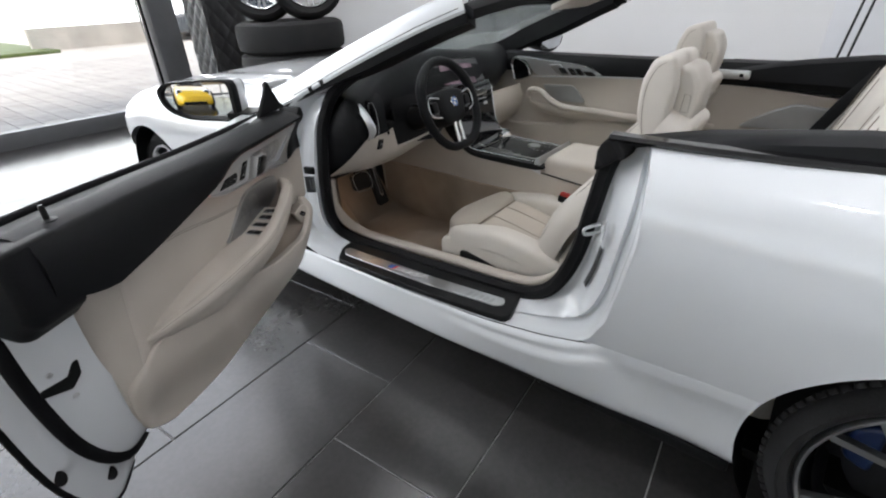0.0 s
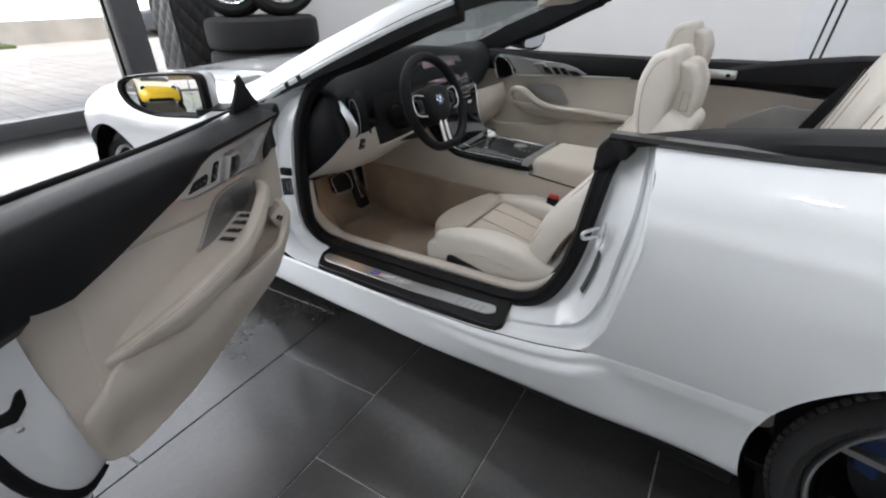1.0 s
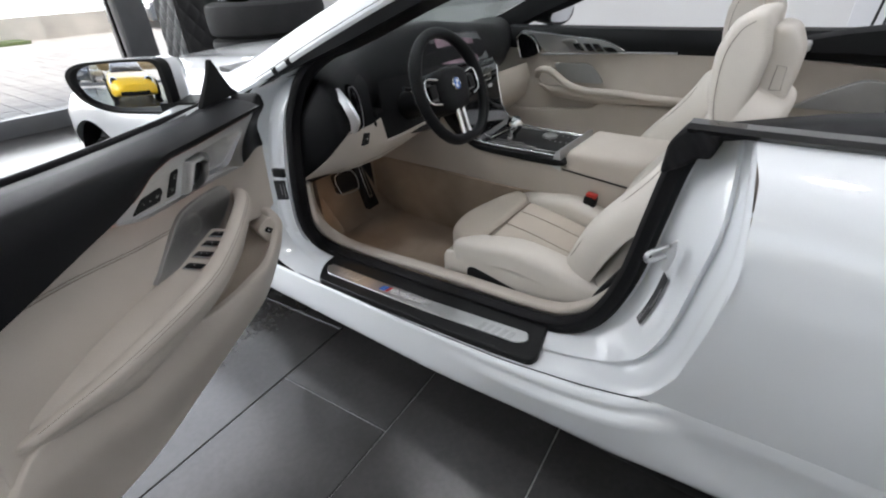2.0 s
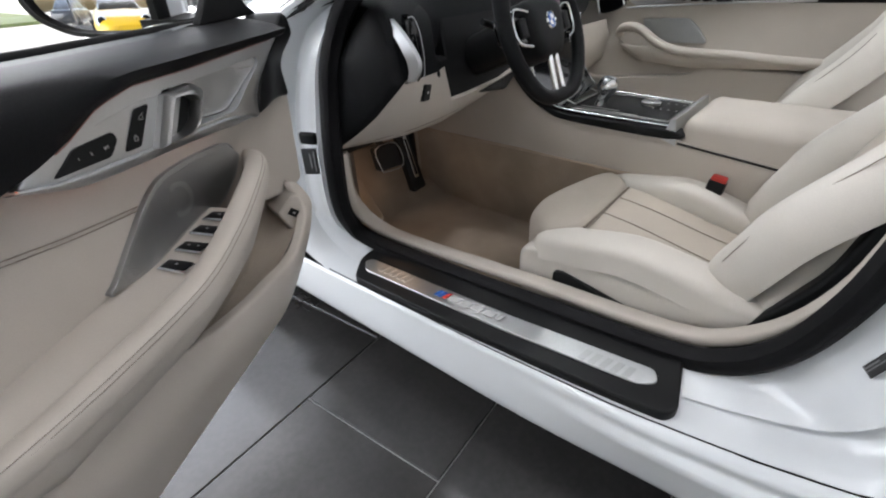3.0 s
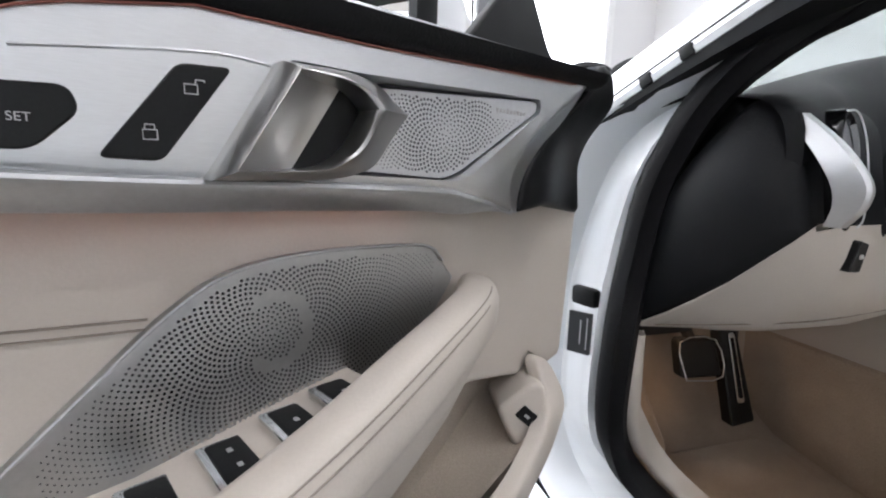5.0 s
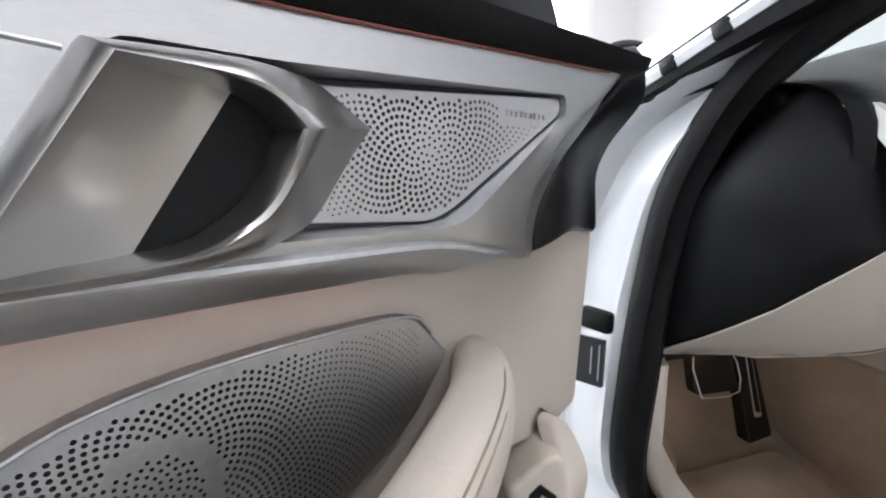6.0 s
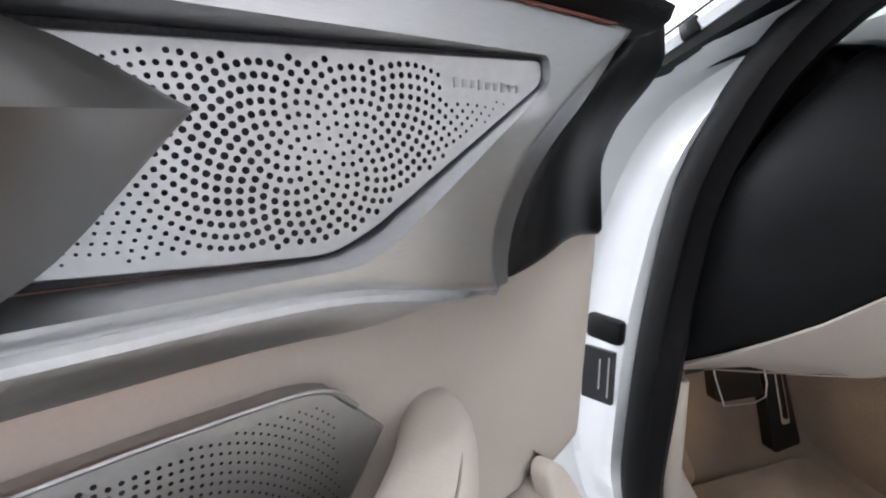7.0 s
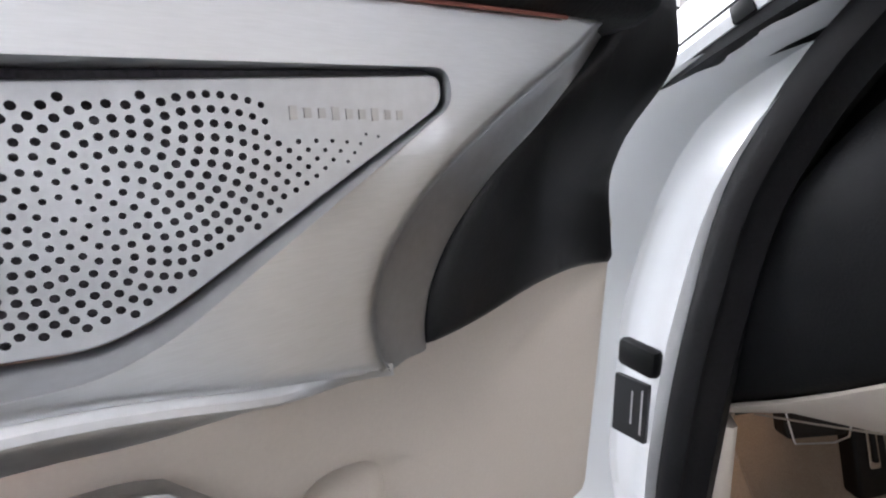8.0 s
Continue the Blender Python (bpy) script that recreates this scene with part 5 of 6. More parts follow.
    for s in (-1, 1):
        for nm, prof, w, e in (("head_restraint", front_half, 0.116, 0.014), ("head_restraint_back", rear_half, 0.080, 0.014)):
            pad(nm, prof, lambda a, b, h: (a + dx, yc + s * h, b + rest), CREAM_LIT, seat, h=w, thick=w, edge=e, bulge=0.001, step=0.012, angle=80)
        tube("piping", [(a + dx, yc + s * 0.1165, b + rest) for a, b in curve([(0.012, 0.925), (-0.004, 0.96), (-0.012, 1.02), (-0.010, 1.085), (0.008, 1.132), (0.03, 1.150)], 4)], 0.0010, THREAD, seat, n=6)
        tube("belt_guide", [(a + dx, yc + s * 0.0808, b + rest) for a, b in ((0.078, 1.02), (0.098, 1.02), (0.098, 1.065), (0.082, 1.068), (0.078, 1.02))], 0.0010, THREAD, seat, n=6)
    return seat


front_seat(1.50, 0.0, -0.022)
front_seat(2.225, -0.11, 0.0)

# Black sheet added so that the gap between seat and pillar stays dark
pad("seat_gap_backing", rounded([(-0.24, 0.36), (0.0, 0.36), (0.10, 0.90), (-0.02, 0.93), (-0.10, 0.60)], 0.03), lambda a, b, h: (a, 1.264 - h, b), BLACKP, car, "black sheet added to darken the gap behind the seat", thick=0.03, edge=0.01)
# rear bench
for yy in (1.50, 2.2):
    rs = pad("rear_seat", rounded([(-0.26, 0.0), (0.26, 0.0), (0.24, 0.52), (0.12, 0.66), (-0.12, 0.66), (-0.24, 0.52)], 0.08), lambda a, b, h: (0.44 + b * 0.30 - h, yy + a, 0.52 + b * 0.90 + h * 0.3), CREAM_LIT, car, "cream leather rear seat back", h=0.08, thick=0.12, edge=0.04, bulge=0.02, step=0.05)
    pad("rear_cushion", rounded([(0.16, -0.26), (0.52, -0.26), (0.52, 0.26), (0.16, 0.26)], 0.06), lambda a, b, h: (a, yy + b, 0.45 + h), CREAM_LIT, rs, thick=0.18, edge=0.04, step=0.08)
    for a0 in (-0.13, 0.0, 0.13):
        tube("seat_seam", [(0.44 + b * 0.30 - 0.1005, yy + a0 * (1 - 0.15 * b), 0.52 + b * 0.90 + 0.030) for b in np.linspace(0.08, 0.52, 8)], 0.0014, THREAD, rs, n=6)
block("rear_bulkhead", pose(1.18, YC, 0.75), (0.1, 1.2, 0.5), BLACKL, car, bevel=0.02)
loft("boot_deck", [[(x, YC + w * k, z + 0.04 * (1 - k * k)) for k in np.linspace(-1, 1, 13)] for x, w, z in ((1.15, 0.6, 0.99), (1.5, 0.62, 1.0), (1.9, 0.61, 0.99), (2.26, 0.60, 0.965), (2.36, 0.60, 0.90), (2.40, 0.59, 0.72), (2.42, 0.58, 0.5), (2.38, 0.57, 0.25))], PAINT, car, angle=60)

# far door and side panel seen from inside
FY = 2.47
loft("far_door_top", [[(x, y, z + 0.012 * smooth(-0.4, 0.6, x)) for y, z in ((FY, 0.895 - 0.025 * smooth(0.0, 0.6, x)), (FY - 0.015, 0.92), (FY - 0.012, 0.96), (FY + 0.01, 0.988), (FY + 0.05, 0.995), (FY + 0.1, 0.99))] for x in np.linspace(-1.15, 1.1, 20)], BLACKL, car, "black leather far door top")
loft("far_door_skin", [[(x, 2 * YC - side_y(z), z) for z in (0.3, 0.41, 0.5, 0.6, 0.75, 0.85, 0.92, 0.96, 0.985)] for x in np.linspace(-1.37, 0.14, 10)], PAINT, car, angle=60)
loft("far_door_panel", [[(x, y, z) for y, z in ((FY, 0.90 - 0.03 * smooth(0.0, 0.6, x)), (FY + 0.012, 0.86), (FY + 0.008, 0.75), (FY - 0.005, 0.66), (FY - 0.02, 0.60), (FY - 0.02, 0.35), (FY, 0.28))] for x in np.linspace(-1.25, 1.1, 20)], CREAM, car, "cream leather far door panel")
far_top = curve([(-0.965, FY - 0.02, 0.775), (-0.945, FY - 0.045, 0.802), (-0.905, FY - 0.058, 0.812), (-0.862, FY - 0.064, 0.803), (-0.79, FY - 0.07, 0.760), (-0.70, FY - 0.075, 0.737), (-0.526, FY - 0.075, 0.735), (-0.38, FY - 0.07, 0.727), (0.0, FY - 0.02, 0.712)], 4)
fa = loft("far_armrest", ring_rows(far_top, lambda f: oval(0.016 + 0.006 * smooth(0.3, 0.6, f), 0.016, 12)), CREAM, car, "cream leather far armrest", closed=True, caps=True, angle=70)
FX = (-0.972, -0.94, -0.87, -0.80, -0.763, -0.661, -0.374, 0.0)
rows = []
for x in np.linspace(-0.972, 0.0, 30):
    up, low, out = lerp(x, FX, (0.772, 0.748, 0.744, 0.752, 0.738, 0.732, 0.727, 0.71)), lerp(x, FX, (0.768, 0.729, 0.690, 0.684, 0.682, 0.677, 0.695, 0.70)), lerp(x, FX, (0.012, 0.05, 0.066, 0.074, 0.078, 0.082, 0.078, 0.02))
    rows.append([(x, FY - v, z) for v, z in ((0.0, up - 0.02), (out * 0.6, up - 0.008), (out * 0.9, up), (out, up - 0.006), (out * 0.96, (up + low) / 2), (out * 0.75, low + 0.004), (out * 0.6, low), (0.0, low))])
loft("armrest_body", rows, CREAM, fa, angle=70)
pad("far_pocket", curve([(-1.14, 0.660), (-1.10, 0.627), (-1.034, 0.612), (-0.85, 0.630), (-0.69, 0.650), (-0.638, 0.682), (-0.638, 0.682), (0.2, 0.69), (0.2, 0.69), (0.2, 0.35), (0.2, 0.35), (-1.14, 0.35), (-1.14, 0.35)], 4, True), lambda a, b, h: (a, FY - 0.012 - h, b), CREAM, car, "cream leather far door pocket", h=0.022, thick=0.03, edge=0.010, step=0.05)
pad("far_speaker", rounded([(-0.83, 0.752), (-0.634, 0.757), (-0.680, 0.815), (-0.715, 0.841), (-0.89, 0.835), (-0.86, 0.79)], 0.02), lambda a, b, h: (a, FY + 0.004 - h, b), ALUS, car, "perforated silver speaker cover", h=0.010, thick=0.006, edge=0.002)
pad("far_rear_speaker", rounded([(0.09, 0.73), (0.19, 0.80), (0.28, 0.845), (0.48, 0.83), (0.44, 0.74)], 0.02), lambda a, b, h: (a, FY - 0.004 - h, b), ALUG, car, "perforated silver rear speaker cover", h=0.012, thick=0.02, edge=0.004)
tr = pad("far_trim", curve([(-1.055, 0.968), (-1.035, 0.975), (-0.864, 0.962), (-0.69, 0.950), (-0.61, 0.932), (-0.564, 0.910), (-0.564, 0.910), (-0.57, 0.901), (-0.75, 0.892), (-0.917, 0.880), (-0.917, 0.880), (-0.955, 0.905), (-0.995, 0.955)], 4, True), lambda a, b, h: (a, FY - 0.012 - h, b), ALU, car, "brushed aluminium far door trim", h=0.008, thick=0.012, edge=0.004, step=0.015, shape=lambda a, b: -0.10 * (0.925 - b))
tube("trim_edge", curve([(-1.06, FY - 0.026, 0.966), (-1.035, FY - 0.027, 0.974), (-0.864, FY - 0.026, 0.961), (-0.69, FY - 0.024, 0.949), (-0.61, FY - 0.022, 0.931), (-0.55, FY - 0.02, 0.905)], 4), 0.0022, CHROME, tr)
pad("trim_handle", curve([(-0.845, 0.936), (-0.815, 0.945), (-0.780, 0.943), (-0.758, 0.915), (-0.732, 0.898), (-0.76, 0.893), (-0.80, 0.900), (-0.82, 0.918)], 4, True), lambda a, b, h: (a, FY - 0.024 - h, b), SATIN, tr, "polished inner handle", h=0.008, thick=0.012, edge=0.004)
for x, w in ((-0.795, 0.034), (-0.742, 0.030), (-0.702, 0.030), (-0.655, 0.048)):
    k = 0.012 if w > 0.04 else 0.0
    pad("trim_switch", rounded([(x + 0.03, 0.897), (x + 0.03 + w, 0.899), (x + w, 0.930 - k), (x, 0.930 - k)], 0.005), lambda a, b, h: (a, FY - 0.030 - h, b), GLOSSB, tr, thick=0.008, edge=0.002, h=0.002)
pad("far_vent", curve([(-1.072, 0.945), (-1.062, 0.89), (-1.052, 0.852), (-1.0, 0.860), (-0.962, 0.882), (-0.978, 0.925), (-1.012, 0.952), (-1.045, 0.962)], 4, True), lambda a, b, h: (a, FY - 0.03 - h, b), GLOSSB, car, "black far-side air vent", thick=0.03, edge=0.004)
tube("far_vent_ring", [(a, FY - 0.033, b) for a, b in curve([(-1.052, 0.852), (-1.064, 0.89), (-1.076, 0.945), (-1.05, 0.966), (-1.008, 0.955), (-0.974, 0.927), (-0.956, 0.882)], 4)], 0.0036, CHROME, car)
cat = block("belt_guide_bar", pose(0.02, FY - 0.07, 0.955), (0.16, 0.03, 0.035), ALU, car, "silver side trim bar", bevel=0.008)
block("bar_button", pose(0.07, FY - 0.088, 0.955), (0.016, 0.006, 0.014), BLACKP, cat, bevel=0.002)
tube("seat_belt", [(0.50, FY - 0.10, 0.99), (0.43, FY - 0.12, 0.88), (0.36, FY - 0.14, 0.74)], 0.022, BLACKL, car, up=(0, 1, 0), r2=0.003)

tube("far_trim_lip", curve([(-0.95, FY - 0.02, 0.872), (-0.90, FY - 0.022, 0.876), (-0.58, FY - 0.022, 0.895), (-0.34, FY - 0.018, 0.903)], 4), 0.004, ALUG, car)
# far mirror
fm = loft("far_mirror", ring_rows([(-1.09, 2.685, 1.043), (-1.075, 2.685, 1.043), (-1.01, 2.68, 1.043), (-0.965, 2.675, 1.043)], lambda f: [(a * (0.55 + 0.5 * min(f * 2, 1)), b * (0.55 + 0.5 * min(f * 2, 1))) for a, b in oval(0.116, 0.062, 24)]), BLACKP, car, "black-cased far door mirror", closed=True, caps=True)
pad("mirror_glass", curve([(-0.085, -0.04), (0.06, -0.045), (0.088, 0.0), (0.075, 0.042), (-0.06, 0.044), (-0.09, 0.01)], 4, True), lambda a, b, h: (-0.955 + h + b * 0.2 + a * 0.12, 2.675 + a * 1.0, 1.043 + b * 1.05), MIRROR, fm, h=0.002, thick=0.002, edge=0.0008)


# ---- the open driver door, in its own frame: along the door, up, out of its inner face ----
DO, DU, DV = Vector((-0.984, 1.017, 0)), Vector((0.458, -0.889, 0)), Vector((0.889, 0.458, 0))


def on_door(a, b, h):
    return DO + DU * a + DV * h + Vector((0, 0, b))


def hull(grow, drop):
    pts = [(0.10, 0.99), (0.075, 0.80), (0.10, 0.66), (0.17, 0.59 - drop * 0.3), (0.30, 0.545 - drop * 0.4), (0.56, 0.515 - drop * 0.4), (0.77, 0.488 - drop * 0.4), (0.88 + grow * 0.3, 0.470 - drop * 0.6), (0.955 + grow * 0.8, 0.492 - drop * 1.5), (1.015 + grow, 0.57 - drop * 1.0), (1.045 + grow, 0.70), (1.05 + grow, 0.88), (1.05 + grow, 0.985), (0.60, 0.985)]
    return curve(pts, 5, True)


door = loft("driver_door", [[on_door(a, b, (v - 0.075 * smooth(0.5, 0.15, a)) * (1 - 0.4 * smooth(0.8, 0.97, b))) for a, b in hull(g, d)] for g, d, v in ((-0.056, -0.02, -0.075), (-0.046, 0.0, -0.080), (0.0, 0.02, -0.10), (0.035, 0.045, -0.118), (0.042, 0.052, -0.124), (0.045, 0.055, -0.138), (0.07, 0.10, -0.15), (0.10, 0.13, -0.162), (0.10, 0.13, -0.17), (0.09, 0.12, -0.178), (0.02, 0.05, -0.19))], PAINT, car,
            "white driver door standing wide open", closed=True, caps="end", angle=60)
edge_ring = hull(0.044, 0.055)
i0, i1 = 37, 58
tube("door_edge_seal", [on_door(a, b, -0.130) for a, b in edge_ring[i0:i1]], 0.015, RUBBER, door, "black rubber door edge seal", up=tuple(DV))
edge_ring = hull(0.10, 0.13)
tube("outer_edge_seal", [on_door(a, b, -0.165) for a, b in edge_ring[i0:i1]], 0.007, RUBBER, door, up=tuple(DV))
# latch and plugs on the end face
LM = axes(on_door(1.046, 0.690, -0.0985), DV * 0.447 - DU * 0.894, (0, 0, 1), DU * 0.447 + DV * 0.894)
lt = pad("door_latch", rounded([(-0.042, -0.010), (0.006, -0.020), (0.028, 0.004), (0.032, 0.034), (0.022, 0.032), (0.006, 0.008), (-0.040, 0.004)], 0.004), lambda a, b, h: LM @ Vector((a, b, h)), BLACKP, door, "black door latch slot", h=0.003, thick=0.02, edge=0.002)
for a, b in ((-0.055, 0.028), (-0.016, 0.030), (0.004, -0.036)):
    turned("latch_screw", [(0.0, 0.002), (0.004, 0.002), (0.006, 0.0)], LM @ pose(a, b, 0.002), ALU, lt, n=16)
for a, b, v in ((1.10, 0.50, -0.145), (1.02, 0.41, -0.14)):
    turned("rubber_plug", [(0.0, 0.004), (0.014, 0.003), (0.018, 0.0)], axes(on_door(a + 0.012, b - 0.015, v), DV, (0, 0.45, 0.89), (0.35, -0.68, -0.64)), RUBBER, door, n=18)


def panel_v(a, b):
    ridge = a - lerp(b, (0.50, 0.586, 0.83), (0.950, 0.943, 0.912))
    return -0.036 - 0.009 * smooth(0.855, 0.888, b) * smooth(0.26, 0.31, a) * smooth(0.68, 0.64, a) - 0.035 * smooth(0.33, 0.12, a) - 0.045 * smooth(0.62, 0.46, b) - 0.35 * (ridge + math.sqrt(ridge * ridge + 0.00003))


cream = curve([(0.055, 0.885), (0.055, 0.885), (0.20, 0.905), (0.28, 0.90), (0.36, 0.902), (0.585, 0.915), (0.66, 0.922), (0.78, 0.902), (0.907, 0.880), (0.907, 0.880), (0.914, 0.82), (0.930, 0.69), (0.943, 0.586), (0.949, 0.50), (0.949, 0.48), (0.949, 0.480), (0.89, 0.465), (0.77, 0.476), (0.64, 0.505), (0.60, 0.58), (0.57, 0.655), (0.48, 0.695), (0.38, 0.714), (0.28, 0.714), (0.20, 0.692), (0.13, 0.672), (0.072, 0.68), (0.072, 0.68)], 4, True)
pad("door_panel", cream, on_door, CREAM, door, "cream leather door panel", thick=0.03, edge=0.006, step=0.0125, shape=panel_v)
# rear facet of the panel, turned back to the door's end
rows = []
for w in np.linspace(0.882, 0.478, 18):
    ar = lerp(w, (0.478, 0.50, 0.586, 0.69, 0.82, 0.882), (0.949, 0.949, 0.943, 0.930, 0.914, 0.907))
    er = lerp(w, (0.478, 0.52, 0.60, 0.74, 0.882), (0.956, 0.968, 0.977, 0.987, 0.997))
    base = -0.036 - 0.045 * smooth(0.62, 0.46, w)
    end = base - 0.8 * (er - ar) - 0.004
    rows.append([on_door(ar - 0.004, w, base - 0.008), on_door(ar - 0.0005, w, base - 0.0045), on_door(ar + 0.003, w, base - 0.006), on_door((ar + er) / 2, w, (base + end) / 2 - 0.002), on_door(er - 0.003, w, end + 0.002), on_door(er, w, end), on_door(er + 0.001, w, end - 0.025)])
loft("panel_end", rows, CREAM, door, "cream leather end of the door panel", angle=30)
# upper black roll
LOW_U = (0.10, 0.17, 0.40, 0.49, 0.54, 0.585, 0.63, 0.70, 0.78, 0.86, 0.95, 1.0, 1.055)
LOW_W = (0.976, 0.973, 0.966, 0.966, 0.956, 0.934, 0.919, 0.905, 0.888, 0.872, 0.858, 0.872, 0.895)
rows = []
for a in np.concatenate([[0.154, 0.1555, 0.159], np.linspace(0.165, 0.60, 24), np.linspace(0.62, 1.058, 16)]):
    lo = lerp(a, LOW_U, LOW_W)
    up = 0.990 + 0.012 * smooth(0.5, 1.0, a) - 0.006 * smooth(0.160, 0.154, a)
    rows.append([on_door(a, b, v - 0.006 * smooth(0.160, 0.154, a)) for v, b in ((-0.05, lo - 0.004), (0.004, lo), (0.010, lo + (up - lo) * 0.25), (0.012, lo + (up - lo) * 0.6), (0.004, up - 0.006), (-0.010, up), (-0.05, up + 0.008), (-0.08, up + 0.010), (-0.088, up), (-0.088, 0.975))])
loft("door_top_roll", rows, BLACKL, door, "black leather door top", angle=60, caps=True)
tube("copper_piping", [on_door(a, lerp(a, LOW_U, LOW_W) - 0.001, 0.0035) for a in np.linspace(0.20, 0.60, 30)], 0.0006, COPPER, door, "thin copper-red ambient strip", n=6)
tube("window_channel", [on_door(a, 0.998 + 0.014 * smooth(0.5, 1.0, a), -0.098) for a in np.linspace(0.15, 1.10, 12)], 0.008, RUBBER, door)
loft("outer_waist_strip", [[on_door(a, b + 0.012 * smooth(0.5, 1.0, a), v) for v, b in ((-0.100, 0.985), (-0.100, 1.002), (-0.104, 1.005), (-0.110, 1.0), (-0.112, 0.975))] for a in np.linspace(0.15, 1.14, 14)], CHROME, door, "chrome window waist strip", angle=60)
turned("lock_knob", [(0.016, 0.0), (0.014, 0.004), (0.005, 0.006), (0.005, 0.026), (0.003, 0.03), (0.0, 0.03)], axes(on_door(0.985, 1.003, -0.04), DU, DV, (0, 0, 1)), BLACKP, door, "black door lock knob", n=16)
pad("door_top_end", curve([(0.004, 0.885), (-0.02, 0.852), (-0.06, 0.826), (-0.12, 0.845), (-0.14, 0.90), (-0.13, 1.0), (-0.13, 1.0), (-0.02, 1.004), (0.004, 0.985)], 4, True), lambda a, b, h: on_door(1.05 + h, b, a), BLACKL, door, "black leather door end cap", h=0.055, thick=0.07, edge=0.025, step=0.03)
FRONT = [(0.172, 0.975), (0.191, 0.961), (0.221, 0.943), (0.248, 0.924), (0.262, 0.907), (0.268, 0.890), (0.267, 0.876), (0.263, 0.868)]
BACK = [(0.155, 0.973), (0.168, 0.959), (0.190, 0.940), (0.212, 0.924), (0.230, 0.907), (0.240, 0.892), (0.2445, 0.877), (0.2445, 0.866)]


def recede(a, b):
    """The blade falls back towards its lower front corner."""
    return -0.005 * smooth(0.31, 0.262, a) * smooth(0.935, 0.885, b)


# black front corner
pad("mirror_corner_trim", curve([(0.100, 0.994), (0.152, 0.985)] + BACK + [BACK[-1], (0.19, 0.869), (0.14, 0.864), (0.068, 0.853), (0.068, 0.853)], 4, True), on_door, BLACKP, door, "black plastic mirror corner trim", h=-0.0145, thick=0.06, edge=0.006, step=0.02, shape=lambda a, b: -0.046 * smooth(0.24, 0.07, a) * (1 - 0.7 * smooth(0.90, 0.975, b)) + 0.012 * smooth(0.93, 0.975, b))
# brushed trim blade
trim_line = curve([FRONT[0]] + FRONT + [FRONT[-1], (0.30, 0.8775), (0.342, 0.887), (0.398, 0.8905), (0.44, 0.8925), (0.53, 0.896), (0.60, 0.901), (0.645, 0.910), (0.645, 0.910), (0.625, 0.927), (0.595, 0.942), (0.55, 0.966), (0.49, 0.978), (0.40, 0.977), (0.30, 0.979)], 5, True)
tw = rounded([(0.408, 0.9475), (0.246, 0.953), (0.246, 0.945), (0.318, 0.900), (0.332, 0.8945), (0.408, 0.900)], 0.006)
tw_hole = rounded([(0.450, 0.9512), (0.408, 0.9505), (0.246, 0.9545), (0.2445, 0.945), (0.318, 0.8985), (0.332, 0.8935), (0.408, 0.897), (0.470, 0.8995)], 0.006)
pad("trim_blade", trim_line, on_door, ALU, door, "brushed aluminium trim blade", h=0.002, thick=0.03, edge=0.005, step=0.008, holes=[tw_hole], shape=recede)
loft("tweeter_wall", [[on_door(a, b, v) for a, b in list(tw_hole) + [tw_hole[0]]] for v in (0.0021, 0.0012)] + [[on_door(a, b, -0.005 - 0.12 * max(a - 0.246, 0.0)) for a, b in list(tw_hole) + [tw_hole[0]]]], ALUG, door, angle=30)
tube("blade_crease", [on_door(a, b, 0.0018) for a, b in curve([(0.548, 0.940), (0.508, 0.9455), (0.479, 0.948), (0.458, 0.9465)], 5)], 0.0008, ALUG, door, n=6)
front_line, back_line = curve(FRONT, 6), curve(BACK, 6)
loft("trim_return", [[on_door(*(p * (1 - f) + q * f), v + recede(*p) * (1 - f)) for p, q in zip(front_line, back_line)] for f, v in ((-0.08, -0.001), (0.0, -0.0025), (0.1, -0.0045), (0.5, -0.0105), (0.9, -0.0145), (1.0, -0.0165), (1.02, -0.03))], ALUG, door, "bevelled front edge of the trim", angle=50)
lip_edge = curve([(0.263, 0.8685), (0.30, 0.8775), (0.342, 0.887), (0.398, 0.8905), (0.44, 0.8925), (0.53, 0.896), (0.60, 0.901), (0.645, 0.910)], 5)
drop = lambda a: 0.0125 * smooth(0.27, 0.335, a) * (1 - 0.7 * smooth(0.56, 0.645, a))
loft("trim_lower_facet", [[on_door(a, b + db - drop(a) * f, v * smooth(0.27, 0.30, a) + recede(a, b) - 0.002 * (1 - smooth(0.27, 0.30, a))) for a, b in lip_edge] for f, db, v in ((0, 0.002, 0.0005), (0, 0.0005, 0.003), (0, -0.0012, 0.0035), (0.15, -0.0015, 0.0025), (1, -0.001, -0.009), (1, -0.002, -0.011), (1, -0.0015, -0.02))], ALUG, door, "satin lower facet of the trim", angle=35)
tube("ambient_strip", [on_door(a, b - drop(a) + 0.001, -0.021) for a, b in lip_edge[10:-2]], 0.0014, AMBER, door, "thin glowing amber strip under the trim", n=6)


def sunk(a, b, h):
    """The tweeter cover sinks towards the handle."""
    return on_door(a, b, h - 0.13 * max(a - 0.246, 0.0))


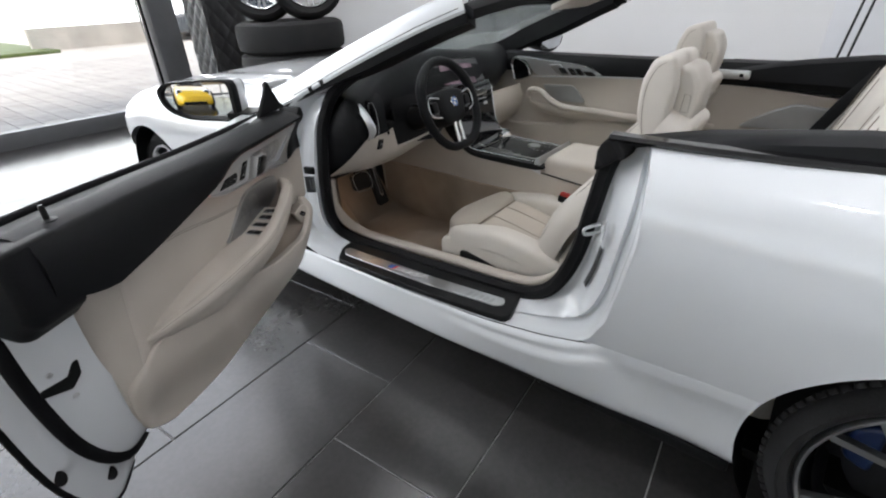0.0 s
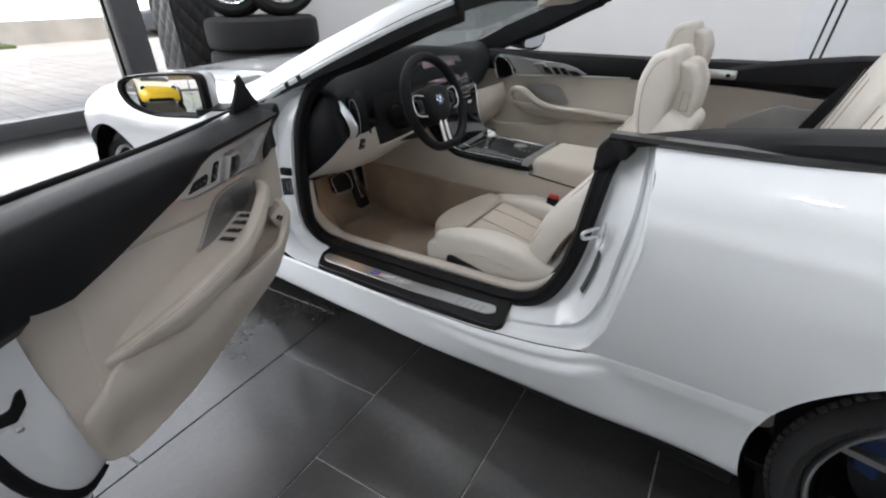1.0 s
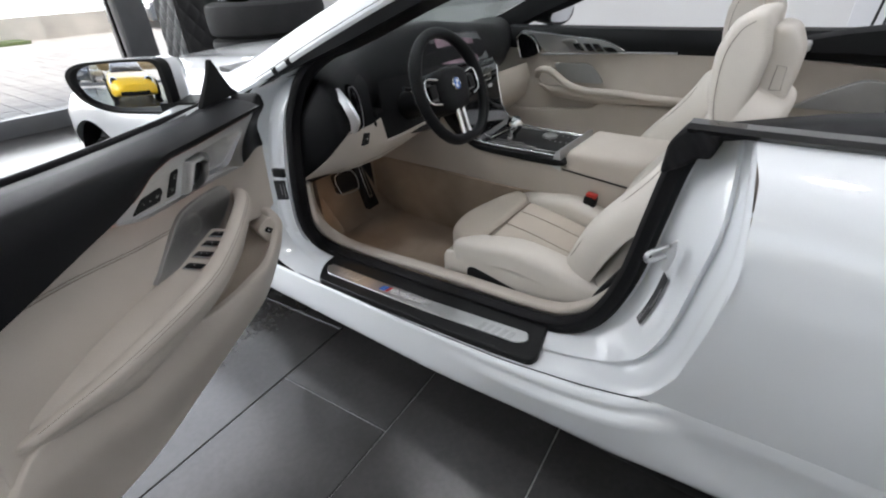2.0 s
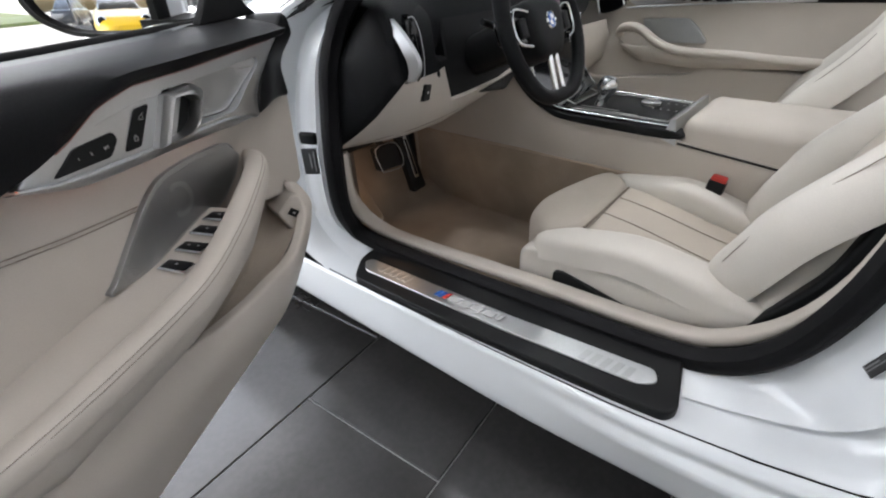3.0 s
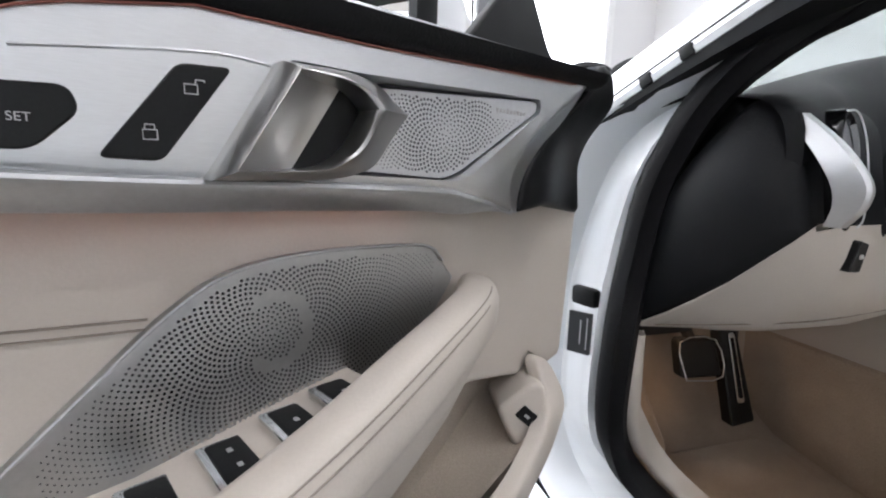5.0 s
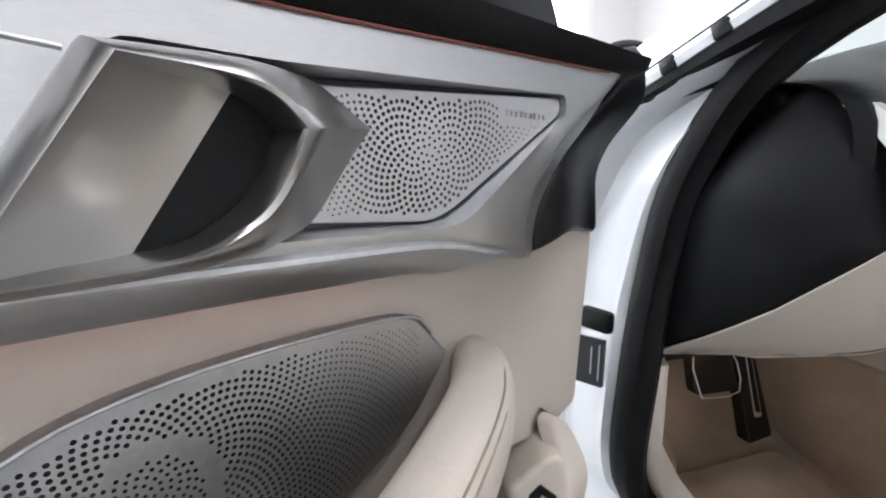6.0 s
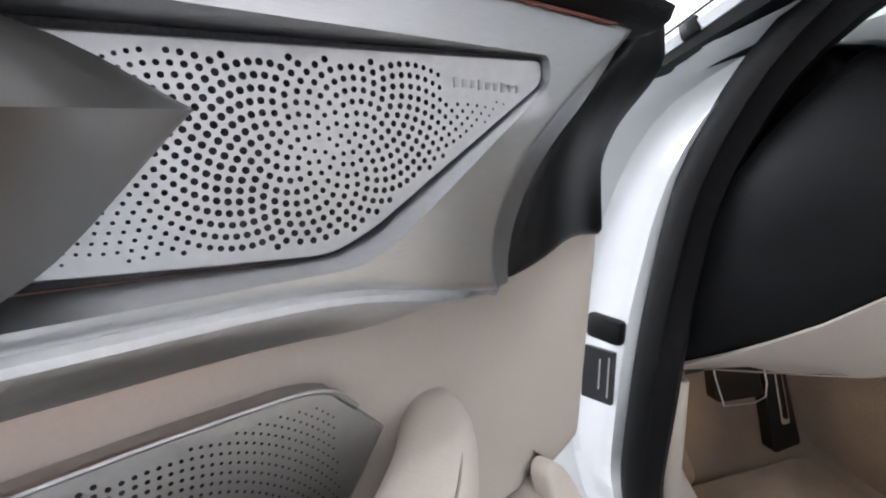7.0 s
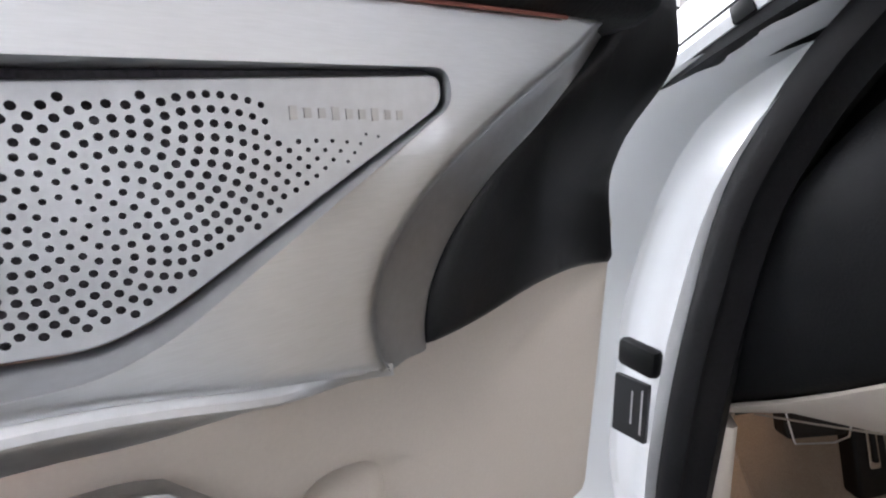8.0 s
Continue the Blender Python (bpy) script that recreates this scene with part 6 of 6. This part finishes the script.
# speaker covers: real holes in a sunflower spiral over a dark backing
def sunflower(outline, centre, pitch, big, small, reach, margin, skip=None, squeeze=0.0):
    o = np.array(outline)
    out = []
    for n in range(1, 6500):
        r, a = pitch * 0.56 * math.sqrt(n), n * 2.399963
        k = r * (1 - squeeze * max(0.0, math.cos(a)) * r / 0.07)
        p = np.array((centre[0] + k * math.cos(a), centre[1] + k * math.sin(a)))
        if r > reach:
            break
        if skip and skip(p[0], p[1], r):
            continue
        f = r / reach
        size = small + (big - small) * math.exp(-((f - 0.27) / 0.27) ** 2)
        out.append((p, size))
    keep = edge_distance(np.array([p for p, _ in out]), o) > margin
    return [[(p[0] + s * math.cos(k * math.pi / 4), p[1] + s * math.sin(k * math.pi / 4)) for k in range(8)] for (p, s), ok in zip(out, keep) if ok]


pad("tweeter_backing", tw_hole, sunk, DARKBACK, door, h=-0.0045, thick=0.004, edge=0.0006)
pad("tweeter_grille", tw, sunk, ALUG, door, "perforated aluminium tweeter cover", h=-0.0012, thick=0.002, edge=0.0006,
    holes=sunflower(tw, (0.331, 0.9255), 0.0030, 0.00098, 0.00038, 0.095, 0.0030, lambda a, b, r: a < 0.292 and b > 0.938, 0.16))
for k in range(9):
    block("maker_mark", axes(sunk(0.286 - 0.0034 * k, 0.9435 - 0.00012 * k, -0.0011), DU, (0, 0, 1), DV), (0.0018, 0.0024 if k % 3 else 0.0032, 0.0006), SATIN, door, bevel=0)
sp = curve([(0.588, 0.752), (0.575, 0.765), (0.535, 0.80), (0.50, 0.829), (0.467, 0.846), (0.415, 0.851), (0.345, 0.848), (0.325, 0.843), (0.325, 0.843), (0.303, 0.818), (0.303, 0.818), (0.335, 0.785), (0.40, 0.757), (0.50, 0.748)], 5, True)
pad("speaker_backing", sp * 0.98 + np.array((0.009, 0.016)), on_door, DARKBACK, door, h=-0.033, thick=0.004, edge=0.001)
pad("speaker_grille", sp, on_door, ALUS, door, "perforated aluminium speaker cover", h=-0.029, thick=0.006, edge=0.002,
    holes=sunflower(sp, (0.447, 0.808), 0.0028, 0.00094, 0.00045, 0.15, 0.006, lambda a, b, r: 0.017 < r < 0.024 and a < 0.447 + 0.012 or a < 0.325 or a > 0.555))
tube("speaker_rim", [on_door(a, b, -0.028) for a, b in sp[:38]], 0.0011, ALUS, door, up=tuple(DV), n=8)

# inner handle: a polished loop over a black plate, the hollow's shade as colour
h_out = curve([(0.490, 0.895), (0.490, 0.895), (0.456, 0.948), (0.456, 0.948), (0.414, 0.948), (0.386, 0.945), (0.362, 0.9335), (0.362, 0.9335), (0.392, 0.906), (0.413, 0.8985), (0.44, 0.895)], 5, True)
sink = lambda a: 0.026 * smooth(0.43, 0.362, a)
h_in = curve([(0.482, 0.8995), (0.482, 0.8995), (0.4525, 0.9435), (0.4525, 0.9435), (0.430, 0.9415), (0.419, 0.938), (0.411, 0.9305), (0.411, 0.9305), (0.4205, 0.914), (0.430, 0.906), (0.445, 0.9005)], 5, True)
pad("handle_recess_shade", h_in * 1.04 - np.array((0.0178, 0.0369)), on_door, BLACKP, door, "matt black plate for the shaded handle recess", h=0.0035, thick=0.006, edge=0.001)
hd = loft("door_handle", [[on_door(*(p + (q - p) * f), v - sink(q[0]) * f) for p, q in zip(h_in, h_out)] for f, v in ((0.0, 0.004), (0.0, 0.0195), (0.02, 0.0212), (0.09, 0.0225), (0.18, 0.0222), (0.55, 0.0185), (0.93, 0.0125), (0.99, 0.0115), (1.0, 0.010), (1.0, 0.0))], SATIN, door, "polished metal inner door handle", closed=True, angle=32)
loft("handle_cup", [[on_door(0.4832 - 0.0305 * k - 0.032 * f, 0.8990 + 0.045 * k, 0.0165 - 0.012 * math.sin(f * math.pi / 2)) for k in np.linspace(0, 1, 5)] for f in np.linspace(0, 1, 7)], SATIN, hd, angle=80)
# memory and lock panels with their markings
DM = lambda a, b, h: axes(on_door(a, b, h), -DU, (0, 0, 1), DV)
mem = plate("seat_memory_panel", rounded([(0.612, 0.9075), (0.582, 0.927), (0.533, 0.929), (0.530, 0.920), (0.545, 0.9055)], 0.005), on_door, BLACKP, door, "black seat memory keys marked 1 2 SET", h=0.004, thick=0.006, edge=0.0015)
for word, a in (("SET", 0.5475), ("2", 0.566), ("1", 0.581)):
    text("marking", word, DM(a, 0.9165, 0.0043), 0.0043, GREYP, mem)
lk = plate("lock_panel", rounded([(0.527, 0.9035), (0.497, 0.942), (0.475, 0.943), (0.505, 0.9025)], 0.004), on_door, BLACKP, door, "black central locking keys", h=0.004, thick=0.006, edge=0.0015)
for a, b, shut in ((0.509, 0.913, True), (0.493, 0.932, False)):
    tube("lock_symbol", [on_door(a + x, b + y, 0.0045) for x, y in ((-0.0025, -0.002), (0.0025, -0.002), (0.0025, 0.0018), (-0.0025, 0.0018), (-0.0025, -0.002))], 0.0003, GREYP, lk, n=5, up=tuple(DV))
    s = 0.0 if shut else -0.0035
    tube("lock_shackle", [on_door(a + x + s, b + y, 0.0045) for x, y in ((0.0018, 0.0018), (0.0016, 0.0038), (-0.0016, 0.0038), (-0.0018, 0.0018 if shut else 0.003))], 0.0003, GREYP, lk, n=5, up=tuple(DV))

# pull handle running into the armrest, ledge with window switches, pocket
arm_line = curve([(0.264, 0.793, -0.068), (0.268, 0.796, -0.048), (0.283, 0.799, -0.023), (0.323, 0.800, 0.008), (0.393, 0.790, 0.036), (0.469, 0.768, 0.052), (0.559, 0.744, 0.059), (0.679, 0.726, 0.046), (0.781, 0.706, 0.017), (0.85, 0.692, -0.014), (0.89, 0.685, -0.032), (0.925, 0.680, -0.06)], 5)
path = [on_door(*p) for p in arm_line]


def arm_size(f):
    return (0.68 + 0.20 * smooth(0, 0.05, f) + 0.12 * smooth(0.1, 0.45, f)) * (1 - 0.6 * smooth(0.62, 1, f))


loft("armrest_roll", ring_rows(path, lambda f: [(math.copysign(abs(a / 0.02) ** 0.72, a) * 0.0195 * arm_size(f), math.copysign(abs(b / 0.02) ** 0.72, b) * 0.0185 * arm_size(f)) for a, b in oval(0.02, 0.02, 24)], tuple(DV)), CREAM, door, "stitched cream leather pull handle and armrest", closed=True, caps=True, angle=70)
for db, dv in ((0.0172, 0.0158), (0.0118, 0.0180)):
    tube("armrest_stitch", [on_door(p[0], p[1] + db * arm_size(i / 55), p[2] + dv * arm_size(i / 55)) for i, p in enumerate(arm_line) if 6 < i < 50], 0.00055, THREAD, door, n=5)
ledge_a = np.concatenate([np.linspace(0.40, 0.62, 12), np.linspace(0.65, 0.905, 9)])


def ledge(a, f):
    p = arm_line[int(np.argmin(np.abs(arm_line[:, 0] - a)))]
    top = lerp(a, (0.40, 0.45, 0.485, 0.52, 0.59, 0.75, 0.92), (0.772, 0.764, 0.757, 0.751, 0.749, 0.735, 0.70))
    v0 = panel_v(a, 0.75) - 0.004
    b1 = lerp(a, arm_line[:, 0], arm_line[:, 1]) + lerp(a, (0.40, 0.52, 0.60, 0.75), (-0.014, -0.008, -0.004, 0.010))
    v1 = lerp(a, arm_line[:, 0], arm_line[:, 2]) - 0.008
    return top + (b1 - top) * f, v0 + (v1 - v0) * f


loft("armrest_ledge", [[on_door(a, ledge(a, f)[0], ledge(a, f)[1]) for f in np.linspace(0, 1, 7)] for a in ledge_a], CREAM, door, "cream armrest top", angle=70)
EA, EW, EV = (0.265, 0.35, 0.42, 0.50, 0.58, 0.75, 0.92), (0.752, 0.706, 0.693, 0.681, 0.664, 0.655, 0.672), (-0.066, -0.022, 0.004, 0.016, 0.016, 0.014, -0.048)


def arm_side(a):
    b0, v0, b1, v1 = lerp(a, arm_line[:, 0], arm_line[:, 1]) - 0.004, lerp(a, arm_line[:, 0], arm_line[:, 2]), lerp(a, EA, EW), lerp(a, EA, EV)
    r = 0.0185 * arm_size(lerp(a, arm_line[:, 0], np.linspace(0, 1, len(arm_line)))) - 0.002
    return [(b0, v0 + r), (b0 - 0.25 * (b0 - b1), v0 + r - 0.1 * (v0 - v1)), (b0 + 0.65 * (b1 - b0), v0 + r + 0.5 * (v1 - v0)), (b1, v1 + 0.008), (b1 - 0.006, v1 - 0.006), (b1, v1 - 0.05)]


loft("armrest_side", [[on_door(a, b, v) for b, v in arm_side(a)] for a in np.linspace(0.278, 0.91, 28)], CREAM, door, "cream leather armrest side", angle=70)
for a in (0.520, 0.485, 0.452, 0.422):
    wide, v0, v1 = 0.036, ledge(a, 0)[1], ledge(a, 1)[1]
    f = (0.001 - v0) / (v1 - v0)
    b, v = ledge(a, f)
    e = Vector(on_door(a, *ledge(a, f + 0.2))) - Vector(on_door(a, *ledge(a, f - 0.2)))
    e.normalize()
    nrm = e.cross(DU)
    nrm = nrm if nrm.z > 0 else -nrm
    sm = axes(Vector(on_door(a, b, v)) + nrm * 0.0015, DU, e, nrm)
    fr = block("window_switch", sm @ pose(0, 0, 0.0), (0.0225, wide + 0.005, 0.004), CHROME, door, "black window switch in chrome surround", bevel=0.0015)
    block("switch_key", sm @ pose(-0.0015, 0, 0.0012, 2, 0, 0), (0.0185, wide, 0.005), BLACKP, fr, bevel=0.002)
    for dy in ((-0.006, 0.008) if 0.47 < a < 0.5 else (0.0,)):
        block("key_mark", sm @ pose(-0.0015, dy, 0.0039, 2, 0, 0), (0.0026, 0.0036, 0.0004), GREYP, fr, bevel=0)
bottom = [(0.972, 0.59), (0.964, 0.52), (0.950, 0.455), (0.950, 0.455), (0.89, 0.425), (0.77, 0.430), (0.56, 0.462), (0.33, 0.508), (0.257, 0.535), (0.207, 0.560), (0.155, 0.608), (0.130, 0.650), (0.130, 0.685)]
lower = curve([(0.140, 0.700), (0.156, 0.698), (0.162, 0.672), (0.174, 0.648), (0.20, 0.632), (0.25, 0.624), (0.355, 0.630), (0.433, 0.632), (0.50, 0.640), (0.555, 0.652), (0.568, 0.656), (0.568, 0.656), (0.580, 0.69), (0.580, 0.69), (0.70, 0.69), (0.88, 0.675), (0.955, 0.62), (0.972, 0.59)] + bottom, 4, True)


def pocket_v(a, b):
    k = smooth(0.68, 0.93, a)
    free = 0.022 - 0.065 * smooth(0.62, 0.42, b) - 0.045 * smooth(0.34, 0.13, a) - 0.03 * smooth(0.645, 0.722, b) * smooth(0.30, 0.2, a)
    return free * (1 - k) + (panel_v(a, b) + 0.008) * k


outer = curve(bottom + [(0.140, 0.700)], 4)
loft("pocket_edge", [[on_door(a, b, pocket_v(a, b) - 0.012) for a, b in outer], [on_door(a + 0.004 * (a < 0.2), b + 0.006, min(pocket_v(a, b) - 0.03, -0.075)) for a, b in outer]], CREAM, door, angle=70)
pad("door_pocket", lower, on_door, CREAM, door, "cream leather door pocket wall", thick=0.012, edge=0.006, step=0.0125, shape=pocket_v)
def trough(a):
    low = lerp(a, (0.15, 0.20, 0.33, 0.56, 0.63), (0.635, 0.610, 0.560, 0.520, 0.520))
    back = max(panel_v(a, 0.75) - 0.035, -0.105)
    return [(0.735, back), (0.68, back - 0.014), ((0.68 + low) / 2, back - 0.022), (low + 0.01, back - 0.020), (low, back), (low + 0.002, -0.045), (low + 0.012, -0.032)]


loft("pocket_inside", [[on_door(a, b, v) for b, v in trough(a)] for a in np.linspace(0.140, 0.582, 26)], TAN, door, "cream inside of the door pocket, toned tan for its shade", caps=True, angle=60)
PM = axes(on_door(0.182, 0.650, -0.046), DV * 0.62 - DU * 0.785, (0, 0, 1), DU * 0.62 + DV * 0.785)
on_plinth = lambda a, b, h: PM @ Vector((a, b, h))
tk = pad("boot_button_plinth", rounded([(-0.026, 0.008), (0.008, 0.036), (0.024, 0.034), (0.030, -0.012), (0.016, -0.046), (-0.006, -0.034)], 0.008), on_plinth, CREAM, door, h=0.004, thick=0.05, edge=0.006)
bb = pad("boot_button", rounded([(-0.007, 0.003), (0.003, 0.0135), (0.0175, 0.001), (0.0085, -0.0105)], 0.002), on_plinth, BLACKP, tk, "black boot release button", h=0.0065, thick=0.006, edge=0.0012)
block("button_mark", PM @ pose(0.0055, 0.0018, 0.0066, 0, 0, -40), (0.006, 0.003, 0.0004), GREYP, bb, bevel=0)
for db in (0.0, 0.005):
    tube("panel_stitch", [on_door(a, b + db, panel_v(a, b) + 0.0015) for a, b in curve([(0.508, 0.8215), (0.60, 0.8315), (0.72, 0.850), (0.82, 0.858), (0.90, 0.857)], 5)], 0.0007, THREAD, door, n=5)

# door mirror
mm = axes(on_door(0.215, 1.046, -0.295), -DV, (0, 0, 1), DU)
shell = [(-0.124, -0.046), (-0.127, 0.0), (-0.120, 0.042), (-0.06, 0.047), (0.04, 0.044), (0.098, 0.038), (0.128, 0.022), (0.128, -0.004), (0.105, -0.030), (0.06, -0.046), (0.02, -0.052), (-0.06, -0.054), (-0.112, -0.054)]
sh = curve(shell, 4, True) * np.array((1.0, 1.18))
mir = loft("door_mirror", [[mm @ Vector((a * s, b * s, z)) for a, b in sh] for s, z in ((0.02, -0.112), (0.5, -0.11), (0.85, -0.09), (1.0, -0.05), (1.04, -0.012))], PAINT, door, "white door mirror with black surround", closed=True, angle=60)
loft("mirror_surround", [[mm @ Vector((a * s, b * s, z)) for a, b in sh] for s, z in ((1.045, -0.012), (1.055, 0.0), (1.03, 0.014), (0.925, 0.014), (0.91, -0.045), (0.5, -0.05), (0.02, -0.05))], BLACKP, mir, "black mirror surround", closed=True, angle=60)
MT = mm @ pose(0, 0, -0.008, -2, -7, 0)
loft("mirror_glass", [[MT @ Vector((a * k, b * k, 0.004 - (a * a + b * b) * k * k / 2.6)) for a, b in sh] for k in (0.9, 0.8, 0.7, 0.6, 0.5, 0.4, 0.3, 0.2, 0.1, 0.001)], MIRROR, mir, "convex mirror glass", closed=True, angle=80)
loft("mirror_foot", [[on_door(a, b, v) for a, b in ((0.16, 0.988), (0.23, 0.988), (0.23, 1.006), (0.16, 1.010))] for v in (-0.11, -0.16, -0.2)], BLACKP, mir, closed=True, caps=True)
pad("mirror_sail", rounded([(0.10, 1.0), (0.262, 0.998), (0.205, 1.06), (0.185, 1.092), (0.178, 1.092), (0.13, 1.02)], 0.008), on_door, BLACKP, door, "black triangular mirror base cover", h=-0.072, thick=0.006, edge=0.004)
# hinge strap and label on the hinge pillar
block("hinge_strap", axes((-1.137, 1.034, 0.712), (0.95, 0.31, 0), (0, 0, 1), (0.31, -0.95, 0)), (0.046, 0.03, 0.016), BLACKP, car, "black door check strap", bevel=0.006)
lb = pad("pillar_label", rounded([(-0.026, -0.045), (0.016, -0.040), (0.016, 0.026), (-0.026, 0.022)], 0.002), lambda a, b, h: Vector((-1.138, 1.036, 0.662)) + Vector((0.95, 0.31, 0)) * a + Vector((0, 0, b)) + Vector((0.31, -0.95, 0)) * h, STICKER, car, "small black printed label", h=0.006, thick=0.004, edge=0.0005)
for k, l in enumerate((0.05, 0.038)):
    block("label_bar", axes(Vector((-1.138, 1.036, 0.655)) + Vector((0.95, 0.31, 0)) * (0.010 - 0.012 * k) + Vector((0.31, -0.95, 0)) * 0.0065, (0.95, 0.31, 0), (0, 0, 1), (0.31, -0.95, 0)), (0.0018, l, 0.0006), GREYP, lb, bevel=0)
sk = loft("pillar_sticker", [[s + (l - s) * f + np.array((0, 0.022, 0)) for f in (0.34, 0.42)] for s, l in list(zip(seal_line, lip_line))[63:69]], STICKER, car, "dark printed tyre pressure sticker")

for f0, f1, i0, i1 in ((0.352, 0.362, 63, 65), (0.372, 0.380, 63, 66), (0.392, 0.404, 65, 68)):
    loft("sticker_bar", [[s + (l - s) * f + np.array((0, 0.0212, 0)) for f in (f0, f1)] for s, l in list(zip(seal_line, lip_line))[i0:i1]], DIMP, sk)

# ---- floor tiles, laid in thirds ----
TW, TL, JO = 0.466, 0.90, 0.005
tm = bpy.data.meshes.new("tile")
tb_ = bmesh.new()
bmesh.ops.create_cube(tb_, size=1)
for v in tb_.verts:
    v.co = Vector((v.co.x * (TW - JO), v.co.y * (TL - JO), v.co.z * 0.01))
bmesh.ops.bevel(tb_, geom=[e for e in tb_.edges if all(v.co.z > 0 for v in e.verts)], offset=0.0015, segments=1, affect="EDGES")
tb_.to_mesh(tm)
tb_.free()
tm.materials.append(TILE)
turn = Matrix.Translation((-1.10, 0.84, 0)) @ pose(0, 0, 0, 0, 0, 5.0)
far_v, far_f = [], []
count = 0
for i in range(-14, 18):
    for j in range(-12, 9):
        c = turn @ Vector(((i + 0.5) * TW, (j + 0.5) * TL + 0.30 * (i % 3) * -1, 0))
        if not (XW + 0.05 < c.x < XE - 0.3 and YS - 0.3 < c.y < YN + 0.3):
            continue
        m = Matrix.Translation((c.x, c.y, -0.005)) @ pose(0, 0, 0, 0, 0, 5.0)
        if -5.2 < c.x < 2.0 and -1.5 < c.y < 3.5 and count < 300:
            t = new("tile", tm)
            t.parent = floor
            t.matrix_basis = m
            count += 1
        else:
            n = len(far_v)
            far_v += [tuple(m @ v.co) for v in tm.vertices]
            far_f += [tuple(n + k for k in p.vertices) for p in tm.polygons]
me = bpy.data.meshes.new("far_tiles")
me.from_pydata(far_v, [], far_f)
me.materials.append(TILE)
ft = new("far_tiles", me)
ft.parent = floor
tagged(ft, "dark tiles further across the showroom floor", kind="stuff")
# paving slabs outside the shopfront
PS = 0.27
pm = bpy.data.meshes.new("paving_slab")
pb = bmesh.new()
bmesh.ops.create_cube(pb, size=1)
for v in pb.verts:
    v.co = Vector((v.co.x * (PS - 0.012), v.co.y * (PS - 0.012), v.co.z * 0.05))
pb.to_mesh(pm)
pb.free()
pm.materials.append(PAVE)
far_v, far_f = [], []
for i in range(36):
    for j in range(44):
        m = pose(-6.75 - PS * i, -2.6 + PS * j, -0.095 + 0.002 * ((i * 7 + j * 5) % 3), 0, 0, 0)
        if i < 14 and 8 <= j < 29:
            t = new("paving_slab", pm)
            t.parent = ground
            t.matrix_basis = m
        else:
            n = len(far_v)
            far_v += [tuple(m @ v.co) for v in pm.vertices]
            far_f += [tuple(n + k for k in p.vertices) for p in pm.polygons]
me = bpy.data.meshes.new("far_paving")
me.from_pydata(far_v, [], far_f)
me.materials.append(PAVE)
fp = new("far_paving", me)
fp.parent = ground
tagged(fp, "pale paving slabs further across the yard", kind="stuff")
